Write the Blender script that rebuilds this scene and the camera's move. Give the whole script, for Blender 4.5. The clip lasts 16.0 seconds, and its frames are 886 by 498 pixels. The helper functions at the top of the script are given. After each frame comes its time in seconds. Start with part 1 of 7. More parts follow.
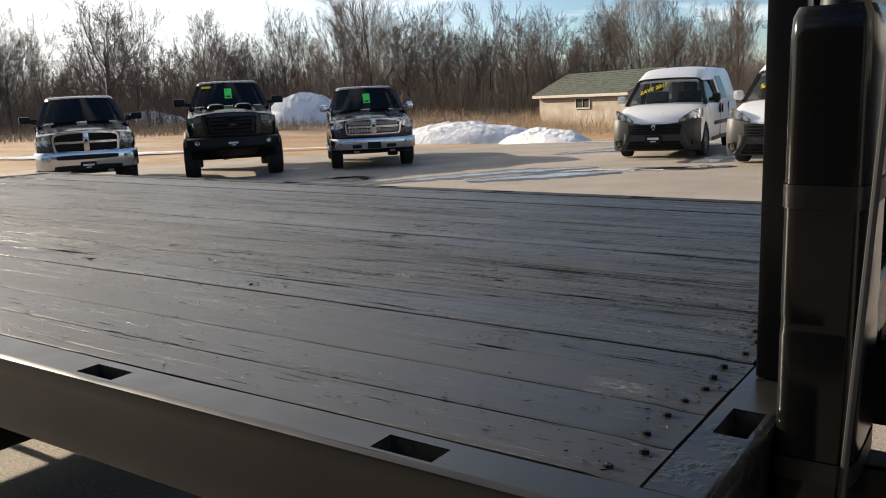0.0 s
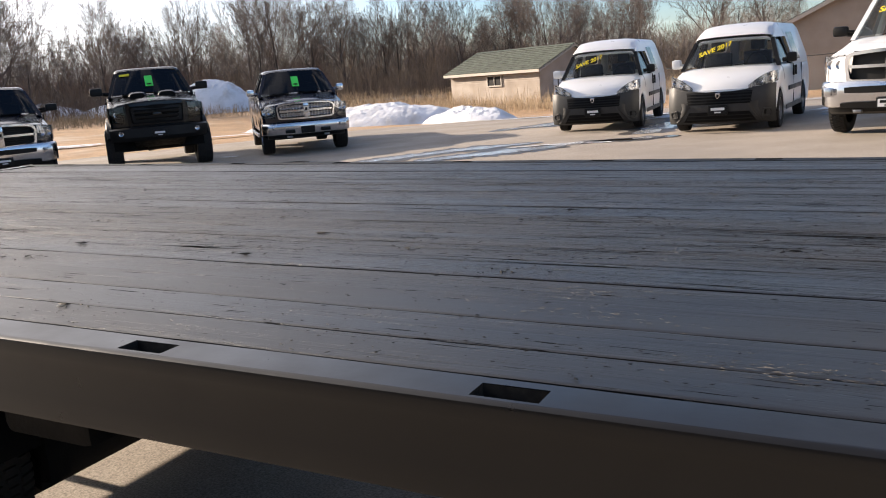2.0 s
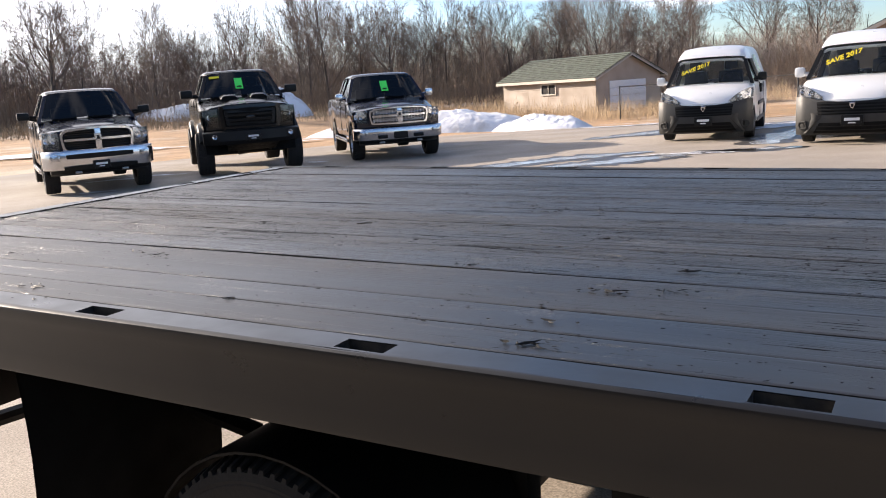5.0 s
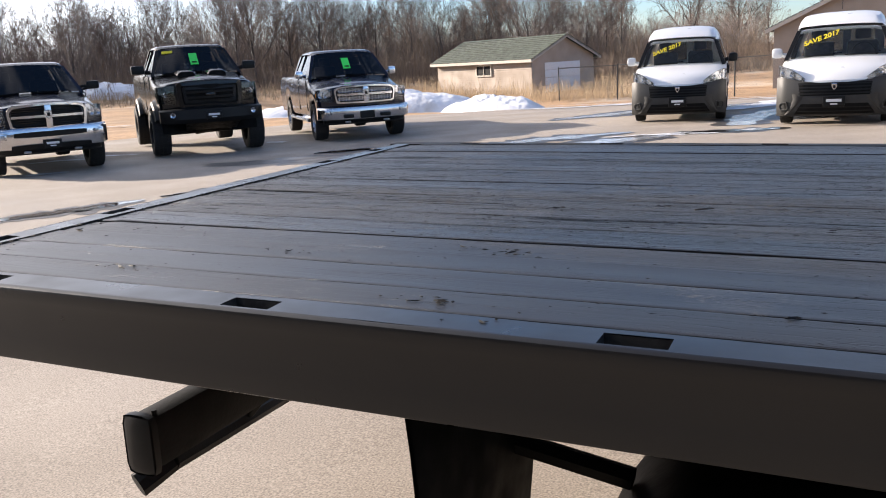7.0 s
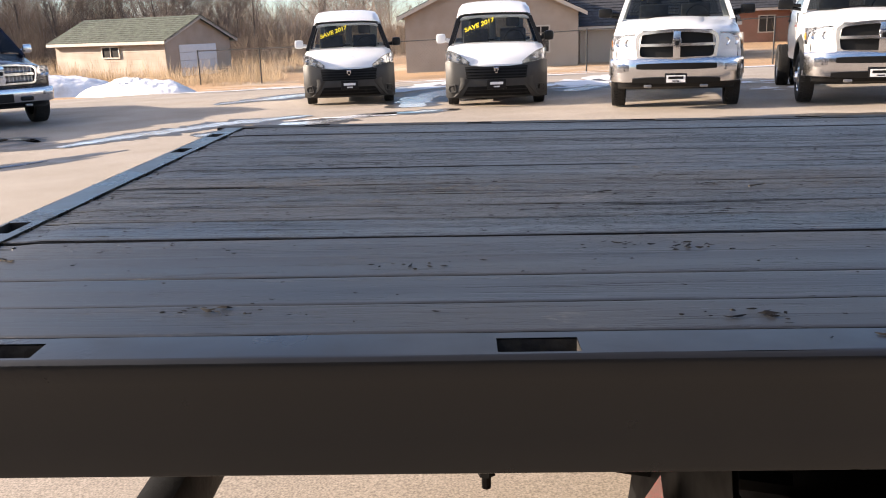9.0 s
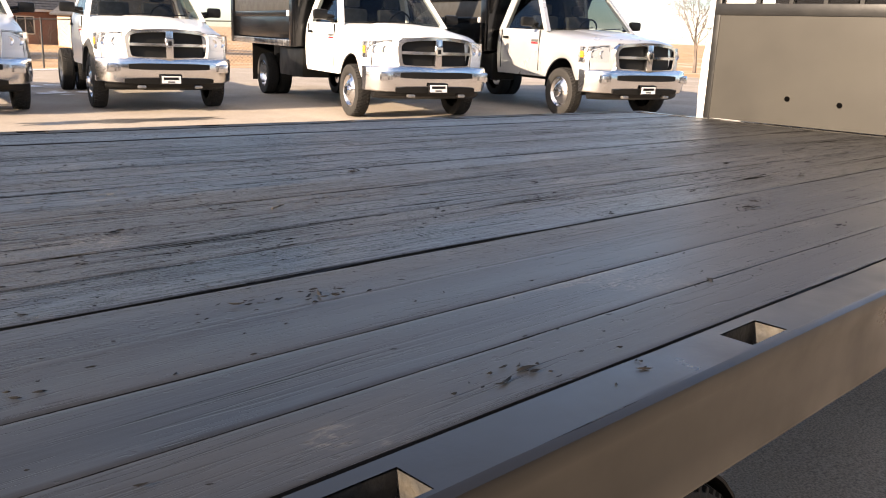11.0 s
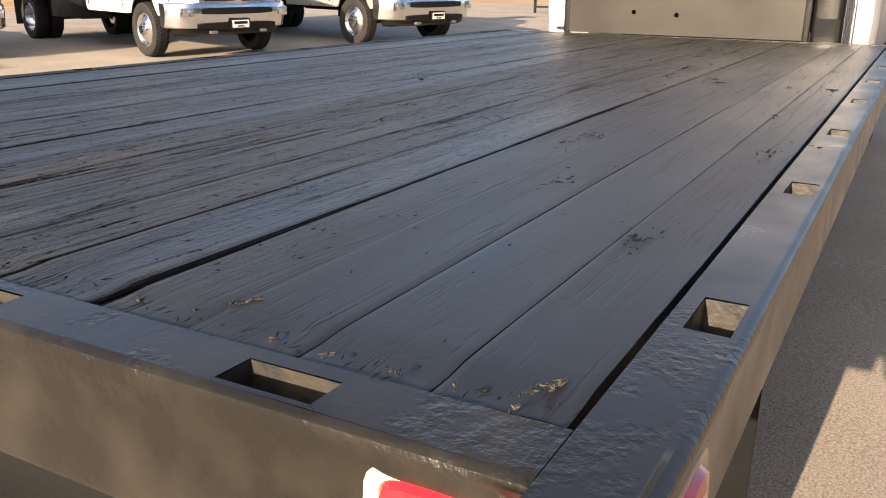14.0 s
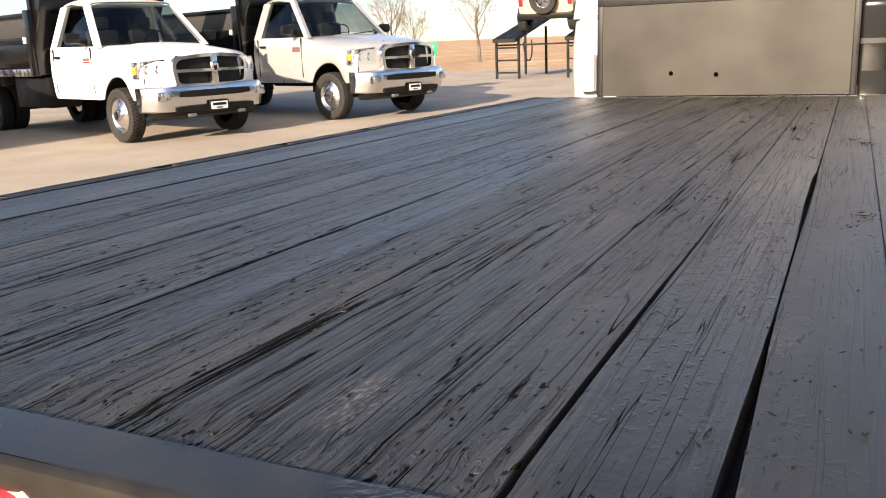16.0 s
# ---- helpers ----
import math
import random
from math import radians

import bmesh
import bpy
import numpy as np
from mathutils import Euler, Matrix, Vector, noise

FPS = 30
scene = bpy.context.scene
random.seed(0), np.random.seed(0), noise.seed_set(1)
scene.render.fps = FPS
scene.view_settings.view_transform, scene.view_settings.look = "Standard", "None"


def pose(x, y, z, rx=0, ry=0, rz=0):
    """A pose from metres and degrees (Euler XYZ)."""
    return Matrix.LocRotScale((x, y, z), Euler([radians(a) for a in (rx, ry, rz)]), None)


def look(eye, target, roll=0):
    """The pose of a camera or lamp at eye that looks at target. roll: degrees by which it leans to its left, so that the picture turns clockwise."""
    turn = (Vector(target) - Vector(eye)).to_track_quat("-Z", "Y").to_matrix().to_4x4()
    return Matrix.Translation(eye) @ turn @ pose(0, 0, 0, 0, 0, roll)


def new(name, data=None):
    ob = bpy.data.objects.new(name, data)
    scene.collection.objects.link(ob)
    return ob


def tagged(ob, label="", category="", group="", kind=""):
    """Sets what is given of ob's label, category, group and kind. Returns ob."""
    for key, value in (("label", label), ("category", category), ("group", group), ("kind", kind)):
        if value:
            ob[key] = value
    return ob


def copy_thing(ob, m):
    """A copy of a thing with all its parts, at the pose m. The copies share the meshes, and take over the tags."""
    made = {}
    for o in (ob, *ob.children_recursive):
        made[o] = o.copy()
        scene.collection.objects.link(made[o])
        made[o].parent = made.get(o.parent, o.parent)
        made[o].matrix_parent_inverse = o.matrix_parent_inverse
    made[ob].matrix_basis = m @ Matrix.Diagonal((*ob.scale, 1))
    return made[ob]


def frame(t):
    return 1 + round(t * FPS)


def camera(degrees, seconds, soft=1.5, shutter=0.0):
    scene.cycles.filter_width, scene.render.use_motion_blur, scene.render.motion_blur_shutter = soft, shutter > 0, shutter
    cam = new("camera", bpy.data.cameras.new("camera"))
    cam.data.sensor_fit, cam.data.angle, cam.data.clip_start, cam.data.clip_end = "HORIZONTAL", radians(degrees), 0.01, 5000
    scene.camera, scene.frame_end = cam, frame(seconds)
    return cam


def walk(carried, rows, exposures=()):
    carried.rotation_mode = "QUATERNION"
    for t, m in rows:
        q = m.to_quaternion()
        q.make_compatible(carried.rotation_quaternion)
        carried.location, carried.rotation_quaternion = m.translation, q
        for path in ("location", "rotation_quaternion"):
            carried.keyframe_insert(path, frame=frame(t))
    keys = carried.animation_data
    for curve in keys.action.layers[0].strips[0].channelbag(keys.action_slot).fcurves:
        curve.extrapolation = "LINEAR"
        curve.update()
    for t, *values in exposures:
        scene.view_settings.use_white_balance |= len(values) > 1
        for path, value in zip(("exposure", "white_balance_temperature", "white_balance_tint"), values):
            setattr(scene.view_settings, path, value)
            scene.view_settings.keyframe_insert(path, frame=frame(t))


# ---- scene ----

# the truck stands with its tail a little high: its own frame in the world
BED = pose(0, 0, 0.02, 0, 0.859, 0)

cam = camera(54.5, 16.0, soft=1.05)
PATH = [
    (0, (5.167, -0.731, 1.527), (4.056, 0.892, 1.164), -2.0),
    (0.5, (5.015, -0.819, 1.533), (4.003, 0.866, 1.168), -1.6),
    (1, (4.858, -0.827, 1.506), (3.917, 0.892, 1.103), -2.3),
    (1.5, (4.624, -0.813, 1.497), (3.721, 0.921, 1.076), -3.8),
    (2, (4.37, -0.851, 1.494), (3.44, 0.871, 1.081), -3.8),
    (2.5, (4.083, -0.909, 1.518), (3.148, 0.816, 1.129), -4.1),
    (3, (3.868, -0.943, 1.519), (2.926, 0.781, 1.14), -3.3),
    (3.5, (3.587, -0.92, 1.503), (2.619, 0.786, 1.112), -3.3),
    (4, (3.364, -0.965, 1.518), (2.358, 0.721, 1.135), -3.4),
    (6.5, (2.034, -0.974, 1.453), (1.111, 0.748, 1.025), -1.7),
    (7, (1.752, -1.004, 1.471), (0.918, 0.76, 1.032), -2.5),
    (7.5, (1.479, -0.968, 1.454), (0.72, 0.829, 1.014), -3.0),
    (8, (1.222, -0.915, 1.457), (0.544, 0.909, 0.997), -2.5),
    (8.5, (0.98, -0.909, 1.443), (0.511, 0.973, 0.955), -1.9),
    (9, (0.822, -0.851, 1.445), (0.787, 1.085, 0.947), -1.1),
    (9.5, (0.781, -0.749, 1.421), (1.249, 1.133, 0.933), 1.4),
    (10, (0.694, -0.592, 1.419), (1.523, 1.163, 0.936), 2.7),
    (10.2, (0.67, -0.547, 1.421), (1.625, 1.142, 0.938), 2.9),
    (12.5, (-0.024, -0.13, 1.416), (1.704, 0.749, 0.928), 1.0),
    (13, (-0.293, -0.105, 1.405), (1.435, 0.748, 0.869), 1.2),
    (13.5, (-0.438, -0.098, 1.385), (1.266, 0.764, 0.79), 1.4),
    (14, (-0.481, -0.076, 1.394), (1.199, 0.834, 0.802), 0.8),
    (14.5, (-0.463, 0.028, 1.411), (1.204, 0.996, 0.876), 0.0),
    (15, (-0.425, 0.191, 1.419), (1.251, 1.166, 0.932), -1.4),
    (15.5, (-0.433, 0.328, 1.417), (1.268, 1.266, 0.941), -1.4),
    (16, (-0.468, 0.52, 1.407), (1.292, 1.36, 0.961), -2.0),
]
EXPOSURES = [(0.0, 0.76, 6600, 9), (1.5, 1.04, 6550, 13), (3.5, 1.22, 6600, 15), (4.2, 1.28, 6500, 15), (6.3, 1.38, 6200, 15), (7.5, 1.32, 6150, 14), (8.5, 1.30, 6350, 15), (9.0, 1.62, 6600, 16), (9.5, 1.94, 7100, 17), (10.2, 2.03, 7250, 17), (12.5, 1.62, 7450, 16), (16.0, 1.60, 7200, 15)]
walk(cam, [(t, BED @ look(eye, target, roll)) for t, eye, target, roll in PATH], EXPOSURES)

# ---------------------------------------------------------------- light
SUN_AZ, SUN_EL = math.atan2(0.068, -1.0), radians(18.4)
to_sun = Vector((math.cos(SUN_AZ) * math.cos(SUN_EL), math.sin(SUN_AZ) * math.cos(SUN_EL), math.sin(SUN_EL)))
world = bpy.data.worlds.new("sky")
scene.world = world
world.use_nodes = True
wn, wl = world.node_tree.nodes, world.node_tree.links
sky = wn.new("ShaderNodeTexSky")
sky.sky_type, sky.sun_disc = "NISHITA", False
sky.sun_elevation, sky.sun_rotation = SUN_EL, math.pi / 2 - SUN_AZ
sky.air_density, sky.dust_density, sky.ozone_density = 1.0, 0.7, 4.0
sky.altitude = 700
# thin streaks of high cloud
tc = wn.new("ShaderNodeTexCoord")
mp = wn.new("ShaderNodeMapping")
mp.inputs["Scale"].default_value = (1.6, 1.6, 13.0)
mp.inputs["Rotation"].default_value = (0.05, 0.03, 0.4)
cn = wn.new("ShaderNodeTexNoise")
cn.inputs["Scale"].default_value, cn.inputs["Detail"].default_value = 2.2, 7.0
cr = wn.new("ShaderNodeMapRange")
cr.inputs["From Min"].default_value, cr.inputs["From Max"].default_value = 0.56, 0.80
cm = wn.new("ShaderNodeMix")
cm.data_type = "RGBA"
cm.inputs[7].default_value = (12.5, 12.0, 11.6, 1)
wl.new(tc.outputs["Generated"], mp.inputs["Vector"])
wl.new(mp.outputs["Vector"], cn.inputs["Vector"])
wl.new(cn.outputs["Fac"], cr.inputs["Value"])
# the veil thickens towards the low sun
veil_dot, veil_rng, veil_mul, veil_max = wn.new("ShaderNodeVectorMath"), wn.new("ShaderNodeMapRange"), wn.new("ShaderNodeMath"), wn.new("ShaderNodeMath")
veil_dot.operation, veil_mul.operation, veil_max.operation = "DOT_PRODUCT", "MULTIPLY", "MAXIMUM"
veil_dot.inputs[1].default_value = to_sun
veil_rng.interpolation_type = "SMOOTHSTEP"
veil_rng.inputs["From Min"].default_value, veil_rng.inputs["From Max"].default_value = 0.45, 0.98
veil_mul.inputs[1].default_value = 0.85
wl.new(tc.outputs["Generated"], veil_dot.inputs[0])
wl.new(veil_dot.outputs["Value"], veil_rng.inputs["Value"])
wl.new(veil_rng.outputs["Result"], veil_mul.inputs[0])
wl.new(cr.outputs["Result"], veil_max.inputs[0])
wl.new(veil_mul.outputs[0], veil_max.inputs[1])
wl.new(veil_max.outputs[0], cm.inputs[0])
wl.new(sky.outputs["Color"], cm.inputs[6])
bg = wn["Background"]
bg.inputs["Strength"].default_value = 0.080
wl.new(cm.outputs[2], bg.inputs["Color"])
sun_data = bpy.data.lights.new("sun", "SUN")
sun_data.energy, sun_data.angle, sun_data.color = 5.0, radians(0.55), (1.0, 0.86, 0.68)
sun = new("sun", sun_data)
sun.matrix_world = look((0, 0, 40), Vector((0, 0, 40)) - to_sun)


# ---------------------------------------------------------------- materials
def sock(node, name, value):
    node.inputs[name].default_value = value


def mat(name, color, rough=0.6, metal=0.0, var=0.25, scale=6.0, bump=0.0, bump_scale=80.0, stretch=(1, 1, 1), coat=0.0,
        color2=None, lo=0.35, hi=0.7, spec=0.5, detail=5.0, island=False, fine=0.0):
    """A painted, grained or stained surface: two noises for colour, one for roughness and relief."""
    m = bpy.data.materials.new(name)
    m.use_nodes = True
    n, l = m.node_tree.nodes, m.node_tree.links
    b = n["Principled BSDF"]
    sock(b, "Roughness", rough), sock(b, "Metallic", metal), sock(b, "Specular IOR Level", spec)
    if coat:
        sock(b, "Coat Weight", coat), sock(b, "Coat Roughness", 0.06)
    tex = n.new("ShaderNodeTexCoord")
    mapping = n.new("ShaderNodeMapping")
    sock(mapping, "Scale", stretch)
    l.new(tex.outputs["Object"], mapping.inputs["Vector"])
    big = n.new("ShaderNodeTexNoise")
    sock(big, "Scale", scale), sock(big, "Detail", detail)
    l.new(mapping.outputs["Vector"], big.inputs["Vector"])
    small = n.new("ShaderNodeTexNoise")
    sock(small, "Scale", bump_scale), sock(small, "Detail", 3.0)
    l.new(mapping.outputs["Vector"], small.inputs["Vector"])
    rng = n.new("ShaderNodeMapRange")
    sock(rng, "From Min", lo), sock(rng, "From Max", hi)
    l.new(big.outputs["Fac"], rng.inputs["Value"])
    mixc = n.new("ShaderNodeMix")
    mixc.data_type = "RGBA"
    c2 = color2 or tuple(c * (1 - var) for c in color)
    mixc.inputs[6].default_value, mixc.inputs[7].default_value = (*color, 1), (*c2, 1)
    l.new(rng.outputs["Result"], mixc.inputs[0])
    out = mixc.outputs[2]
    if fine:
        hsv = n.new("ShaderNodeHueSaturation")
        fr = n.new("ShaderNodeMapRange")
        sock(fr, "From Min", 0.3), sock(fr, "From Max", 0.7), sock(fr, "To Min", 1 - fine), sock(fr, "To Max", 1 + fine)
        l.new(small.outputs["Fac"], fr.inputs["Value"])
        l.new(fr.outputs["Result"], hsv.inputs["Value"])
        l.new(out, hsv.inputs["Color"])
        out = hsv.outputs["Color"]
    if island:
        info = n.new("ShaderNodeNewGeometry")
        h2 = n.new("ShaderNodeHueSaturation")
        ir = n.new("ShaderNodeMapRange")
        sock(ir, "To Min", 0.65), sock(ir, "To Max", 1.35)
        l.new(info.outputs["Random Per Island"], ir.inputs["Value"])
        l.new(ir.outputs["Result"], h2.inputs["Value"])
        l.new(out, h2.inputs["Color"])
        out = h2.outputs["Color"]
    l.new(out, b.inputs["Base Color"])
    rr = n.new("ShaderNodeMapRange")
    sock(rr, "From Min", 0.3), sock(rr, "From Max", 0.7), sock(rr, "To Min", max(0.02, rough * 0.8)), sock(rr, "To Max", min(1, rough * 1.2))
    l.new(big.outputs["Fac"], rr.inputs["Value"])
    l.new(rr.outputs["Result"], b.inputs["Roughness"])
    if bump:
        bp = n.new("ShaderNodeBump")
        sock(bp, "Strength", 1.0), sock(bp, "Distance", bump)
        l.new(small.outputs["Fac"], bp.inputs["Height"])
        l.new(bp.outputs["Normal"], b.inputs["Normal"])
    return m


def glass_mat(name, tint, gloss=0.0):
    m = bpy.data.materials.new(name)
    m.use_nodes = True
    n, l = m.node_tree.nodes, m.node_tree.links
    n.remove(n["Principled BSDF"])
    tr, gl, mx, lw = (n.new("ShaderNodeBsdfTransparent"), n.new("ShaderNodeBsdfGlossy"), n.new("ShaderNodeMixShader"), n.new("ShaderNodeLayerWeight"))
    pw, rg = n.new("ShaderNodeMath"), n.new("ShaderNodeMapRange")
    pw.operation = "POWER"
    pw.inputs[1].default_value = 4.5
    sock(tr, "Color", (*tint, 1)), sock(gl, "Roughness", 0.03), sock(rg, "To Min", 0.045), sock(rg, "To Max", 0.95)
    l.new(lw.outputs["Facing"], pw.inputs[0]), l.new(pw.outputs[0], rg.inputs["Value"])
    l.new(rg.outputs["Result"], mx.inputs[0])
    l.new(tr.outputs["BSDF"], mx.inputs[1])
    l.new(gl.outputs["BSDF"], mx.inputs[2])
    l.new(mx.outputs["Shader"], n["Material Output"].inputs["Surface"])
    return m


def deck_wood():
    """Old planks painted black, worn grey along the grain, with dark checks."""
    m = bpy.data.materials.new("painted_deck_wood")
    m.use_nodes = True
    n, l = m.node_tree.nodes, m.node_tree.links
    b = n["Principled BSDF"]
    tex, info = n.new("ShaderNodeTexCoord"), n.new("ShaderNodeObjectInfo")
    shift = n.new("ShaderNodeVectorMath")
    shift.operation = "MULTIPLY_ADD"
    rnd = n.new("ShaderNodeCombineXYZ")
    l.new(info.outputs["Random"], rnd.inputs[0]), l.new(info.outputs["Random"], rnd.inputs[2])
    l.new(rnd.outputs["Vector"], shift.inputs[0])
    sock_v = shift.inputs[1]
    sock_v.default_value = (37.0, 0.0, 11.0)
    l.new(tex.outputs["Object"], shift.inputs[2])

    def noise_at(stretch, scale, detail=4.0, rough=0.55, dist=0.0):
        mapping, t = n.new("ShaderNodeMapping"), n.new("ShaderNodeTexNoise")
        sock(mapping, "Scale", stretch), sock(t, "Scale", scale), sock(t, "Detail", detail), sock(t, "Roughness", rough), sock(t, "Distortion", dist)
        l.new(shift.outputs["Vector"], mapping.inputs["Vector"]), l.new(mapping.outputs["Vector"], t.inputs["Vector"])
        return t.outputs["Fac"]

    def ranged(value, a, c, lo=0.0, hi=1.0):
        r = n.new("ShaderNodeMapRange")
        sock(r, "From Min", a), sock(r, "From Max", c), sock(r, "To Min", lo), sock(r, "To Max", hi)
        l.new(value, r.inputs["Value"])
        return r.outputs["Result"]

    def math_node(op, a, c):
        k = n.new("ShaderNodeMath")
        k.operation = op
        for i, v in enumerate((a, c)):
            if isinstance(v, float):
                k.inputs[i].default_value = v
            else:
                l.new(v, k.inputs[i])
        return k.outputs[0]

    axes = n.new("ShaderNodeSeparateXYZ")
    l.new(tex.outputs["Object"], axes.inputs[0])
    across = axes.outputs["Y"]
    grain = noise_at((1.6, 66, 66), 2.2, 5.0, 0.65, 0.4)       # fine lines along the plank
    lines = noise_at((0.9, 26, 26), 2.0, 4.0, 0.6, 0.8)       # broad growth lines
    patch = noise_at((0.8, 3.0, 3.0), 1.6, 4.0)                # where the paint is worn
    speck = noise_at((8, 30, 30), 4.0, 3.0, 0.6)               # short chips
    # the planks along the middle have weathered most, those beside the rails are still smooth
    trodden = math_node("MULTIPLY", ranged(across, 0.44, 0.80, 0.06, 1.0), ranged(across, 1.7, 2.3, 1.0, 0.5))
    band = math_node("MULTIPLY", ranged(noise_at((0.30, 5.0, 5.0), 1.3, 3.0, 0.5, 0.3), 0.38, 0.56), trodden)
    worn = math_node("MULTIPLY", math_node("MULTIPLY", ranged(patch, 0.42, 0.66), ranged(lines, 0.40, 0.62)), math_node("ADD", math_node("MULTIPLY", band, 0.9), 0.06))
    # growth rings that stand up in close parallel lines
    wave = math_node("SINE", math_node("MULTIPLY", noise_at((0.13, 4.6, 4.6), 1.0, 2.0, 0.5, 0.2), 150.0), 0.0)
    rough_ring = math_node("MULTIPLY", band, ranged(noise_at((0.4, 7.0, 7.0), 1.4, 3.0), 0.53, 0.62))
    crack = math_node("MULTIPLY", math_node("MULTIPLY", ranged(wave, -0.35, -0.80), rough_ring), ranged(grain, 0.40, 0.56, 0.45, 1.0))
    crack = math_node("MAXIMUM", crack, math_node("MULTIPLY", ranged(noise_at((2.2, 46, 46), 2.2, 4.0, 0.6, 0.3), 0.36, 0.32), math_node("MULTIPLY", band, ranged(noise_at((0.5, 3.0, 3.0), 1.5, 3.0), 0.48, 0.60))))

    def contour(stretch, scale, level, width, gate):
        v = math_node("ABSOLUTE", math_node("SUBTRACT", noise_at(stretch, scale, 2.5, 0.5, 0.2), level), 0.0)
        return math_node("MULTIPLY", ranged(v, width, width * 0.35), gate)

    split = contour((0.16, 9.0, 9.0), 1.7, 0.50, 0.0042, ranged(noise_at((0.7, 4.0, 4.0), 1.5, 3.0), 0.47, 0.55))       # long drying checks
    rings = contour((0.32, 16.0, 16.0), 2.0, 0.53, 0.018, math_node("MULTIPLY", band, ranged(noise_at((0.6, 4.0, 4.0), 1.5, 3.0), 0.48, 0.60)))
    dash = math_node("MULTIPLY", ranged(noise_at((4.0, 80, 80), 2.0, 2.0, 0.5), 0.655, 0.69), ranged(noise_at((1.0, 2.5, 2.5), 2.7, 2.0), 0.47, 0.58))
    pits = math_node("MULTIPLY", ranged(noise_at((20, 52, 52), 2.0, 2.0, 0.5), 0.645, 0.69), ranged(noise_at((0.7, 2.0, 2.0), 2.1, 2.0), 0.43, 0.55))
    pits = math_node("MULTIPLY", pits, trodden)
    split = math_node("MULTIPLY", split, ranged(trodden, 0.0, 0.6, 0.10, 1.0))
    # short dark splits, more of them towards the headboard
    dash = math_node("MULTIPLY", dash, math_node("MAXIMUM", trodden, ranged(axes.outputs["X"], 1.9, 2.9, 0.15, 1.0)))
    crack = math_node("MAXIMUM", math_node("MAXIMUM", math_node("MAXIMUM", crack, dash), math_node("MAXIMUM", split, rings)), pits)
    fissure = contour((0.50, 20.0, 20.0), 2.0, 0.47, 0.008, math_node("MULTIPLY", ranged(noise_at((0.8, 5.0, 5.0), 1.6, 3.0), 0.46, 0.58), ranged(trodden, 0.1, 0.8, 0.15, 1.0)))
    hair = contour((0.9, 34.0, 34.0), 2.0, 0.54, 0.012, math_node("MULTIPLY", ranged(noise_at((1.1, 6.0, 6.0), 1.9, 3.0), 0.48, 0.60), trodden))
    crack = math_node("MAXIMUM", crack, math_node("MAXIMUM", fissure, hair))
    chips = math_node("MULTIPLY", ranged(speck, 0.68, 0.76), math_node("MULTIPLY", ranged(patch, 0.44, 0.62), trodden))

    def mixed(fac, a, c):
        k = n.new("ShaderNodeMix")
        k.data_type = "RGBA"
        l.new(fac, k.inputs[0])
        for i, v in ((6, a), (7, c)):
            if isinstance(v, tuple):
                k.inputs[i].default_value = (*v, 1)
            else:
                l.new(v, k.inputs[i])
        return k.outputs[2]

    tone = n.new("ShaderNodeHueSaturation")
    streak = math_node("MULTIPLY", ranged(grain, 0.34, 0.66, -0.45, 0.50), math_node("ADD", math_node("MULTIPLY", band, 0.95), 0.03))
    l.new(math_node("MULTIPLY", math_node("ADD", ranged(info.outputs["Random"], 0.0, 1.0, 0.92, 1.22), streak), ranged(trodden, 0.0, 1.0, 0.62, 1.10)), tone.inputs["Value"])
    l.new(mixed(ranged(patch, 0.3, 0.7), (0.0145, 0.0144, 0.0144), (0.0255, 0.0242, 0.0225)), tone.inputs["Color"])
    col = tone.outputs["Color"]
    col = mixed(math_node("MULTIPLY", worn, 0.7), col, (0.050, 0.045, 0.040))
    col = mixed(math_node("MULTIPLY", chips, 0.8), col, (0.15, 0.132, 0.110))
    scuff = math_node("MULTIPLY", ranged(noise_at((1.2, 2.0, 2.0), 2.3, 3.0), 0.64, 0.72), ranged(noise_at((30, 60, 60), 3.0, 4.0, 0.7), 0.50, 0.64))
    col = mixed(math_node("MULTIPLY", scuff, 0.65), col, (0.24, 0.215, 0.185))
    col = mixed(math_node("MULTIPLY", crack, 0.85), col, (0.005, 0.0047, 0.0047))
    l.new(col, b.inputs["Base Color"])
    l.new(math_node("ADD", ranged(patch, 0.3, 0.7, 0.34, 0.42), math_node("ADD", math_node("MULTIPLY", trodden, 0.09), ranged(info.outputs["Random"], 0.0, 1.0, -0.05, 0.08))), b.inputs["Roughness"])
    l.new(math_node("MULTIPLY", ranged(crack, 0.0, 0.8, 0.50, 0.0), math_node("ADD", math_node("MULTIPLY", band, ranged(grain, 0.36, 0.60, -0.38, 0.15)), 1.0)), b.inputs["Specular IOR Level"])
    height = math_node("SUBTRACT", math_node("MULTIPLY", math_node("ADD", math_node("ADD", lines, grain), math_node("MULTIPLY", math_node("MULTIPLY", wave, rough_ring), 0.16)), math_node("ADD", math_node("MULTIPLY", band, 0.36), 0.005)), math_node("MULTIPLY", crack, 0.50))
    lump = noise_at((14, 26, 26), 1.6, 3.0, 0.6)
    height = math_node("ADD", height, math_node("MULTIPLY", math_node("MULTIPLY", lump, trodden), 0.34))
    # blistered paint in patches: small lumps that catch the low sun
    blister = math_node("MULTIPLY", ranged(noise_at((38, 62, 62), 1.9, 2.0, 0.5), 0.58, 0.70), math_node("MULTIPLY", ranged(noise_at((1.0, 3.2, 3.2), 2.0, 3.0), 0.46, 0.58), trodden))
    height = math_node("ADD", height, math_node("MULTIPLY", blister, 0.26))
    bp = n.new("ShaderNodeBump")
    sock(bp, "Strength", 1.0), sock(bp, "Distance", 0.010)
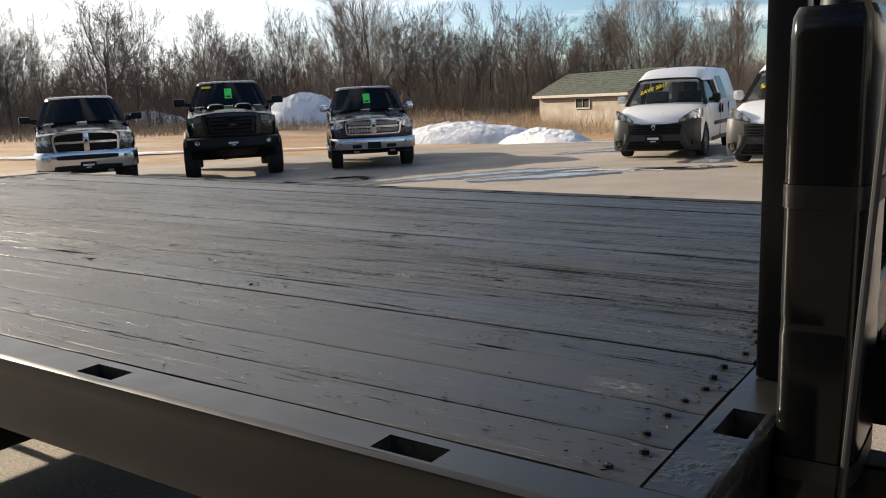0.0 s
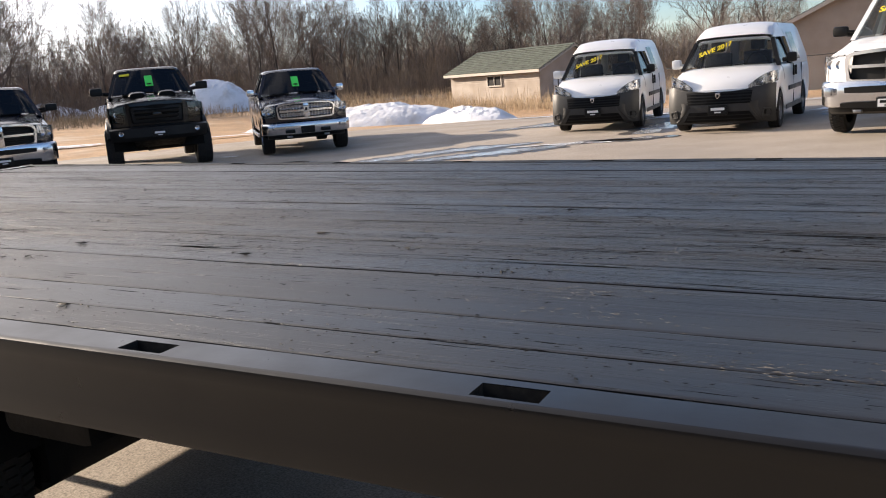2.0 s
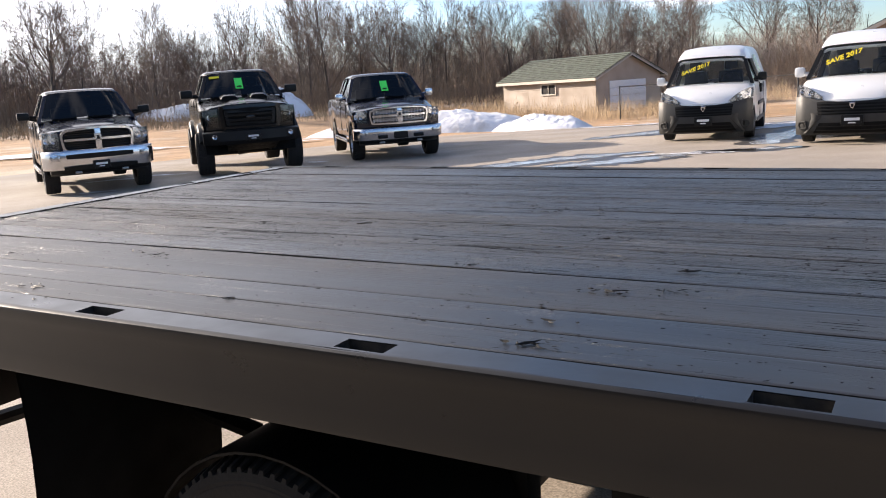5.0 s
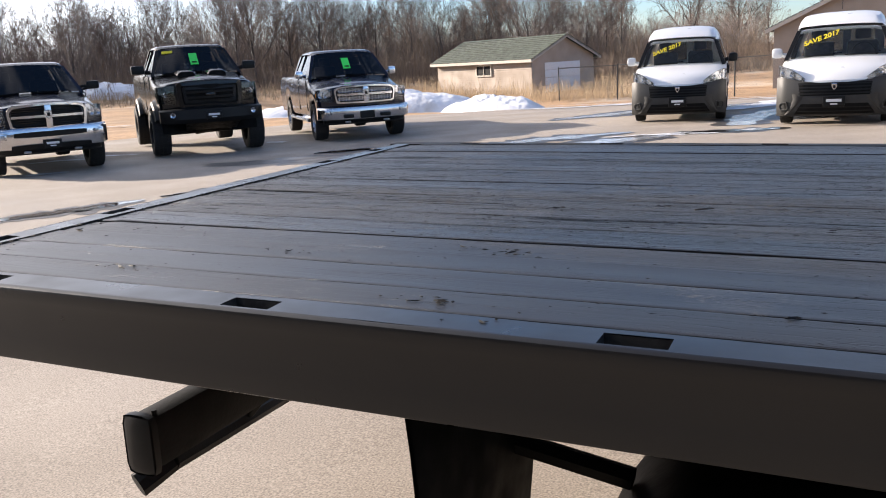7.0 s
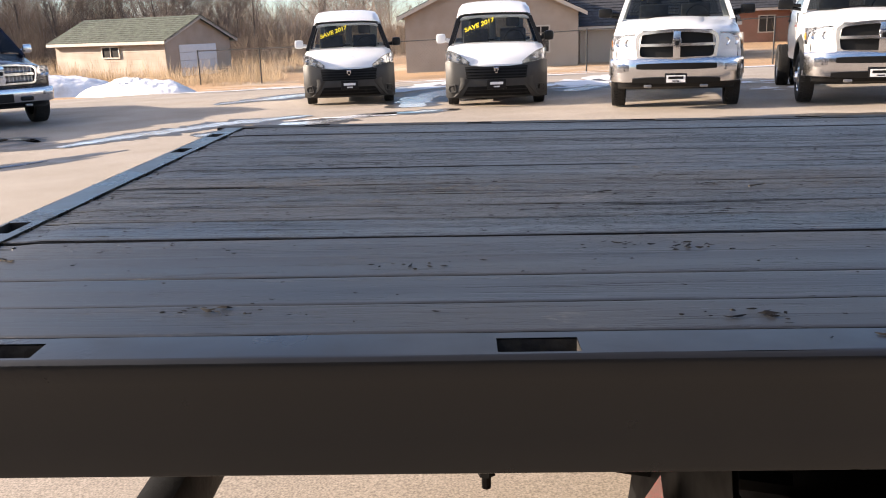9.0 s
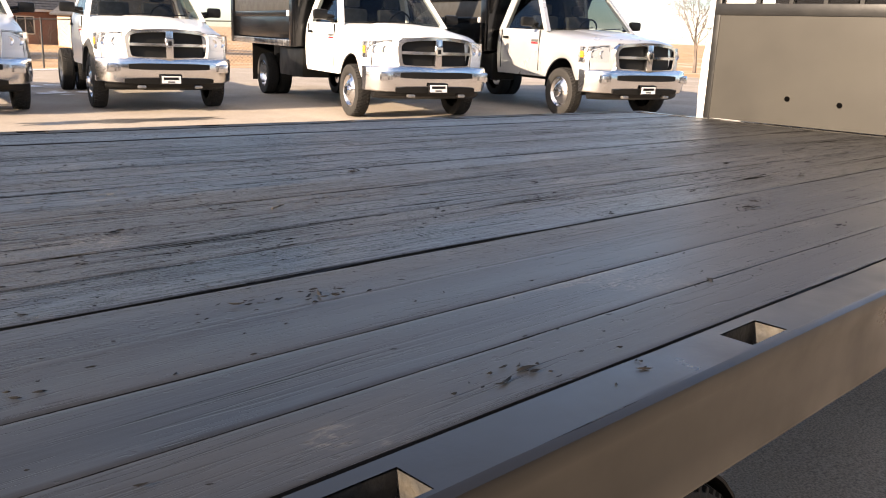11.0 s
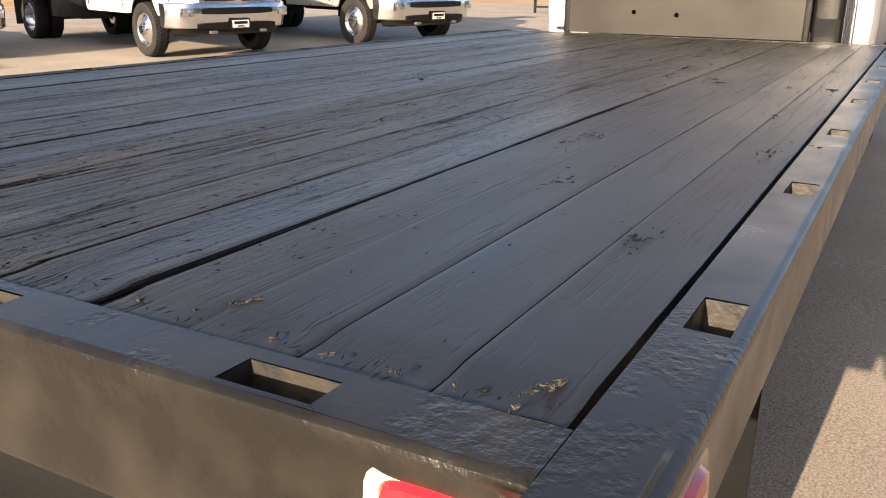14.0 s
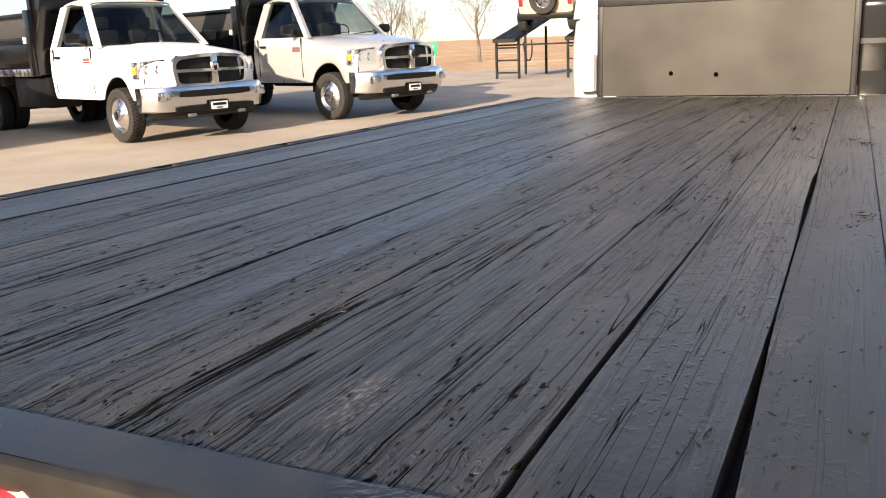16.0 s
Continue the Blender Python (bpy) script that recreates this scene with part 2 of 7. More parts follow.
    l.new(height, bp.inputs["Height"]), l.new(bp.outputs["Normal"], b.inputs["Normal"])
    return m


M = dict(
    deck=deck_wood(),
    rail=mat("black_rail_paint", (0.0080, 0.0080, 0.0080), 0.34, var=0.3, scale=9, bump=0.0003, bump_scale=60, color2=(0.0095, 0.0090, 0.0085), lo=0.5, hi=0.8, spec=0.30),
    rail_rough=mat("thick_black_rail_paint", (0.0120, 0.0110, 0.0092), 0.29, var=0.3, scale=9, bump=0.0050, bump_scale=95, color2=(0.026, 0.0228, 0.0175), lo=0.44, hi=0.66, spec=0.40),
    rail_near=mat("black_rail_paint_lumpy_at_one_end", (0.0115, 0.0110, 0.0104), 0.33, var=0.3, scale=9, bump=0.0032, bump_scale=95, color2=(0.0095, 0.0090, 0.0085), lo=0.5, hi=0.8, spec=0.42),
    rail_dull=mat("dusty_black_rail_paint", (0.007, 0.007, 0.007), 0.62, var=0.3, scale=9, bump=0.0006, bump_scale=60, color2=(0.012, 0.011, 0.010), lo=0.5, hi=0.8, spec=0.25),
    black_body=mat("dull_black_body", (0.0025, 0.0025, 0.0025), 0.5, var=0.4, scale=3, spec=0.10),
    plate_steel=mat("scratched_plate", (0.035, 0.034, 0.032), 0.4, 0.3, var=0.6, scale=5, color2=(0.012, 0.012, 0.012)),
    hole=mat("hole_shade", (0.002, 0.002, 0.002), 0.9, var=0.2, spec=0.0),
    tank=mat("tank_black_paint", (0.0060, 0.0058, 0.0052), 0.13, spec=0.22, var=0.2, scale=4),
    frame=mat("chassis_black", (0.0055, 0.0055, 0.0055), 0.6, var=0.4, scale=5, bump=0.001, spec=0.2),
    pocket=mat("bare_pocket_steel", (0.040, 0.035, 0.028), 0.55, var=0.5, scale=30, bump=0.002, color2=(0.016, 0.015, 0.014), lo=0.42, hi=0.56),
    board=mat("headboard_grey_paint", (0.029, 0.027, 0.0225), 0.48, var=0.18, scale=2.6, bump=0.0001, bump_scale=40, color2=(0.021, 0.0195, 0.0165), spec=0.20),
    gloss_black=mat("gloss_black_paint", (0.009, 0.009, 0.010), 0.20, var=0.2, spec=0.4),
    tyre=mat("tyre_rubber", (0.020, 0.0195, 0.019), 0.75, var=0.5, scale=14, bump=0.002, bump_scale=60, color2=(0.030, 0.028, 0.026), spec=0.2),
    rubber=mat("black_rubber", (0.005, 0.005, 0.005), 0.65, var=0.4, scale=10, spec=0.12),
    chrome=mat("chrome", (0.66, 0.66, 0.67), 0.18, 1.0, var=0.08, scale=4),
    alloy=mat("alloy_wheel", (0.55, 0.55, 0.56), 0.28, 1.0, var=0.2, scale=8),
    steel=mat("grey_steel", (0.30, 0.30, 0.30), 0.4, 0.8, var=0.3, scale=20),
    white=mat("white_car_paint", (0.72, 0.72, 0.715), 0.34, var=0.05, scale=1.5, coat=0.35),
    silver=mat("silver_car_paint", (0.52, 0.53, 0.54), 0.32, 0.55, var=0.10, scale=2, coat=0.8),
    cab_silver=mat("silver_cab_paint", (0.34, 0.34, 0.345), 0.40, var=0.08, scale=2, coat=0.15),
    navy=mat("dark_blue_car_paint", (0.006, 0.009, 0.020), 0.20, 0.0, var=0.3, scale=2, coat=0.30, spec=0.3),
    black_paint=mat("black_car_paint", (0.004, 0.004, 0.0045), 0.22, var=0.3, scale=2, coat=0.12, spec=0.3),
    matt_black=mat("matt_black_paint", (0.005, 0.005, 0.005), 0.45, spec=0.25, var=0.3, scale=4),
    plastic=mat("dark_grey_plastic", (0.030, 0.0295, 0.028), 0.5, var=0.2, scale=6, spec=0.35, bump=0.0006, bump_scale=200),
    black_plastic=mat("black_plastic", (0.007, 0.007, 0.007), 0.45, var=0.3, scale=8, spec=0.22),
    seat=mat("seat_fabric", (0.035, 0.035, 0.037), 0.85, var=0.3, scale=12),
    glass=glass_mat("window_glass", (0.42, 0.45, 0.44)),
    clear=glass_mat("clear_glass", (0.66, 0.69, 0.68)),
    cover=glass_mat("lamp_cover", (0.93, 0.94, 0.95)),
    tint=glass_mat("dark_window_glass", (0.13, 0.14, 0.14)),
    lens=mat("lamp_reflector", (0.55, 0.55, 0.56), 0.20, 0.85, var=0.4, scale=14, color2=(0.13, 0.13, 0.135), lo=0.46, hi=0.56, stretch=(1, 1, 0.5)),
    lens_dark=mat("smoked_lens", (0.24, 0.24, 0.25), 0.15, 0.6, var=0.6, scale=9, color2=(0.07, 0.07, 0.075), lo=0.45, hi=0.58),
    amber=mat("amber_lens", (0.85, 0.32, 0.03), 0.2, var=0.2, scale=30),
    red=mat("red_lens", (0.62, 0.02, 0.03), 0.18, var=0.25, scale=60, coat=0.6),
    beige=mat("beige_lamp_frame", (0.50, 0.39, 0.27), 0.45, var=0.2, scale=30),
    green_card=mat("green_card", (0.06, 0.80, 0.10), 0.6, var=0.06),
    yellow=mat("yellow_paint_marker", (0.85, 0.66, 0.02), 0.6, var=0.1),
    plate=mat("white_plate", (0.7, 0.7, 0.7), 0.4, var=0.1),
    siding=mat("tan_siding", (0.37, 0.30, 0.235), 0.7, var=0.14, scale=1.2),
    wall_grey=mat("plain_grey_wall", (0.105, 0.105, 0.105), 0.8, var=0.15, scale=0.8, bump=0.002, bump_scale=30),
    siding2=mat("brown_siding", (0.26, 0.12, 0.075), 0.7, var=0.2, scale=1.2),
    trim=mat("pale_trim", (0.50, 0.45, 0.38), 0.55, var=0.1),
    shingle=mat("green_grey_shingle", (0.085, 0.10, 0.075), 0.9, var=0.35, scale=3, bump=0.01, bump_scale=14, fine=0.3),
    shingle2=mat("dark_shingle", (0.045, 0.047, 0.055), 0.9, var=0.35, scale=3, bump=0.01, bump_scale=14, fine=0.3),
    door_white=mat("white_door", (0.70, 0.70, 0.70), 0.5, var=0.08),
    galv=mat("galvanised_wire", (0.045, 0.045, 0.045), 0.5, 0.4, var=0.3),
    asphalt=None, field=None,
    snow=mat("old_snow", (0.70, 0.71, 0.74), 0.6, var=0.12, scale=1.0, bump=0.03, bump_scale=6, color2=(0.46, 0.45, 0.44), lo=0.48, hi=0.74),
    # wet ice with the sky's pale blue reflection put into its colour
    ice=mat("ice_sky_tint", (0.50, 0.56, 0.64), 0.14, var=0.35, scale=1.8, bump=0.004, bump_scale=9, color2=(0.26, 0.27, 0.28), lo=0.4, hi=0.62),
    water=mat("shallow_puddle", (0.030, 0.028, 0.026), 0.03, var=0.4, scale=1.5, bump=0.0006, bump_scale=6),
    damp=mat("damp_asphalt", (0.055, 0.050, 0.046), 0.45, var=0.4, scale=3.0, bump=0.003, bump_scale=60, fine=0.3),
    wood_mass=mat("far_brush", (0.25, 0.20, 0.165), 0.95, var=0.4, scale=0.12, color2=(0.17, 0.13, 0.11), island=True),
    bark=mat("bark", (0.105, 0.085, 0.072), 0.9, var=0.35, scale=1.2, bump=0.02, bump_scale=10, island=True),
    twig=mat("twigs", (0.165, 0.125, 0.100), 0.9, var=0.40, scale=0.15, island=True),
    brush=mat("dry_brush", (0.23, 0.165, 0.11), 0.9, var=0.4, scale=0.15, color2=(0.15, 0.105, 0.075), island=True),
    torn=mat("torn_wood", (0.075, 0.058, 0.038), 0.85, var=0.5, scale=60, color2=(0.010, 0.009, 0.008), lo=0.45, hi=0.60, island=True),
    raw_wood=mat("raw_wood", (0.16, 0.125, 0.09), 0.85, var=0.5, scale=60, color2=(0.05, 0.042, 0.035)),
    straw=mat("dry_grass_stalks", (0.40, 0.29, 0.17), 0.9, var=0.3, scale=0.3, island=True),
    scrape=mat("scraped_bare_wood", (0.16, 0.145, 0.125), 0.85, var=0.5, scale=60, color2=(0.06, 0.055, 0.05), island=True),
    chip=mat("wood_chips", (0.011, 0.0100, 0.0092), 0.6, var=0.6, scale=14, color2=(0.030, 0.025, 0.020), lo=0.62, hi=0.72, island=True, spec=0.12),
    sign_green=mat("green_sign", (0.01, 0.24, 0.13), 0.5, var=0.1),
)


def ground_mat(name, c1, c2, c3, rough, patchy, fine_scale, bump, fine=0.28):
    m = mat(name, c1, rough, var=0.2, scale=patchy, bump=bump, bump_scale=fine_scale, color2=c2, fine=fine, lo=0.38, hi=0.66)
    n, l = m.node_tree.nodes, m.node_tree.links
    b = n["Principled BSDF"]
    src = b.inputs["Base Color"].links[0].from_socket
    tex, t2, r, k = n.new("ShaderNodeTexCoord"), n.new("ShaderNodeTexNoise"), n.new("ShaderNodeMapRange"), n.new("ShaderNodeMix")
    sock(t2, "Scale", 0.12), sock(t2, "Detail", 6.0), sock(t2, "Roughness", 0.62)
    sock(r, "From Min", 0.52), sock(r, "From Max", 0.66)
    k.data_type = "RGBA"
    k.inputs[7].default_value = (*c3, 1)
    l.new(tex.outputs["Object"], t2.inputs["Vector"]), l.new(t2.outputs["Fac"], r.inputs["Value"])
    l.new(r.outputs["Result"], k.inputs[0]), l.new(src, k.inputs[6]), l.new(k.outputs[2], b.inputs["Base Color"])
    return m


def thick_near_corner(m, reach, axis):
    """Lumps in the paint along the folded edge and in patches on top, dying away from the tail corner along one axis."""
    n, l = m.node_tree.nodes, m.node_tree.links

    def ranged(value, a, c, lo, hi):
        r = n.new("ShaderNodeMapRange")
        sock(r, "From Min", a), sock(r, "From Max", c), sock(r, "To Min", lo), sock(r, "To Max", hi)
        l.new(value, r.inputs["Value"])
        return r.outputs["Result"]

    def joined(op, a, c):
        k = n.new("ShaderNodeMath")
        k.operation = op
        l.new(a, k.inputs[0]), l.new(c, k.inputs[1])
        return k.outputs[0]

    tex, ax, spots = n.new("ShaderNodeTexCoord"), n.new("ShaderNodeSeparateXYZ"), n.new("ShaderNodeTexNoise")
    sock(spots, "Scale", 7.0), sock(spots, "Detail", 4.0), sock(spots, "Roughness", 0.65)
    l.new(tex.outputs["Object"], ax.inputs[0]), l.new(tex.outputs["Object"], spots.inputs["Vector"])
    near = ranged(ax.outputs[axis], reach, reach + 0.14, 1.0, 0.05)
    drip = joined("MULTIPLY", ranged(ax.outputs["Z"], 1.100 - 0.045, 1.100 - 0.006, 0.06, 0.55), ranged(spots.outputs["Fac"], 0.36, 0.50, 0.35, 1.0))
    crust = joined("MULTIPLY", ranged(ax.outputs["Z"], 1.096, 1.0985, 0.0, 0.8), ranged(spots.outputs["Fac"], 0.48, 0.56, 0.08, 1.0))
    flat = ranged(ax.outputs["Z"], 1.096, 1.0985, 1.0, 0.0)
    bump = [k for k in n if k.bl_idname == "ShaderNodeBump"][0]
    l.new(joined("MULTIPLY", near, joined("ADD", joined("MULTIPLY", drip, flat), crust)), bump.inputs["Strength"])


thick_near_corner(M["rail_rough"], 0.78, "Y")
thick_near_corner(M["rail_near"], 0.30, "X")
M["asphalt"] = ground_mat("old_asphalt", (0.312, 0.266, 0.217), (0.258, 0.220, 0.180), (0.228, 0.198, 0.167), 0.85, 0.8, 120, 0.0010, 0.42)
M["field"] = ground_mat("dry_grass_field", (0.42, 0.255, 0.125), (0.29, 0.180, 0.092), (0.46, 0.38, 0.29), 0.95, 0.5, 9, 0.05)


# ---------------------------------------------------------------- mesh helpers
class Geo:
    """Collects vertices and faces of one mesh."""

    def __init__(self):
        self.v, self.f = [], []

    def add(self, verts, faces):
        k = len(self.v)
        self.v += [tuple(p) for p in verts]
        self.f += [tuple(i + k for i in q) for q in faces]
        return self

    def box(self, x0, x1, y0, y1, z0, z1, r=0.0):
        if r <= 0:
            return self.add([(x, y, z) for z in (z0, z1) for y in (y0, y1) for x in (x0, x1)],
                            [(0, 2, 3, 1), (4, 5, 7, 6), (0, 1, 5, 4), (2, 6, 7, 3), (0, 4, 6, 2), (1, 3, 7, 5)])
        bm = bmesh.new()
        bmesh.ops.create_cube(bm, size=1)
        for p in bm.verts:
            p.co = Vector(((x0 + x1) / 2 + p.co.x * (x1 - x0), (y0 + y1) / 2 + p.co.y * (y1 - y0), (z0 + z1) / 2 + p.co.z * (z1 - z0)))
        bmesh.ops.bevel(bm, geom=list(bm.edges), offset=r, segments=2, profile=0.6, affect="EDGES")
        bm.verts.index_update()
        self.add([p.co for p in bm.verts], [[q.index for q in f.verts] for f in bm.faces])
        bm.free()
        return self

    def grid(self, rows, close_u=False, close_v=False):
        """Faces over rows of equally many points."""
        k, nu, nv = len(self.v), len(rows), len(rows[0])
        for r in rows:
            self.v += [tuple(p) for p in r]
        for i in range(nu if close_u else nu - 1):
            for j in range(nv if close_v else nv - 1):
                a, b = k + i * nv + j, k + i * nv + (j + 1) % nv
                c, d = k + ((i + 1) % nu) * nv + (j + 1) % nv, k + ((i + 1) % nu) * nv + j
                self.f.append((a, b, c, d))
        return self

    def ngon(self, pts):
        return self.add(pts, [tuple(range(len(pts)))])

    def tube(self, a, b, ra, rb=None, n=8, caps=True):
        a, b = Vector(a), Vector(b)
        rb = ra if rb is None else rb
        d = (b - a).normalized()
        u = d.orthogonal().normalized()
        w = d.cross(u)
        ring = lambda c, r: [c + (u * math.cos(2 * math.pi * i / n) + w * math.sin(2 * math.pi * i / n)) * r for i in range(n)]
        k = len(self.v)
        self.grid([ring(a, ra), ring(b, rb)], close_v=True)
        if caps:
            self.f += [tuple(range(k + n - 1, k - 1, -1)), tuple(range(k + n, k + 2 * n))]
        return self

    def lathe(self, prof, n=28, axis="x"):
        """prof: (along, radius)."""
        rows = []
        for i in range(n):
            t = 2 * math.pi * i / n
            c, s = math.cos(t), math.sin(t)
            rows.append([(a, r * c, r * s) if axis == "x" else ((r * c, a, r * s) if axis == "y" else (r * c, r * s, a)) for a, r in prof])
        return self.grid(rows, close_u=True)

    def moved(self, m):
        self.v = [tuple(m @ Vector(p)) for p in self.v]
        return self

    def mesh(self, name, material, smooth=35):
        me = bpy.data.meshes.new(name)
        me.from_pydata(self.v, [], self.f)
        bm = bmesh.new()
        bm.from_mesh(me)
        bmesh.ops.recalc_face_normals(bm, faces=bm.faces)
        bm.to_mesh(me)
        bm.free()
        me.materials.append(material)
        if smooth:
            me.polygons.foreach_set("use_smooth", [True] * len(me.polygons))
            me.set_sharp_from_angle(angle=radians(smooth))
        return me


def thing(name, label, category, m=None, group="", kind=""):
    e = new(name)
    e.empty_display_size = 0.2
    if m is not None:
        e.matrix_world = m
    return tagged(e, label, category, group, kind)


def part(name, geo, material, parent, label="", smooth=35):
    ob = new(name, geo.mesh(name, material, smooth))
    ob.parent = parent
    if label:
        tagged(ob, label)
    return ob


def single(name, geo, material, label, category, kind="", m=None, group="", smooth=35):
    ob = new(name, geo.mesh(name, material, smooth))
    if m is not None:
        ob.matrix_world = m
    return tagged(ob, label, category, group, kind)


def lettering(text, size, material, parent, m, name="lettering", shear=0.0):
    cu = bpy.data.curves.new(name, "FONT")
    cu.body, cu.size, cu.align_x, cu.align_y, cu.shear, cu.extrude = text, size, "CENTER", "CENTER", shear, 0.001
    cu.offset = size * 0.03
    tmp = bpy.data.objects.new(name, cu)
    me = bpy.data.meshes.new_from_object(tmp)
    bpy.data.objects.remove(tmp)
    me.materials.clear()
    me.materials.append(material)
    ob = new(name, me)
    ob.parent = parent
    ob.matrix_local = m
    return ob


def smoothstep(a, b, x):
    t = max(0.0, min(1.0, (x - a) / (b - a)))
    return t * t * (3 - 2 * t)


def ground_z(x, y):
    """The lot falls gently towards the tail of the truck, the field beyond lies lower."""
    z = 0.015 * 16 * math.tanh(x / 16)
    z -= (0.95 * smoothstep(20, 46, y) - 0.35 * smoothstep(60, 110, y)) * (0.12 + 0.88 * smoothstep(-40, -20, x))
    z -= 0.5 * smoothstep(26, 60, x)
    z += 0.9 * smoothstep(26, 110, -x)
    return z


# ---------------------------------------------------------------- ground and lot
def graded(lo, hi, fine_lo, fine_hi, step):
    vals = list(np.arange(fine_lo, fine_hi + 1e-6, step))
    a, s = fine_lo, step
    while a > lo:
        s *= 1.5
        a -= s
        vals.insert(0, max(a, lo))
    a, s = fine_hi, step
    while a < hi:
        s *= 1.5
        a += s
        vals.append(min(a, hi))
    return vals


LOT_EDGE = [(-60, -18), (-34, -6), (-24, 3.5), (-19.5, 13.5), (-16.5, 17.4), (-13.6, 20.6), (-11, 23.8), (-8.7, 26.3), (-6, 27.3), (0, 27.6), (6, 27), (14, 25.5), (24, 23), (30, 17), (33, 9), (35, -4)]


def lot_y(x):
    for (x0, y0), (x1, y1) in zip(LOT_EDGE, LOT_EDGE[1:]):
        if x0 <= x <= x1:
            return y0 + (y1 - y0) * (x - x0) / (x1 - x0)
    return LOT_EDGE[-1][1]


def build_ground():
    xs, ys = graded(-1800, 1800, -60, 80, 2.0), graded(-700, 1800, -10, 110, 2.0)
    rows = []
    for x in xs:
        rows.append([(x, y, ground_z(x, y) - 0.03 + (0.07 * noise.noise((x * 0.23, y * 0.23, 0)) if y > lot_y(x) + 1 and x < 60 else 0.0)) for y in ys])
    single("ground", Geo().grid(rows), M["field"], "dry tan grass field with patches of old snow", "field", "structure", smooth=0)
    rows = []
    for x in np.arange(-60, 35.01, 0.5):
        e = lot_y(x) + 0.35 * noise.noise((x * 0.5, 3.1, 0))
        ys2 = [-45 + (e + 45) * k / 44 for k in range(45)]
        rows.append([(x, -45.2, ground_z(x, -45) - 0.2)] + [(x, y, ground_z(x, y) + 0.012) for y in ys2] + [(x, e + 0.08, ground_z(x, e) - 0.10)])
    single("pavement", Geo().grid(rows), M["asphalt"], "worn sunlit asphalt of the sales lot", "asphalt lot", "structure", smooth=0)


def blob(cx, cy, lx, ly, rot, seed, n=44, lift=0.018, ragged=0.35):
    """A flat irregular patch that lies on the lot."""
    c, s = math.cos(radians(rot)), math.sin(radians(rot))
    rim = []
    for i in range(n):
        t = 2 * math.pi * i / n
        k = 1 + ragged * noise.noise((math.cos(t) * 1.7 + seed, math.sin(t) * 1.7, seed * 0.7)) + 0.5 * ragged * noise.noise((math.cos(t) * 5 + seed, math.sin(t) * 5, 4.0))
        u, w = lx * k * math.cos(t), ly * k * math.sin(t)
        rim.append((cx + u * c - w * s, cy + u * s + w * c))
    pts = [(cx, cy, ground_z(cx, cy) + lift + 0.004)] + [(x, y, ground_z(x, y) + lift) for x, y in rim]
    return Geo().add(pts, [(0, 1 + i, 1 + (i + 1) % n) for i in range(n)])


def mound(cx, cy, lx, ly, h, rot, seed, nu=90, nv=44, rough=0.45):
    """A heap of ploughed snow with a lumpy crest."""
    c, s = math.cos(radians(rot)), math.sin(radians(rot))
    rows = []
    for i in range(nu):
        u = -1 + 2 * i / (nu - 1)
        r = []
        for j in range(nv):
            w = -1 + 2 * j / (nv - 1)
            d = min(1.0, math.hypot(u, w))
            k = (1 - d * d) ** 0.8
            lump = 0.45 * noise.noise((u * 2.6 + seed, w * 2.2, seed)) + 0.36 * abs(noise.noise((u * 6 + seed, w * 5, 2))) + 0.24 * abs(noise.noise((u * 14, w * 11 + seed, 5))) + 0.10 * noise.noise((u * 30, w * 24 + seed, 9))
            z = h * k * (1 + rough * 1.6 * lump) - 0.04
            x, y = cx + lx * u * c - ly * w * s, cy + lx * u * s + ly * w * c
            r.append((x, y, ground_z(x, y) + z))
        rows.append(r)
    return Geo().grid(rows)


build_ground()
for k, (cx, cy, lx, ly, h, rot, rough) in enumerate(((-46, 54, 4.4, 2.8, 2.6, 10, 0.18), (-56, 55, 7.0, 2.0, 1.2, 5, 0.3), (-68, 54, 8.0, 2.2, 1.3, 0, 0.3), (-20, 34.5, 4.8, 1.4, 0.72, 22, 0.30), (-15.2, 31.0, 4.4, 1.5, 0.88, 2, 0.32),
                                                     (-9.9, 28.2, 2.5, 1.1, 0.50, -24, 0.40))):
    single("snow_pile", mound(cx, cy, lx, ly, h, rot, 3.7 * k + 1, rough=rough), M["snow"], "heap of ploughed old snow at the lot edge", "snow pile", "structure")


def scatter(cx, cy, lx, ly, rot, n, seed, lift=0.022):
    """A melting patch: torn pieces of many sizes that run into one another."""
    r = random.Random(seed)
    g = Geo()
    c, s = math.cos(radians(rot)), math.sin(radians(rot))
    for k in range(n):
        u, w = r.gauss(0, 0.45) * lx, r.gauss(0, 0.45) * ly
        size = (0.16 + 0.5 * r.random() ** 2) * min(lx, 3.5 * ly)
        b = blob(cx + u * c - w * s, cy + u * s + w * c, size, size * r.uniform(0.25, 0.6) * min(1.0, 2.2 * ly / lx), rot + r.uniform(-22, 22), seed + 1.7 * k, n=26, lift=lift + 0.0012 * k, ragged=0.9)
        g.add(b.v, b.f)
    return g


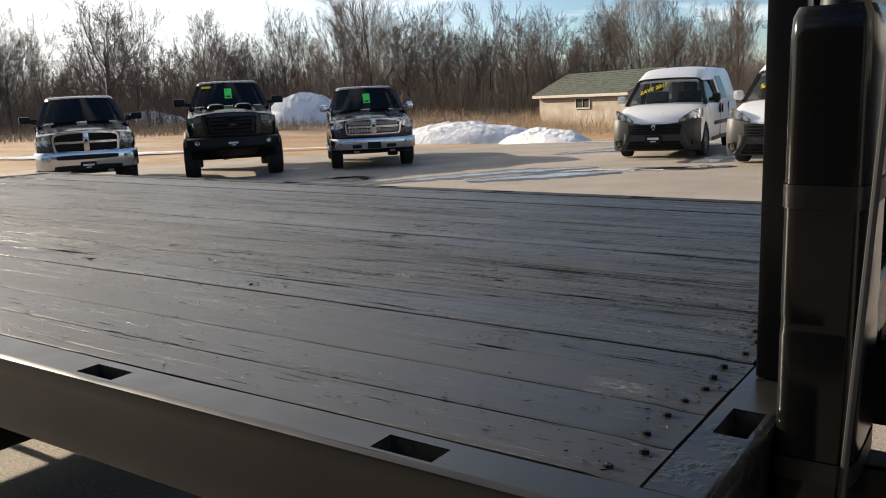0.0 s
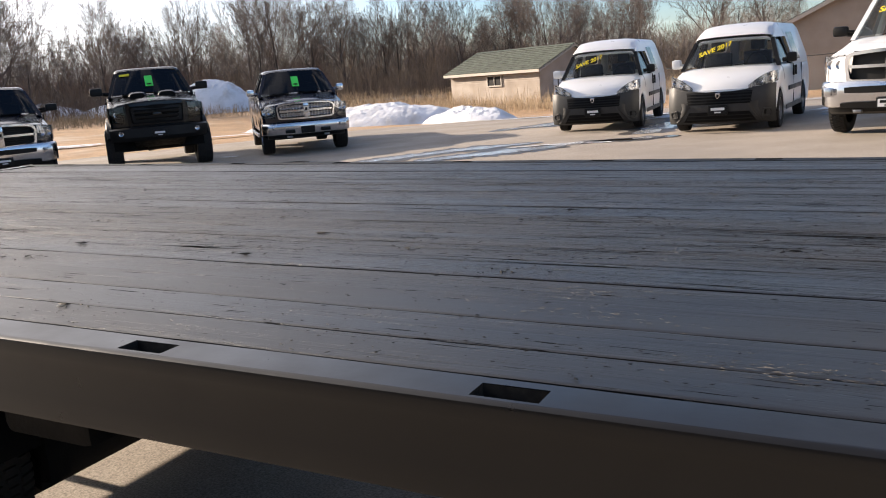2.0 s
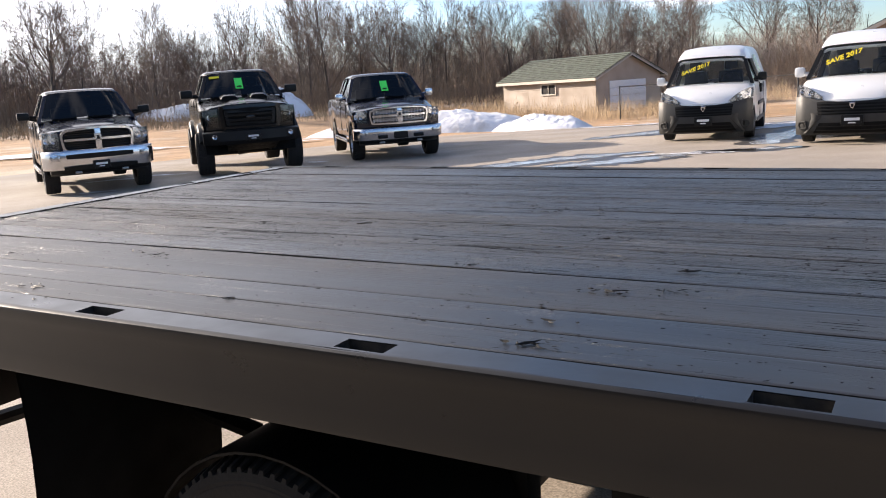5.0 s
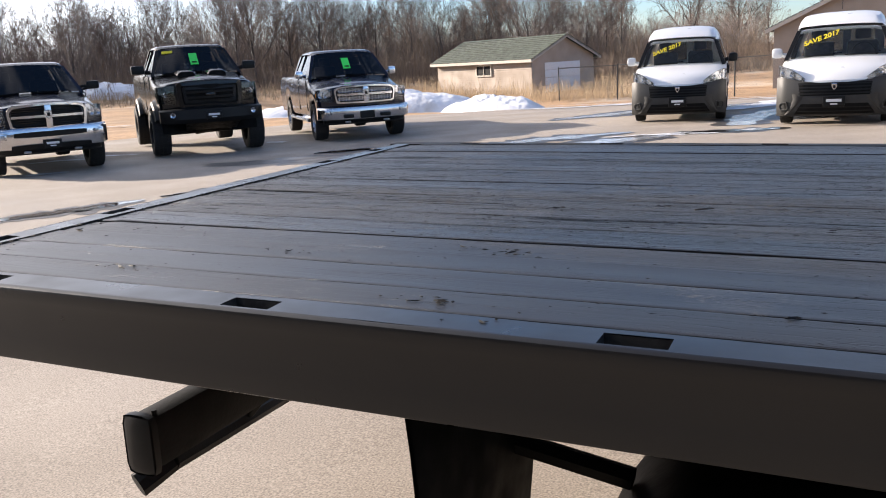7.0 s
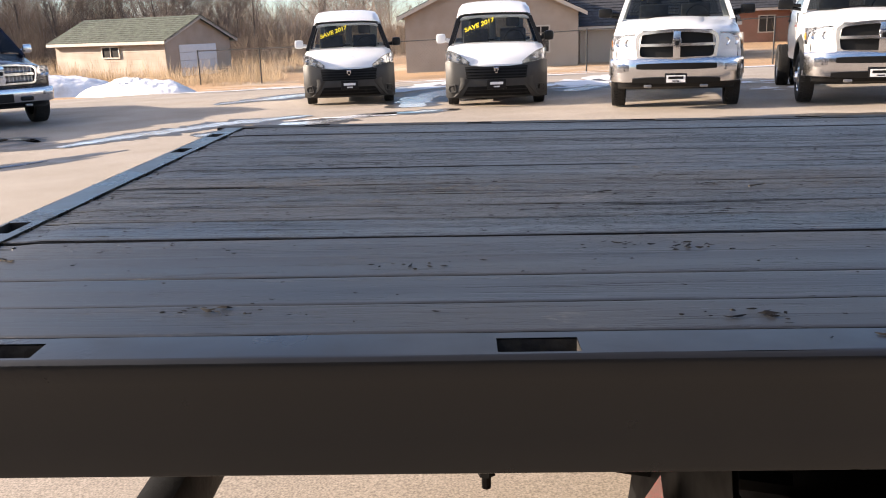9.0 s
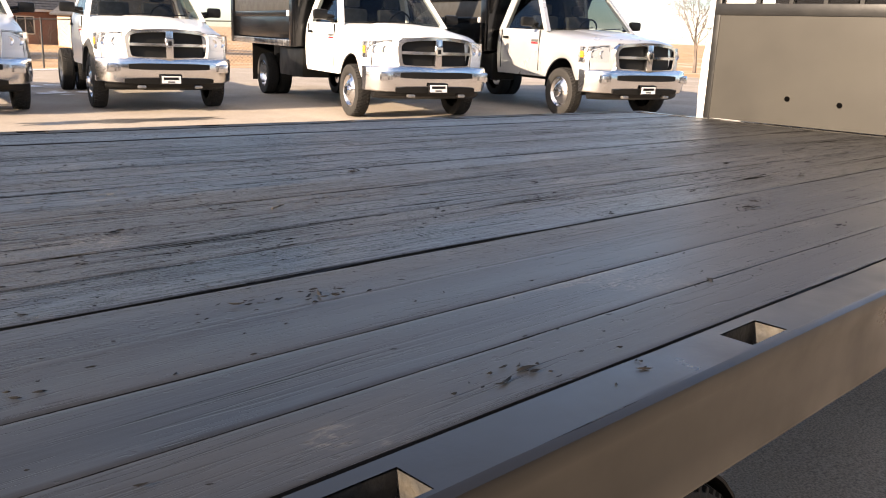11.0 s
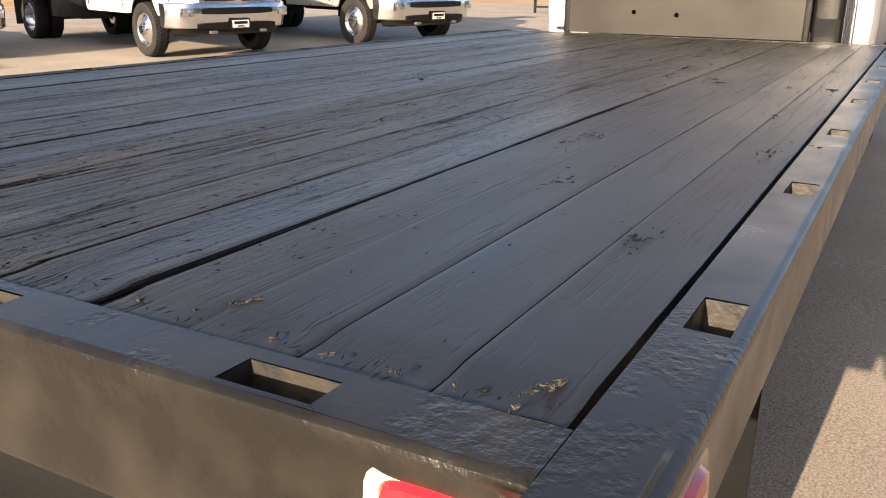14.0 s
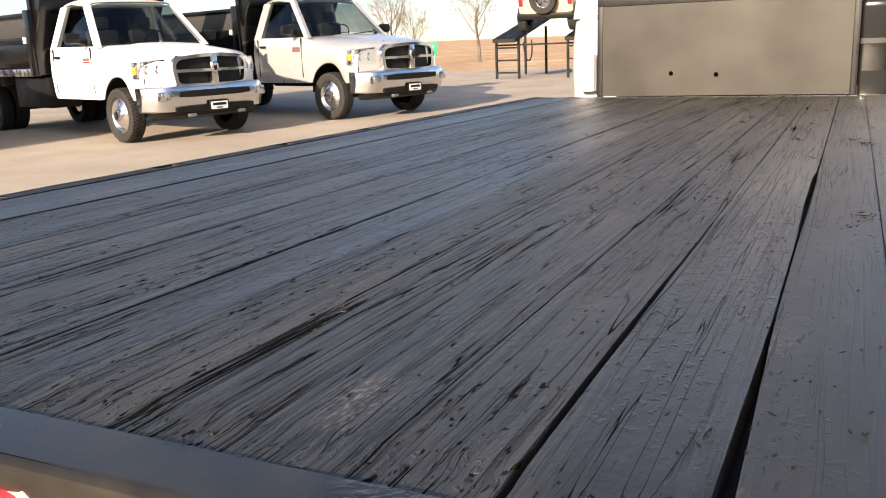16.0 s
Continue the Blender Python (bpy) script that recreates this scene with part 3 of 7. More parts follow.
for k, (cx, cy, lx, ly, rot, n) in enumerate(((1.5, 25.6, 7.5, 1.0, -4, 16), (9.5, 24.6, 4.5, 0.8, -8, 10), (-4.2, 25.6, 2.6, 0.9, 3, 8), (4.0, 21.2, 2.2, 0.9, 80, 7), (0.6, 22.6, 3.0, 1.0, 60, 8), (-27, 21, 4, 1.2, 40, 8), (-23.5, 22.5, 2.6, 0.9, 48, 7),
                                              (-19.0, 24.5, 2.4, 1.1, 50, 8), (-31, 19.5, 3, 1.0, 40, 6), (-1, 33, 6.0, 1.4, 0, 12), (6, 34, 5.0, 1.5, 0, 10), (7.0, 16.2, 0.9, 0.5, 30, 7), (7.3, 17.6, 0.8, 0.4, -20, 5), (-12.6, 12.9, 0.6, 0.2, 20, 4), (-10.0, 14.9, 0.55, 0.22, 10, 4),
                                              (-0.7, 14.25, 0.9, 0.20, 6, 8), (0.35, 14.6, 0.6, 0.14, 8, 5), (-13.3, 12.0, 0.9, 0.3, 20, 5), (-11.3, 10.1, .5, .2, 30, 3), (3.9, 19.0, 1.3, 0.5, 15, 6))):
    single("snow_patch", scatter(cx, cy, lx, ly, rot, n, 31 + k), M["snow"], "thin melting patch of trampled snow", "snow patch", "structure")


def trickle(points, widths, seed, lift):
    """Meltwater that winds along a line of points, broad and narrow by turns."""
    line, n = [], 12
    for k in range(len(points) - 1):
        p0, p1, p2, p3 = (Vector(points[min(max(k + d, 0), len(points) - 1)]) for d in (-1, 0, 1, 2))
        for i in range(n):
            t = i / n
            q = 0.5 * ((2 * p1) + (p2 - p0) * t + (2 * p0 - 5 * p1 + 4 * p2 - p3) * t * t + (3 * p1 - p0 - 3 * p2 + p3) * t ** 3)
            line.append((q, widths[k] + (widths[k + 1] - widths[k]) * t))
    line.append((Vector(points[-1]), widths[-1]))
    rows = []
    for i, (q, w) in enumerate(line):
        d = (line[min(i + 1, len(line) - 1)][0] - line[max(i - 1, 0)][0]).normalized()
        side = Vector((-d.y, d.x))
        wa, wb = (w * (0.55 + 0.9 * abs(noise.noise((i * 0.17 + s, seed, 0))) + 0.35 * noise.noise((i * 0.6 + s, seed, 3))) for s in (0.0, 40.0))
        rows.append([(p.x, p.y, ground_z(p.x, p.y) + lift) for p in (q - side * max(wa, 0.02), q, q + side * max(wb, 0.02))])
    return Geo().grid(rows)


for k, (pts, ws, kind) in enumerate((
        (((-7.5, 5.5), (-7.1, 6.2), (-6.75, 6.8), (-6.45, 7.35)), (0.10, 0.26, 0.24, 0.06), "water"),
        (((-6.4, 7.6), (-5.9, 8.35), (-5.35, 9.15), (-4.5, 10.2)), (0.05, 0.17, 0.22, 0.06), "water"),
        (((-7.2, 12.5), (-6.8, 12.8), (-6.3, 13.05), (-5.7, 12.5)), (0.05, 0.32, 0.24, 0.05), "water"),
        (((-5.0, 11.6), (-4.6, 12.4), (-3.9, 13.3), (-3.0, 14.2), (-1.8, 14.9)), (0.10, 0.32, 0.40, 0.42, 0.10), "ice"),
        (((-3.2, 12.3), (-2.4, 12.9), (-1.6, 13.5), (-1.0, 14.0)), (0.15, 0.45, 0.50, 0.25), "ice"),
        (((-1.2, 14.2), (-0.6, 14.5), (0.2, 14.6), (0.9, 14.8)), (0.05, 0.22, 0.24, 0.05), "water"),
        (((-4.6, 18.6), (-3.2, 20.2), (-1.0, 21.5), (1.5, 22.5)), (0.10, 0.6, 0.5, 0.1), "ice"),
        (((0.0, 15.6), (0.0, 17.4), (0.6, 19.2), (1.8, 21.4)), (0.35, 0.55, 0.6, 0.3), "ice"),
        (((3.2, 17.6), (4.2, 19.2), (5.6, 20.4), (7.6, 21.3)), (0.20, 0.6, 0.8, 0.3), "ice"))):
    label = {"ice": "wet ice sheet on the asphalt, sky reflection painted in pale blue", "water": "shallow meltwater puddle reflecting the sky on the asphalt"}[kind]
    wet = trickle(pts, [w * 1.9 + 0.06 for w in ws], 8.0 + k, 0.016)
    single("damp_patch", wet, M["damp"], "dark damp margin round the meltwater", "damp patch", "structure")
    single({"ice": "ice_sheet", "water": "puddle"}[kind], trickle(pts, ws, 8.0 + k, 0.020), M[kind], label, "puddle", "structure")
for k, (cx, cy, lx, ly, rot) in enumerate(((-2.6, 5.6, 1.2, 0.3, 15), (-5.2, 9.2, 1.6, 0.4, 52), (-6.6, 11.6, 1.6, 0.7, 20), (5.9, 11.3, 1.2, 0.25, -10))):
    single("damp_patch", blob(cx, cy, lx, ly, rot, 2.1 * k + 7, lift=0.0145, ragged=0.7), M["damp"], "dark damp patch on the asphalt", "damp patch", "structure")


# unseen plain wall behind the camera, added to cut sky light beside the truck
gz = ground_z(0.0, -6.0)
single("wall_south", Geo().box(-7.0, 10.5, -6.3, -6.0, gz - 0.3, gz + 4.6), M["wall_grey"], "unseen plain grey wall added to block sky light beside the truck", "wall", "structure", smooth=0)


# ---------------------------------------------------------------- trees
def branchy(seed, height, spread=0.7, trunk_r=0.16, clear=0.25, forks=(9, 7, 6, 4), leader=0.8):
    """A bare tree of the given height: trunk and the crown of limbs and fine twigs, each a Geo. leader: how far up the trunk stays whole."""
    rnd = random.Random(seed)
    trunk, crown = Geo(), Geo()
    sides, steps, ratio = (8, 5, 4, 3, 3), (6, 5, 3, 2, 1), (1.0, 0.80, 0.52, 0.50, 0.52)

    def grow(base, way, length, r, level):
        p, d = Vector(base), way.copy()
        pts = [(p.copy(), r, d.copy())]
        n = steps[level]
        for i in range(n):
            bend = 0.07 if level == 0 else 0.16
            d = (d + Vector((rnd.gauss(0, bend), rnd.gauss(0, bend), rnd.gauss(0.10 if level else 0, bend)))).normalized()
            p = p + d * length / n
            pts.append((p.copy(), max(0.0075, r * (1 - 0.74 * (i + 1) / n)), d.copy()))
        for (a, ra, _), (b, rb, _) in zip(pts, pts[1:]):
            (trunk if level == 0 else crown).tube(a, b, ra, rb, sides[level], caps=False)
        if level == 4:
            return
        turn = rnd.uniform(0, 6.28)
        low = clear if level == 0 else 0.22
        for i in range(forks[level]):
            t = low + (1 - low) * (i + rnd.uniform(0.1, 0.9)) / forks[level]
            k = min(n - 1, int(t * n))
            a, ra, da = pts[k]
            b, rb, _ = pts[k + 1]
            q = a.lerp(b, t * n - k)
            turn += 2.4 + rnd.uniform(-0.5, 0.5)
            u = da.orthogonal().normalized()
            out = u * math.cos(turn) + da.cross(u) * math.sin(turn)
            w = (da + out * spread * rnd.uniform(0.65, 1.25) + Vector((0, 0, 0.12))).normalized()
            reach = length * ratio[level + 1] * rnd.uniform(0.75, 1.15) * (1.15 - (0.25 if level == 0 else 0.5) * t)
            grow(q, w, reach, max(0.0085, (ra + (rb - ra) * (t * n - k)) * rnd.uniform(0.42, 0.62)), level + 1)

    grow(Vector((0, 0, -0.15)), Vector((rnd.uniform(-0.05, 0.05), rnd.uniform(-0.05, 0.05), 1)), height * leader, trunk_r, 0)
    return trunk, crown


def make_tree(seed, height, **kw):
    t = thing("bare_tree", "leafless grey-brown deciduous tree at the edge of the field", "tree", group="trees of the wood edge")
    trunk, crown = branchy(seed, height, **kw)
    part("trunk", trunk, M["bark"], t)
    part("crown", crown, M["twig"], t, "bare branches and fine twigs")
    return t


tree_kinds = [make_tree(11 + k, 10.0, spread=sp, trunk_r=r, clear=c, forks=f, leader=l) for k, (sp, r, c, f, l) in enumerate((
    (0.75, 0.15, 0.22, (10, 8, 6, 4), 0.62), (1.00, 0.19, 0.35, (9, 9, 6, 4), 0.52), (0.60, 0.12, 0.18, (11, 8, 6, 4), 0.70), (1.10, 0.22, 0.30, (10, 9, 6, 4), 0.50), (0.70, 0.11, 0.12, (10, 7, 6, 4), 0.60), (0.90, 0.15, 0.22, (10, 8, 6, 4), 0.55)))]
rnd = random.Random(5)
EYE0 = (5.17, -0.73)


def spot(az, dist):
    return EYE0[0] + dist * math.cos(radians(az)), EYE0[1] + dist * math.sin(radians(az))


first = set()


def put_tree(kind, x, y, height, squash=1.0):
    sc = height / 10.0
    m = Matrix.Translation((x, y, ground_z(x, y) - 0.55 * (1 - smoothstep(-40, -20, x)))) @ Matrix.Rotation(rnd.uniform(0, 6.28), 4, "Z")
    src = tree_kinds[kind]
    if kind not in first:
        first.add(kind)
        t = src
        t.matrix_world = m
    else:
        t = copy_thing(src, m)
    t.scale = (sc * squash, sc * squash, sc)


# the larger trees that stand out, by bearing and distance
for az, dist, h, kind, sq in ((145.3, 84, 15.5, 3, 1.0), (150.5, 90, 11, 1, 1.0), (139.0, 92, 11.5, 0, 1.0), (134.2, 96, 13.0, 5, 0.8), (128.6, 92, 15.8, 2, 0.8), (126.2, 94, 13.2, 1, 0.85), (124.2, 90, 13.6, 3, 0.9),
                              (118.5, 100, 12.2, 5, 1.0), (113.2, 102, 13.2, 3, 1.0), (110.0, 120, 11.5, 5, 1.0), (105.3, 118, 14.5, 3, 0.8), (100.8, 112, 14.0, 1, 1.1), (98.3, 112, 13.8, 3, 1.0), (92.0, 140, 11.5, 5, 1.0), (86.5, 150, 11, 1, 1.0), (96.0, 130, 11, 0, 1.0)):
    put_tree(kind, *spot(az, dist), h, sq)
# the wood edge between them
for k in range(92):
    az = 162 - k * 0.62 + rnd.uniform(-0.25, 0.25)
    put_tree(rnd.choice((0, 2, 4, 5, 1, 2, 4)), *spot(az, rnd.uniform(88, 122)), rnd.uniform(8.0, 11.8), rnd.uniform(0.6, 1.0))
for k in range(16):
    put_tree(rnd.choice((0, 4, 5)), *spot(104 - k * 1.9, rnd.uniform(135, 170)), rnd.uniform(6.5, 9.5), 0.9)
for x, y, h in ((62, 34, 8.5), (70, 30, 9.0), (85, 44, 8), (95, 25, 9)):
    put_tree(1, x, y, h)


def thicket(name, n, lo, hi, d0, d1, h0, h1, material, label, seed, radius=0.02, lean=0.35, forks=3):
    """Undergrowth: many thin upright stems with a few side twigs."""
    r = random.Random(seed)
    g = Geo()
    for i in range(n):
        x, y = spot(r.uniform(lo, hi), r.uniform(d0, d1))
        h = r.uniform(h0, h1) * (0.75 + 0.5 * noise.noise((x * 0.12, y * 0.12, seed)))
        base = Vector((x, y, ground_z(x, y) - 0.1))
        tip = base + Vector((r.uniform(-lean, lean) * h, r.uniform(-lean, lean) * h, h))
        g.tube(base, tip, radius, radius * 0.35, 3, caps=False)
        for j in range(forks):
            q = base.lerp(tip, r.uniform(0.25, 0.85))
            g.tube(q, q + Vector((r.uniform(-0.5, 0.5) * h * 0.6, r.uniform(-0.5, 0.5) * h * 0.6, h * r.uniform(0.15, 0.4))), radius * 0.6, radius * 0.25, 3, caps=False)
    single(name, g, material, label, "undergrowth", "stuff", smooth=0)


thicket("undergrowth", 6500, 70, 165, 84, 118, 2.5, 5.5, M["brush"], "tangled brown leafless undergrowth under the wood edge", 3, 0.035, 0.22, 3)
thicket("wood_behind", 4200, 97, 168, 96, 130, 4.5, 9.0, M["wood_mass"], "dense grey-brown leafless wood behind the field", 12, 0.034, 0.32, 8)
thicket("wood_behind", 1500, 66, 97, 120, 170, 2.0, 4.5, M["wood_mass"], "dense grey-brown leafless wood behind the houses", 13, 0.034, 0.32, 6)
thicket("brush", 7000, 70, 165, 80, 100, 1.2, 3.2, M["brush"], "low brown leafless brush along the field", 4, 0.025, 0.4, 3)
thicket("tall_grass", 9000, 100, 165, 62, 92, 0.5, 1.2, M["straw"], "tall dry straw-coloured grass at the field edge", 6, 0.022, 0.3, 1)
r9 = random.Random(9)
g = Geo()
for i in range(2200):
    x = r9.uniform(-27, -9)
    y = 51.5 - 0.32 * (x + 18) + r9.gauss(0, 2.2)
    h = r9.uniform(0.3, 1.0) * (1.6 if r9.random() < 0.12 else 1.0)
    b0 = Vector((x, y, ground_z(x, y) - 0.05))
    g.tube(b0, b0 + Vector((r9.uniform(-.3, .3) * h, r9.uniform(-.3, .3) * h, h)), 0.012, 0.004, 3, caps=False)
single("weeds", g, M["straw"], "tall dead weeds in front of the tan shed", "weeds", "stuff", smooth=0)


# ---------------------------------------------------------------- shed, houses, fence
def siding_wall(g, p0, p1, z0, tops, lap=0.16):
    """Lapped boards from p0 to p1; tops(t) gives the wall's top along it."""
    a, b = Vector((*p0, 0)), Vector((*p1, 0))
    d = b - a
    out = Vector((d.y, -d.x, 0)).normalized()
    n = 24
    z, top = z0, max(tops(i / n) for i in range(n + 1))
    while z < top:
        cols = [i / n for i in range(n + 1)]
        low = [a + d * t + Vector((0, 0, min(z, tops(t)))) + out * 0.022 for t in cols]
        high = [a + d * t + Vector((0, 0, min(z + lap, tops(t)))) for t in cols]
        g.grid([low, high])
        g.grid([[p - out * 0.022 for p in low], low])
        z += lap


def slab(g, p, t=0.12):
    """A thick roof plane over four corner points."""
    q = [Vector(c) for c in p]
    nrm = (q[1] - q[0]).cross(q[3] - q[0]).normalized()
    if nrm.z < 0:
        nrm = -nrm
    lo = [c - nrm * t for c in q]
    g.add(q + lo, [(0, 1, 2, 3), (7, 6, 5, 4), (0, 4, 5, 1), (1, 5, 6, 2), (2, 6, 7, 3), (3, 7, 4, 0)])


def shingle_rows(g, p00, p10, p01, p11, courses, t=0.03):
    """Courses of shingles up a roof plane: p00-p10 the eave, p01-p11 the ridge."""
    a, b, c, d = (Vector(p) for p in (p00, p10, p01, p11))
    nrm = (b - a).cross(c - a).normalized()
    if nrm.z < 0:
        nrm = -nrm
    for k in range(courses):
        u0, u1 = k / courses, (k + 1) / courses
        l0, r0, l1, r1 = a.lerp(c, u0), b.lerp(d, u0), a.lerp(c, min(1, u1)), b.lerp(d, min(1, u1))
        g.add([l0 + nrm * t, r0 + nrm * t, r1, l1, l0, r0], [(0, 1, 2, 3), (4, 5, 1, 0)])


def window(parent, x0, x1, z0, z1, y, m=None):
    f = Geo()
    w = 0.09
    for bx in ((x0 - w, x1 + w, z1, z1 + w), (x0 - w, x1 + w, z0 - w, z0), (x0 - w, x0, z0, z1), (x1, x1 + w, z0, z1), ((x0 + x1) / 2 - 0.025, (x0 + x1) / 2 + 0.025, z0, z1)):
        f.box(bx[0], bx[1], y - 0.07, y + 0.02, bx[2], bx[3])
    win = part("window", f, M["trim"], parent)
    part("pane", Geo().box(x0, x1, y - 0.02, y + 0.0, z0, z1), M["black_plastic"], win, "dark window pane")


def welded(ob):
    bm = bmesh.new()
    bm.from_mesh(ob.data)
    bmesh.ops.remove_doubles(bm, verts=bm.verts, dist=0.002)
    bm.to_mesh(ob.data)
    bm.free()
    return ob


def gable_house(name, label, m, w, d, h, rise, over, wallmat, roofmat, ridge_along="y", courses=16):
    """Walls w wide along x and d deep along y; the gable faces -y when the ridge runs along y."""
    e = thing(name, label, "house", m)
    g = Geo()
    if ridge_along == "y":
        gab = lambda t: h + rise * (1 - abs(2 * t - 1))
        siding_wall(g, (0, 0), (w, 0), -0.2, gab), siding_wall(g, (w, 0), (w, d), -0.2, lambda t: h)
        siding_wall(g, (w, d), (0, d), -0.2, gab), siding_wall(g, (0, d), (0, 0), -0.2, lambda t: h)
    else:
        gab = lambda t: h + rise * (1 - abs(2 * t - 1))
        siding_wall(g, (0, 0), (w, 0), -0.2, lambda t: h), siding_wall(g, (w, 0), (w, d), -0.2, gab)
        siding_wall(g, (w, d), (0, d), -0.2, lambda t: h), siding_wall(g, (0, d), (0, 0), -0.2, gab)
    welded(part("wall", g, wallmat, e, smooth=0))
    tr = Geo()
    if ridge_along == "y":
        s = rise / (w / 2)
        for sx in (-1, 1):
            xe, xm, ze = (w / 2 + sx * (w / 2 + over)), w / 2, h - s * over
            p = [(xe, -over, ze + .14), (xe, d + over, ze + .14), (xm, d + over, h + rise + .14), (xm, -over, h + rise + .14)]
            deck, r = Geo(), Geo()
            slab(deck, [(a, b, c - 0.006) for a, b, c in p])
            shingle_rows(r, p[0], p[1], p[3], p[2], courses)
            welded(part("roof", r, roofmat, e, "courses of roof shingles", smooth=0))
            part("roof_deck", deck, roofmat, e, smooth=0)
            tr.add([(xe, -over - .03, ze + .12), (xm, -over - .03, h + rise + .12), (xm, -over - .03, h + rise - .10), (xe, -over - .03, ze - .10)], [(0, 1, 2, 3)])
            tr.add([(xe, -over - .002, ze + .12), (xm, -over - .002, h + rise + .12), (xm, -over - .002, h + rise - .10), (xe, -over - .002, ze - .10)], [(3, 2, 1, 0)])
    else:
        s = rise / (d / 2)
        for sy in (-1, 1):
            ye, ym, ze = (d / 2 + sy * (d / 2 + over)), d / 2, h - s * over
            p = [(-over, ye, ze + .14), (w + over, ye, ze + .14), (w + over, ym, h + rise + .14), (-over, ym, h + rise + .14)]
            deck, r = Geo(), Geo()
            slab(deck, [(a, b, c - 0.006) for a, b, c in p])
            shingle_rows(r, p[0], p[1], p[3], p[2], courses)
            welded(part("roof", r, roofmat, e, "courses of roof shingles", smooth=0))
            part("roof_deck", deck, roofmat, e, smooth=0)
            tr.box(-over, w + over, ye - .03 * (1 if sy < 0 else -1), ye, ze - .08, ze + .12)
            for xx in (-over - .03, w + over):
                tr.add([(xx, ye, ze + .12), (xx, ym, h + rise + .12), (xx, ym, h + rise - .08), (xx, ye, ze - .08)], [(0, 1, 2, 3)])
    part("fascia", tr, M["trim"], e, "pale fascia board", smooth=0)
    return e


sz = ground_z(-20, 58)
# the shed: its long side and its door end both show
shed = gable_house("shed", "small tan-sided shed with a green-grey shingle roof and white garage door", Matrix.Translation((-26.6, 57.3, sz)), 10.2, 6.6, 2.45, 1.45, 0.40, M["siding"], M["shingle"], "x", 12)
shed.matrix_world = Matrix.Translation((-27.6, 61.6, sz)) @ Matrix.Rotation(radians(-25), 4, "Z")
window(shed, 4.6, 6.1, 1.40, 2.05, -0.03)
door = Geo()
for k in range(4):
    door.box(10.22, 10.27, 1.3, 5.0, 0.0 + k * 0.53, 0.51 + k * 0.53, 0.012)
part("garage_door", door, M["door_white"], shed, "white sectional garage door")

house_z = ground_z(3, 50) - 0.15
house = gable_house("house", "tan-sided house with a shingled gable roof", Matrix.Translation((-2.0, 50.0, house_z)), 9.9, 9.0, 3.25, 2.3, 0.45, M["siding"], M["shingle2"], "y", 16)
window(house, 7.3, 8.2, 1.0, 2.4, -0.03)
wing = gable_house("house_wing", "low tan garage wing with a dark shingle roof", Matrix.Translation((8.3, 52.0, house_z)), 9.0, 9.0, 2.4, 2.5, 0.4, M["siding"], M["shingle2"], "x", 16)
brick = gable_house("brown_house", "brown-sided house with white-trimmed windows and grey roof", Matrix.Translation((21.0, 76.0, ground_z(25, 72) - 0.2)), 13.0, 9.0, 3.3, 3.2, 0.5, M["siding2"], M["shingle2"], "x", 16)
for wx in (2.2, 6.0, 9.6):
    window(brick, wx, wx + 1.3, 1.1, 2.4, -0.03)
tan = gable_house("tan_house", "tan house gable end with pale trim", Matrix.Translation((29.5, 66.0, ground_z(30, 66) - 0.2)), 7.5, 8.0, 3.0, 2.8, 0.45, M["siding"], M["shingle2"], "y", 14)


def fence():
    """Chain link: posts, a top rail and crossing wires."""
    e = thing("chain_link_fence", "dark chain-link fence with steel posts along the lot", "fence")
    line = [(-13.2, 47.0), (-9.6, 46.0), (-3.2, 43.0), (1.8, 40.6), (6.6, 38.0), (9.6, 36.0), (13.4, 34.2), (17.2, 32.4), (21.0, 30.6)]
    rails, mesh = Geo(), Geo()
    for i, (x, y) in enumerate(line):
        z = ground_z(x, y)
        part("post", Geo().tube((x, y, z - 0.1), (x, y, z + 1.86), 0.036, n=8), M["galv"], e)
        if i:
            x0, y0 = line[i - 1]
            z0 = ground_z(x0, y0)
            rails.tube((x0, y0, z0 + 1.8), (x, y, z + 1.8), 0.024, n=6)
            a0, a1 = Vector((x0, y0, z0 + 0.03)), Vector((x, y, z + 0.03))
            n = int((a1 - a0).length / 0.16)
            hgt = 1.75
            for k in range(-11, n):
                for up in (0, 1):
                    s0, s1 = max(0.0, k / n), min(1.0, (k + hgt / 0.16) / n)
                    h0, h1 = (max(0.0, -k * 0.16)), min(hgt, (n - k) * 0.16)
                    if s1 <= s0 or h1 <= h0:
                        continue
                    if up:
                        h0, h1 = hgt - h0, hgt - h1
                    mesh.tube(a0.lerp(a1, s0) + Vector((0, 0, h0)), a0.lerp(a1, s1) + Vector((0, 0, h1)), 0.0034, n=3, caps=False)
    part("top_rail", rails, M["galv"], e)
    part("wire_mesh", mesh, M["galv"], e, smooth=0)


fence()


# ---------------------------------------------------------------- the flatbed truck
H, DX0, DX1, BW = 1.10, 0.030, 4.845, 2.44
truck = thing("flatbed_truck", "black wooden-decked flatbed truck with a silver cab", "truck", BED)


def ring_wall(g, x0, x1, y0, y1, z0, z1):
    g.add([(x0, y0, z0), (x1, y0, z0), (x1, y1, z0), (x0, y1, z0), (x0, y0, z1), (x1, y0, z1), (x1, y1, z1), (x0, y1, z1)],
          [(0, 1, 5, 4), (1, 2, 6, 5), (2, 3, 7, 6), (3, 0, 4, 7)])


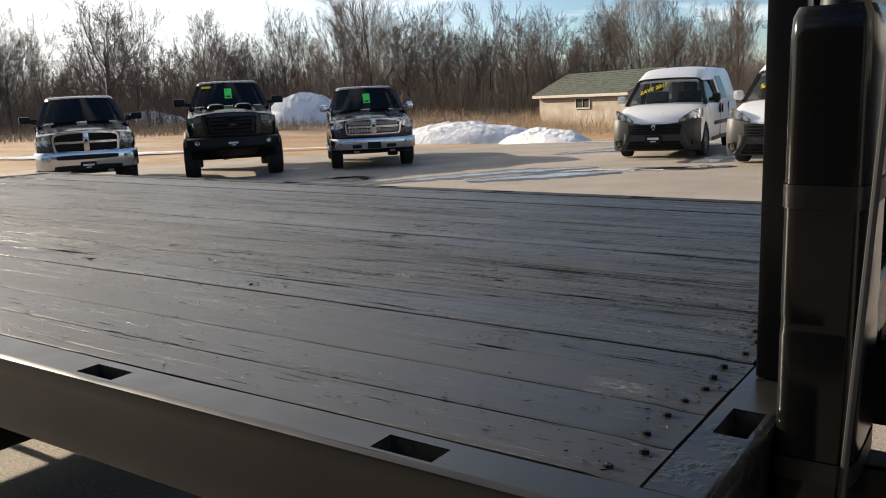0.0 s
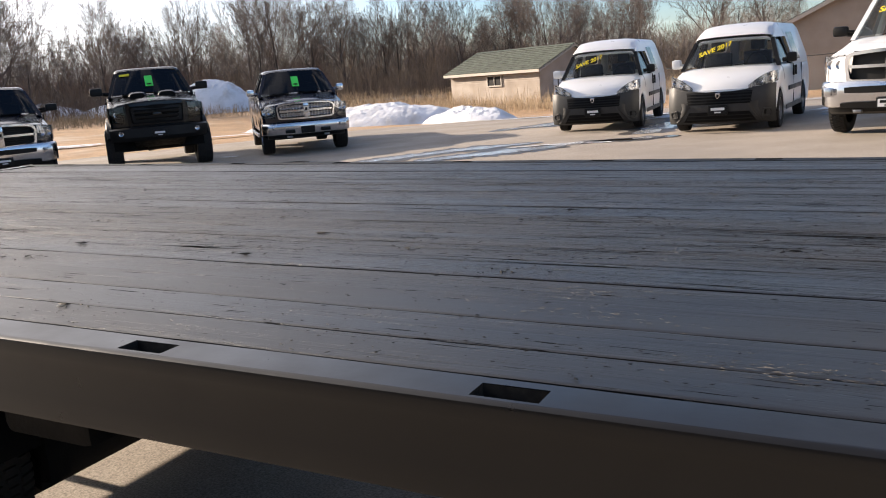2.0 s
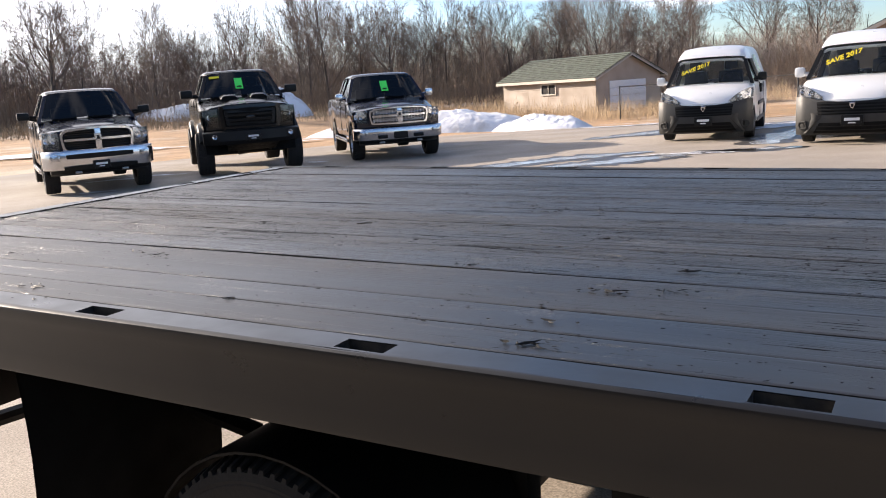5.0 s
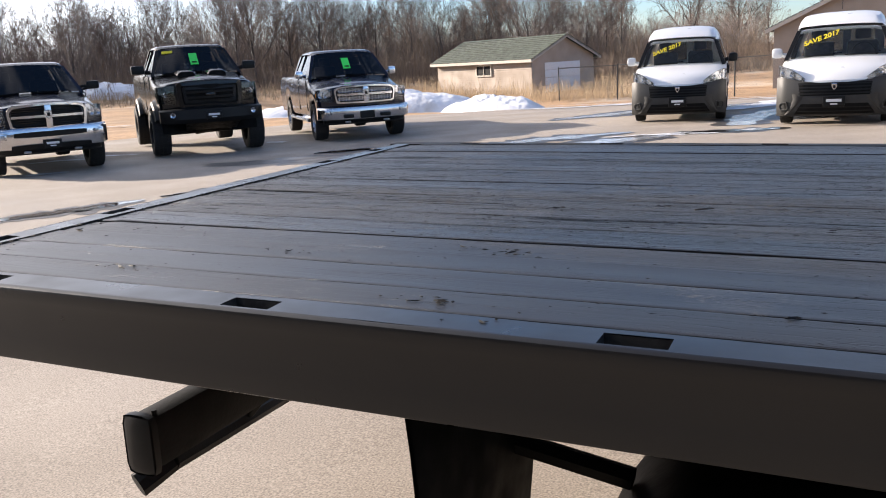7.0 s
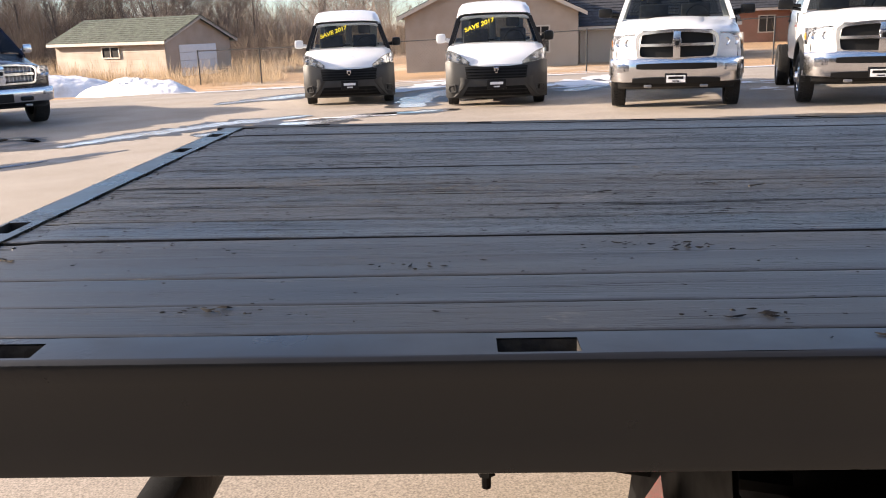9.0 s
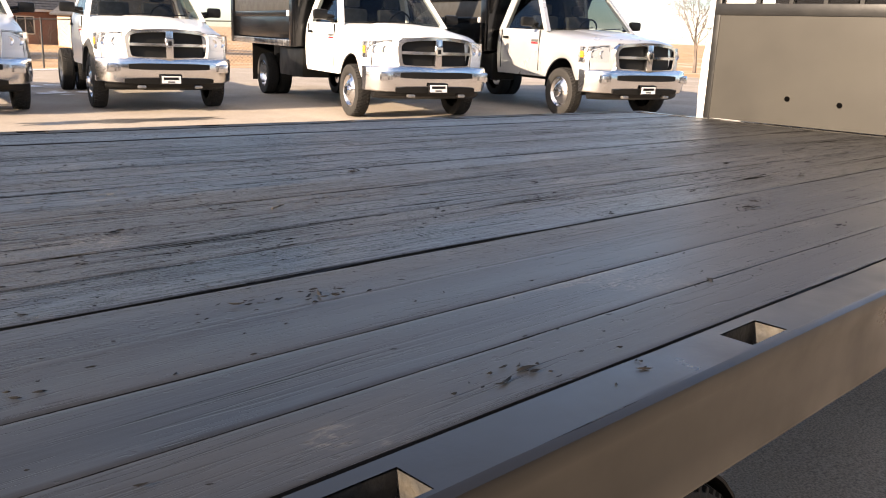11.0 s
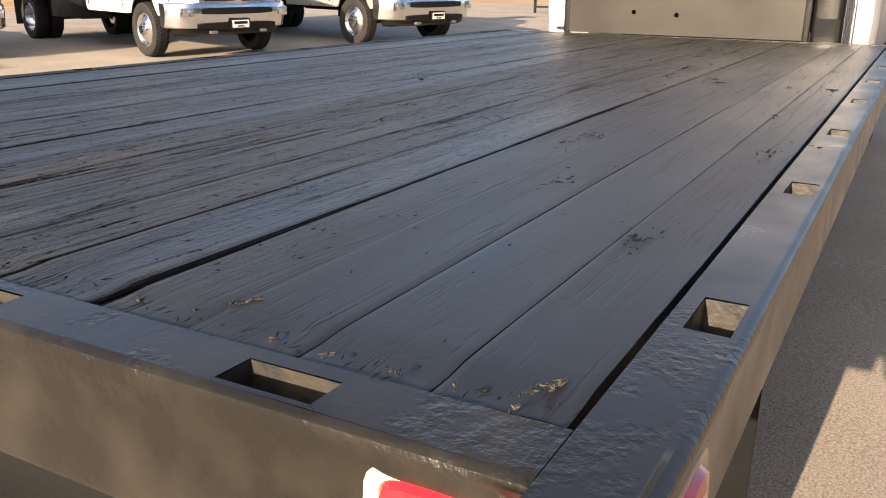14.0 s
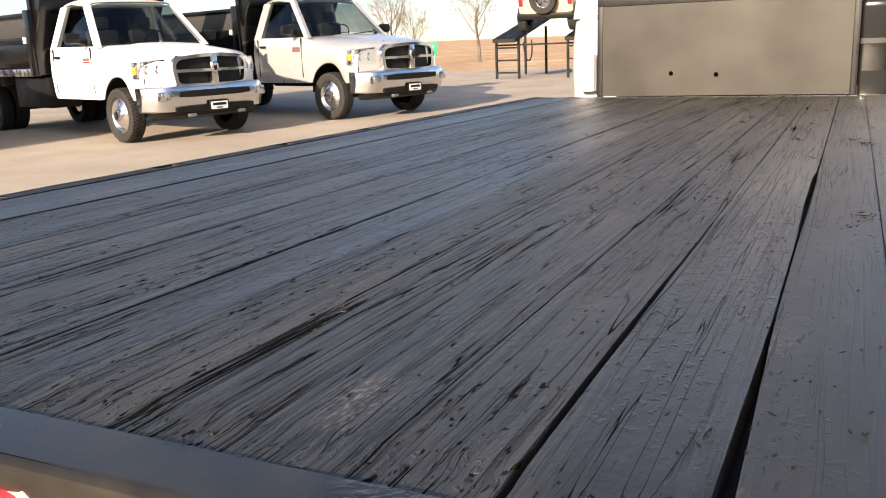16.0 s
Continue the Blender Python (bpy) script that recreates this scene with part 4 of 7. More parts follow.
def rail_piece(name, length, holes, place, width=0.095, hole_w=(0.034, 0.076), hole_half=0.046, paint="rail"):
    """A side rail along +x with its outer face at y = 0: folded top, rounded edge, face and lower lip, real pocket holes."""
    g = Geo()
    us = {0.0, length}
    for c in holes:
        us |= {c - hole_half, c + hole_half}
    k = 0.0
    while k < length:
        if not any(c - hole_half < k < c + hole_half for c in holes):
            us.add(k)
        k += 0.11
    us = sorted(us)
    vs = [0.028, hole_w[0], hole_w[1], width]
    wob = lambda u, v: 0.0012 * noise.noise((u * 3.0, v * 20, 1.0)) + 0.0006 * noise.noise((u * 23.0, v * 60, 4.0))
    for a, b in zip(us, us[1:]):
        for j in range(3):
            mid = (a + b) / 2
            if j == 1 and any(abs(mid - c) < hole_half for c in holes):
                continue
            g.add([(a, vs[j], H + wob(a, vs[j])), (b, vs[j], H + wob(b, vs[j])), (b, vs[j + 1], H + wob(b, vs[j + 1])), (a, vs[j + 1], H + wob(a, vs[j + 1]))], [(0, 1, 2, 3)])
    sec = [(0.028, H), (0.0235, H - 0.0010), (0.0195, H - 0.0040), (0.018, H - 0.009), (0.0215, H - 0.028), (0.026, H - 0.045), (0.027, H - 0.10), (0.025, H - 0.136), (0.027, H - 0.143), (0.032, H - 0.146), (0.060, H - 0.146), (0.060, H - 0.140)]
    g.grid([[(u, y, z + (wob(u, 0.01) if z == H else 0)) for y, z in sec] for u in us])
    g.grid([[(u, width, H + wob(u, width)), (u, width, H - 0.05)] for u in us])
    for u in (0.0, length):
        g.add([(u, 0.018, H - 0.009), (u, 0.028, H), (u, width, H), (u, width, H - 0.05), (u, 0.06, H - 0.14), (u, 0.026, H - 0.14), (u, 0.026, H - 0.045)], [(0, 1, 2, 3, 4, 5, 6)])
    ob = part(name, g.moved(place), M[paint], truck)
    bm = bmesh.new()
    bm.from_mesh(ob.data)
    bmesh.ops.remove_doubles(bm, verts=bm.verts, dist=0.0001)
    bmesh.ops.recalc_face_normals(bm, faces=bm.faces)
    bm.to_mesh(ob.data)
    bm.free()
    ob.data.set_sharp_from_angle(angle=radians(30))
    for c in holes:
        p = Geo()
        ring_wall(p, c - hole_half, c + hole_half, hole_w[0], hole_w[1], H - 0.125, H - 0.0015)
        ring_wall(p, c - hole_half - 0.005, c + hole_half + 0.005, hole_w[0] - 0.005, hole_w[1] + 0.005, H - 0.125, H - 0.004)
        part("stake_pocket", p.moved(place), M["pocket"], ob, "worn bare steel stake pocket", smooth=0)
        # black plate added below each pocket so the open hole stays dark
        q = Geo().box(c - hole_half - 0.006, c + hole_half + 0.006, hole_w[0] - 0.006, hole_w[1] + 0.006, H - 0.132, H - 0.122)
        part("pocket_floor", q.moved(place), M["frame"], ob, smooth=0)
    return ob


X0, X1 = -0.066, 4.945
stakes = [0.30 + 0.61 * k for k in range(8)]
rail_piece("side_rail", X1 - X0, [s - X0 for s in stakes], Matrix.Translation((X0, 0, 0)), paint="rail_near")
rail_piece("side_rail", X1 - X0, [X1 - s for s in stakes], Matrix.Translation((X1, BW, 0)) @ Matrix.Rotation(math.pi, 4, "Z"), paint="rail_dull")
rail_piece("rear_rail", BW - 0.192, [BW - 0.096 - c for c in (0.321, 0.694, 1.735, 2.11)], Matrix.Translation((X0, BW - 0.096, 0)) @ Matrix.Rotation(-math.pi / 2, 4, "Z"), paint="rail_rough")
rail_piece("front_rail", BW - 0.192, [0.325 - 0.096, 2.115 - 0.096], Matrix.Translation((X1, 0.096, 0)) @ Matrix.Rotation(math.pi / 2, 4, "Z"), paint="rail_rough")

JOINTS = [0.101, 0.215, 0.340, 0.462, 0.585, 0.728, 0.848, 0.968, 1.092, 1.228, 1.352, 1.476, 1.600, 1.724, 1.848, 1.972, 2.096, 2.218, 2.339]


def plank(y0, y1, k):
    """One plank: bowed a little, worn edges, ragged ends, real gaps to its neighbours."""
    rnd = random.Random(40 + k)
    g = Geo()
    n, cross = 150, [0.0, 0.025, 0.08, 0.2, 0.35, 0.5, 0.65, 0.8, 0.92, 0.975, 1.0]
    gap0, gap1 = (0.0005 if 0.2 < y < 0.5 else 0.0009 for y in (y0, y1))
    lift = rnd.uniform(-0.0008, 0.0012)
    rows = []
    for i in range(n + 1):
        t = i / n
        x = DX0 + 0.004 + (DX1 - DX0 - 0.008) * t
        wide0 = wide1 = 0.0
        if abs(y0 - 0.585) < 1e-3:
            wide0 = 0.0005 + 0.0045 * (1 - smoothstep(0.0, 0.11, t)) + 0.005 * smoothstep(0.18, 0.27, t) * (1 - smoothstep(0.33, 0.36, t))
        if abs(y1 - 0.585) < 1e-3:
            wide1 = 0.0005 + 0.0075 * (1 - smoothstep(0.0, 0.12, t)) + 0.0025 * smoothstep(0.18, 0.27, t) * (1 - smoothstep(0.33, 0.36, t))
        if abs(y0 - 0.728) < 1e-3:
            wide0 = 0.0050 * (1 - smoothstep(0.05, 0.24, t))
        if abs(y1 - 0.728) < 1e-3:
            wide1 = 0.0015 * (1 - smoothstep(0.05, 0.2, t))
        if abs(y0 - 0.101) < 1e-3:
            wide0 = 0.0022
        a = y0 + gap0 + wide0 + 0.0009 * noise.noise((x * 2.1, k * 3.3, 0)) + 0.0007 * noise.noise((x * 14, k * 3.3, 2))
        b = y1 - gap1 - wide1 + 0.0009 * noise.noise((x * 2.1, k * 3.3 + 9, 0)) + 0.0007 * noise.noise((x * 14, k * 3.3 + 9, 2))
        if i in (0, n):
            x += rnd.uniform(-0.002, 0.004) * (1 if i == 0 else -1)
        top = []
        for c in cross:
            edge = min(c, 1 - c)
            drop = 0.0010 * (1 - smoothstep(0.0, 0.03, edge)) ** 2
            cup = 0.0006 * (2 * c - 1) ** 2 * (1 if k % 3 else -0.4)
            z = H - 0.001 + lift + cup - drop + 0.0012 * noise.noise((x * 0.9, c * 2 + k, 7)) + 0.0007 * noise.noise((x * 6, c * 9 + k * 5, 3))
            if t < 0.012 or t > 0.988:
                z -= 0.003
            top.append((x, a + (b - a) * c, z))
        rows.append([(x, a + 0.001, H - 0.04)] + top + [(x, b - 0.001, H - 0.04)])
    g.grid(rows)
    for r in (rows[0], rows[-1]):
        g.ngon(r)
    return part("plank", g, M["deck"], truck, smooth=50)


planks = [plank(a, b, k) for k, (a, b) in enumerate(zip(JOINTS, JOINTS[1:]))]

for k, y0, y1 in ((4, 0.594, 0.632), (4, 0.640, 0.668), (5, 0.724, 0.768), (5, 0.776, 0.802)):
    part("splintered_end", Geo().box(DX0 - 0.001, DX0 + 0.010, y0, y1, H - 0.014, H - 0.0042, 0.002), M["raw_wood"], planks[k], "bare split wood at the plank end")

# screws at the plank ends and over the cross sills
r4 = random.Random(4)
for k, (a, b) in enumerate(zip(JOINTS, JOINTS[1:])):
    for x in (DX0 + 0.035, DX1 - 0.04):
        for c in (0.28, 0.74):
            cx, cy = x + r4.uniform(-0.012, 0.012), a + (b - a) * c + r4.uniform(-0.008, 0.008)
            big, up = (1.0, 0.0) if x < 1 else (1.7, 0.0042)      # those by the headboard stand proud under clots of paint
            g = Geo().tube((cx, cy, H - 0.009), (cx, cy, H - 0.0030 + up), 0.0046 * big, 0.0036 * big, 8)
            g.tube((cx, cy, H - 0.0030 + up), (cx, cy, H - 0.0024 + up), 0.0018 * big, 0.0013 * big, 5)
            part("screw", g, M["rail"], planks[k], "painted screw head", smooth=0)


def debris():
    """Splinters, bark crumbs and grit lying on the planks."""
    r = random.Random(8)
    g = Geo()

    def chip(x, y, l, w, h, ang, g=g):
        """A curled splinter: a thin strip of uneven width, pointed at its ends."""
        m = Matrix.Translation((x, y, H + 0.0008)) @ Matrix.Rotation(ang, 4, "Z")
        curl, bend = r.uniform(-0.1, 0.4) * h, r.gauss(0, 0.10) * l
        ring = []
        for i, (t, q) in enumerate(((-1.0, 0.15), (-0.35, r.uniform(0.6, 1.0)), (0.3, r.uniform(0.5, 1.0)), (1.0, 0.12))):
            z = curl * t * t
            c = bend * t * t
            ring.append([(t * l, c - w * q, z), (t * l, c + w * q * r.uniform(0.6, 1.0), z), (t * l, c, z + 0.5 * h * q)])
        g.grid([[m @ Vector(p) for p in row] for row in ring], close_v=True)

    for i in range(3800):
        x, y = r.uniform(0.06, 4.8), 0.11 + 2.2 * r.random() ** 1.1
        if y < 0.46 and x < 2.1 and i % 5:
            continue
        if noise.noise((x * 1.3, y * 3.0, 2)) < -0.05 and i % 4:
            continue
        chip(x, y, r.uniform(0.0015, 0.0065), r.uniform(0.0010, 0.0028), r.uniform(0.0008, 0.0028), r.gauss(0, 0.35))
    for i in range(34):
        x, y = r.uniform(0.1, 4.7), r.uniform(0.5, 2.2)
        chip(x, y, r.uniform(0.006, 0.014), r.uniform(0.0008, 0.002), r.uniform(0.0015, 0.003), r.gauss(0, 0.25))
    for cx, cy, n, big in ( (0.52, 0.20, 9, 1.4), (1.19, 0.49, 16, 1.7), (1.16, 0.14, 8, 1.3), (1.20, 0.15, 5, 1.8), (0.50, 0.19, 8, 1.5), (2.37, 0.48, 16, 1.9), (2.46, 0.51, 12, 1.6), (2.36, 0.15, 6, 2.8),
                           (2.34, 0.27, 3, 1.8), (2.47, 0.67, 3, 2.6), (3.08, 0.90, 4, 2.6), (3.04, 0.65, 4, 2.2), (2.98, 0.20, 4, 2.0), (1.13, 0.96, 7, 1.6), (1.38, 1.04, 6, 1.6), (2.02, 0.61, 5, 1.5), (1.08, 0.51, 8, 1.3), (1.70, 0.21, 4, 1.6), (0.75, 0.39, 10, 1.4),
                           (1.30, 0.07, 4, 1.2), (3.4, 0.78, 10, 1.5), (3.7, 0.62, 12, 1.5), (2.8, 1.1, 8, 1.6), (1.9, 1.3, 10, 1.5), (3.6, 1.3, 10, 1.6), (4.2, 0.9, 12, 1.5), (4.4, 0.5, 6, 1.4), (2.2, 0.95, 9, 1.4)):
        for i in range(n):
            chip(cx + r.gauss(0, 0.035), cy + r.gauss(0, 0.013), big * r.uniform(0.0015, 0.005), big * r.uniform(0.0008, 0.0022), big * r.uniform(0.001, 0.003), r.gauss(0, 0.4))
        chip(cx, cy, big * 0.008, big * 0.0022, big * 0.0035, r.gauss(0, 0.6))
    # torn fibres along the plank ends at the tail
    for a, b in zip(JOINTS, JOINTS[1:]):
        for i in range(9):
            chip(DX0 + r.uniform(0.002, 0.03), r.uniform(a, b), r.uniform(0.002, 0.008), r.uniform(0.0008, 0.002), r.uniform(0.001, 0.002), r.gauss(0, 0.3))
    # clots of paint and grit along the front ends
    for i in range(150):
        chip(DX1 - abs(r.gauss(0.0, 0.05)) - 0.006, r.uniform(0.11, 1.9), r.uniform(0.002, 0.006), r.uniform(0.0015, 0.0035), r.uniform(0.0015, 0.004), r.gauss(0, 0.8))
    single("deck_debris", g, M["chip"], "splinters and bark crumbs strewn over the planks", "debris", "stuff", m=BED, smooth=0)
    torn = Geo()
    for x0, y0, x1, y1, n in ((0.051, 0.153, 0.103, 0.124, 46), (0.089, 0.463, 0.122, 0.447, 26), (0.040, 0.195, 0.048, 0.198, 8), (0.042, 0.248, 0.050, 0.250, 8), (0.040, 0.313, 0.047, 0.315, 8), (0.042, 0.374, 0.047, 0.376, 8), (0.036, 0.140, 0.042, 0.142, 8)):
        for i in range(n):
            q = r.random()
            chip(x0 + (x1 - x0) * q + r.gauss(0, 0.003), y0 + (y1 - y0) * q + r.gauss(0, 0.0025), r.uniform(0.0015, 0.005), r.uniform(0.0006, 0.0016), r.uniform(0.0015, 0.004), r.gauss(0, 0.5), torn)
    single("torn_splinters", torn, M["torn"], "raised torn splinters of bare wood at the plank ends", "splinters", "stuff", m=BED, smooth=0)
    w = Geo()
    for cx, cy, lx, ly, n in ((0.48, 1.10, 0.085, 0.035, 150), (0.83, 1.01, 0.07, 0.03, 110), (1.28, 1.29, 0.10, 0.03, 70), (1.62, 1.05, 0.09, 0.03, 60), (0.69, 0.89, 0.05, 0.015, 40), (3.98, 0.39, 0.10, 0.02, 60), (4.26, 0.22, 0.07, 0.02, 90), (3.89, 0.51, 0.05, 0.015, 40), (3.85, 1.58, 0.10, 0.02, 60),
                               (2.61, 1.66, 0.12, 0.03, 60), (0.85, 1.03, 0.06, 0.02, 40), (2.66, 1.71, 0.06, 0.008, 30)):
        for i in range(n):
            x, y, q = cx + r.gauss(0, lx), cy + r.gauss(0, ly), r.gauss(0, 0.25)
            l, h = r.uniform(0.002, 0.009), r.uniform(0.0004, 0.0012)
            u, v = Vector((math.cos(q), math.sin(q), 0)) * l, Vector((-math.sin(q), math.cos(q), 0)) * h
            c = Vector((x, y, H + 0.0012))
            w.add([c - u, c - v, c + u, c + v, c + Vector((0, 0, 0.0006))], [(0, 1, 4), (1, 2, 4), (2, 3, 4), (3, 0, 4)])
    single("scrape_marks", w, M["scrape"], "pale scrapes where the black paint has worn through", "scratches", "stuff", m=BED, smooth=0)
    s = Geo()
    s.tube((1.45, 0.985, H + 0.0035), (1.49, 1.005, H + 0.0045), 0.0020, 0.0016, 6)
    single("twig_bit", s, M["raw_wood"], "short pale stick lying on the deck", "stick", m=BED)


debris()


def headboard():
    x = 4.866
    y0, y1 = 0.505, 1.965
    p = Geo()
    n = 20
    rows = [[(x + 0.0015 * noise.noise((j * .3, i * .3, 1)), y0 + 0.03 + (y1 - y0 - 0.06) * j / n, H + 0.006 + 0.534 * i / 10) for j in range(n + 1)] for i in range(11)]
    p.grid(rows)
    p.grid([[(a + 0.005, b, c) for a, b, c in r] for r in rows])
    hb = part("headboard", p, M["board"], truck, "grey-black sheet steel headboard")
    for yy in (y0, y1 - 0.035):
        part("post", Geo().box(x - 0.004, x + 0.048, yy, yy + 0.035, H + 0.002, H + 1.02, 0.004), M["rail"], hb)
    bar = Geo().box(x - 0.006, x + 0.046, y0, y1, H + 0.540, H + 0.600, 0.005)
    part("cross_bar", bar, M["rail"], hb)
    part("cross_bar", Geo().box(x - 0.006, x + 0.046, y0, y1, H + 0.97, H + 1.02, 0.005), M["rail"], hb)
    for k in range(7):
        yy = y0 + 0.2 + 0.17 * k
        part("upright", Geo().box(x + 0.008, x + 0.034, yy, yy + 0.02, H + 0.598, H + 0.972), M["rail"], hb)
    for yy in (0.86, 1.22, 1.58):
        part("rib", Geo().box(x + 0.008, x + 0.045, yy - .03, yy + .03, H + 0.004, H + 0.545, 0.004), M["rail"], hb)
    # flat black discs on the sheet, painting the dark inside two bolt holes
    for yy, zz in ((1.515, 1.237), (1.254, 1.226)):
        part("bolt_hole", Geo().tube((x - 0.006, yy, zz), (x - 0.001, yy, zz), 0.013, n=12), M["hole"], hb, "black disc painted as the dark inside a bolt hole")
    part("corner_gusset", Geo().box(4.90, 4.94, 0.50, 0.54, 0.98, H + 0.05), M["rail"], hb)


headboard()

# upright gloss black tank in the gap behind the cab, with a pale rod beside it
def upright_tank():
    cx, cy, hx, hy = 4.972, 0.428, 0.048, 0.090
    ring = [(math.copysign(abs(math.cos(2 * math.pi * i / 32)) ** 0.34, math.cos(2 * math.pi * i / 32)), math.copysign(abs(math.sin(2 * math.pi * i / 32)) ** 0.34, math.sin(2 * math.pi * i / 32))) for i in range(32)]
    g = Geo()
    rows = [[(cx + hx * k * a, cy + hy * k * b, z) for a, b in ring] for z, k in ((0.80, 0.96), (0.83, 1.0), (1.215, 1.0), (1.222, 0.985), (1.236, 0.985), (1.243, 1.0), (1.57, 1.0), (1.595, 0.97), (1.607, 0.88))]
    g.grid(rows, close_v=True)
    g.ngon(rows[-1])
    tank = part("tank", g, M["tank"], truck, "gloss black upright tank behind the cab")
    for z in (1.375, 1.035):
        part("strap", Geo().grid([[(cx + hx * 1.03 * a, cy + hy * 1.03 * b, zz) for a, b in ring] for zz in (z, z + 0.028)], close_v=True), M["rail"], tank)
    part("filler_cap", Geo().tube((cx, cy, 1.60), (cx, cy, 1.635), 0.03, 0.027, 14), M["black_plastic"], tank)
    part("rod", Geo().tube((5.002, 0.322, 0.84), (5.046, 0.322, 1.72), 0.0045, n=8), M["galv"], truck, "thin steel rod")
    part("rod_foot", Geo().box(4.965, 5.02, 0.312, 0.345, 0.82, 0.85), M["frame"], truck)


upright_tank()


def hull(line, y0, y1, t):
    """A bent flat bar that follows a line of (x, z) points."""
    g = Geo()
    g.grid([[(x, y0, z - t), (x, y1, z - t), (x, y1, z + t), (x, y0, z + t)] for x, z in line], close_v=True)
    for x, z in (line[0], line[-1]):
        g.ngon([(x, y0, z - t), (x, y1, z - t), (x, y1, z + t), (x, y0, z + t)])
    return g


def hose(points, r, name, parent, material):
    cu = bpy.data.curves.new(name, "CURVE")
    cu.dimensions, cu.bevel_depth, cu.bevel_resolution = "3D", r, 3
    sp = cu.splines.new("NURBS")
    sp.points.add(len(points) - 1)
    for q, p in zip(sp.points, points):
        q.co = (*p, 1)
    sp.use_endpoint_u, sp.order_u = True, 3
    tmp = bpy.data.objects.new(name, cu)
    me = bpy.data.meshes.new_from_object(tmp)
    bpy.data.objects.remove(tmp)
    me.materials.clear()
    me.materials.append(material)
    ob = new(name, me)
    ob.parent = parent
    return ob


part("side_box", Geo().box(2.38, 2.70, 0.42, 0.74, 0.655, 0.93, 0.03), M["frame"], truck, "black box hung under the side rail")
for yy in (0.74, 1.60):
    part("spring_hanger", Geo().box(2.00, 2.07, yy, yy + 0.08, 0.30, 0.68, 0.01), M["frame"], truck)
    part("leaf_spring", hull([(1.37, 0.47), (1.50, 0.45), (1.70, 0.42), (2.02, 0.34)], yy, yy + 0.07, 0.07), M["frame"], truck)

# chassis: frame rails, cross sills, axle, wheels, bar at the tail
for yy in (0.79, 1.57):
    g = Geo().box(0.28, 7.6, yy, yy + 0.008, 0.66, 0.88)
    g.box(0.28, 7.6, yy, yy + 0.07, 0.66, 0.668).box(0.28, 7.6, yy, yy + 0.07, 0.872, 0.88)
    part("frame_rail", g, M["frame"], truck, smooth=0)
for k in range(11):
    xx = 0.10 + 0.46 * k
    g = Geo().box(xx, xx + 0.006, 0.06, 2.38, 0.965, 1.055).box(xx, xx + 0.045, 0.06, 2.38, 0.962, 0.968)
    part("cross_sill", g, M["frame"], truck, smooth=0)
for yy in (0.76, 1.56):
    part("long_sill", Geo().box(0.08, 4.9, yy, yy + 0.09, 0.88, 0.962), M["frame"], truck)
part("deck_underside", Geo().box(0.05, 4.84, 0.10, 2.34, 1.052, 1.058), M["frame"], truck)


def wheel_geo(r, w, rim_r, treads=44):
    """Tyre along +x (outer side at +w/2)."""
    tyre = Geo()
    side = [(-0.82, rim_r), (-0.97, rim_r + 0.14 * (r - rim_r)), (-1.0, rim_r + 0.40 * (r - rim_r)), (-0.995, r - 0.046), (-0.975, r - 0.043), (-0.975, r - 0.039), (-0.985, r - 0.036)]
    tread = [(-0.92, 0), (-0.90, 1), (-0.52, 1), (-0.50, 0), (-0.42, 0), (-0.40, 2), (-0.07, 2), (-0.05, 0), (0.05, 0), (0.07, 1), (0.40, 1), (0.42, 0), (0.50, 0), (0.52, 2), (0.90, 2), (0.92, 0)]
    rows = []
    for i in range(treads * 4):
        a = 2 * math.pi * (i // 4 + (0.0, 0.06, 0.60, 0.66)[i % 4]) / treads
        raised = {1: i % 4 in (1, 2), 2: i % 4 in (3, 0)}
        ring = [(w / 2 * x, q) for x, q in side]
        ring += [(w / 2 * x, r - (0.010 if abs(x) > 0.8 else 0.0) - (0.0 if k and raised[k] else 0.010)) for x, k in tread]
        ring += [(-w / 2 * x, q) for x, q in side[::-1]]
        rows.append([(x, q * math.cos(a), q * math.sin(a)) for x, q in ring])
    tyre.grid(rows, close_u=True)
    return tyre


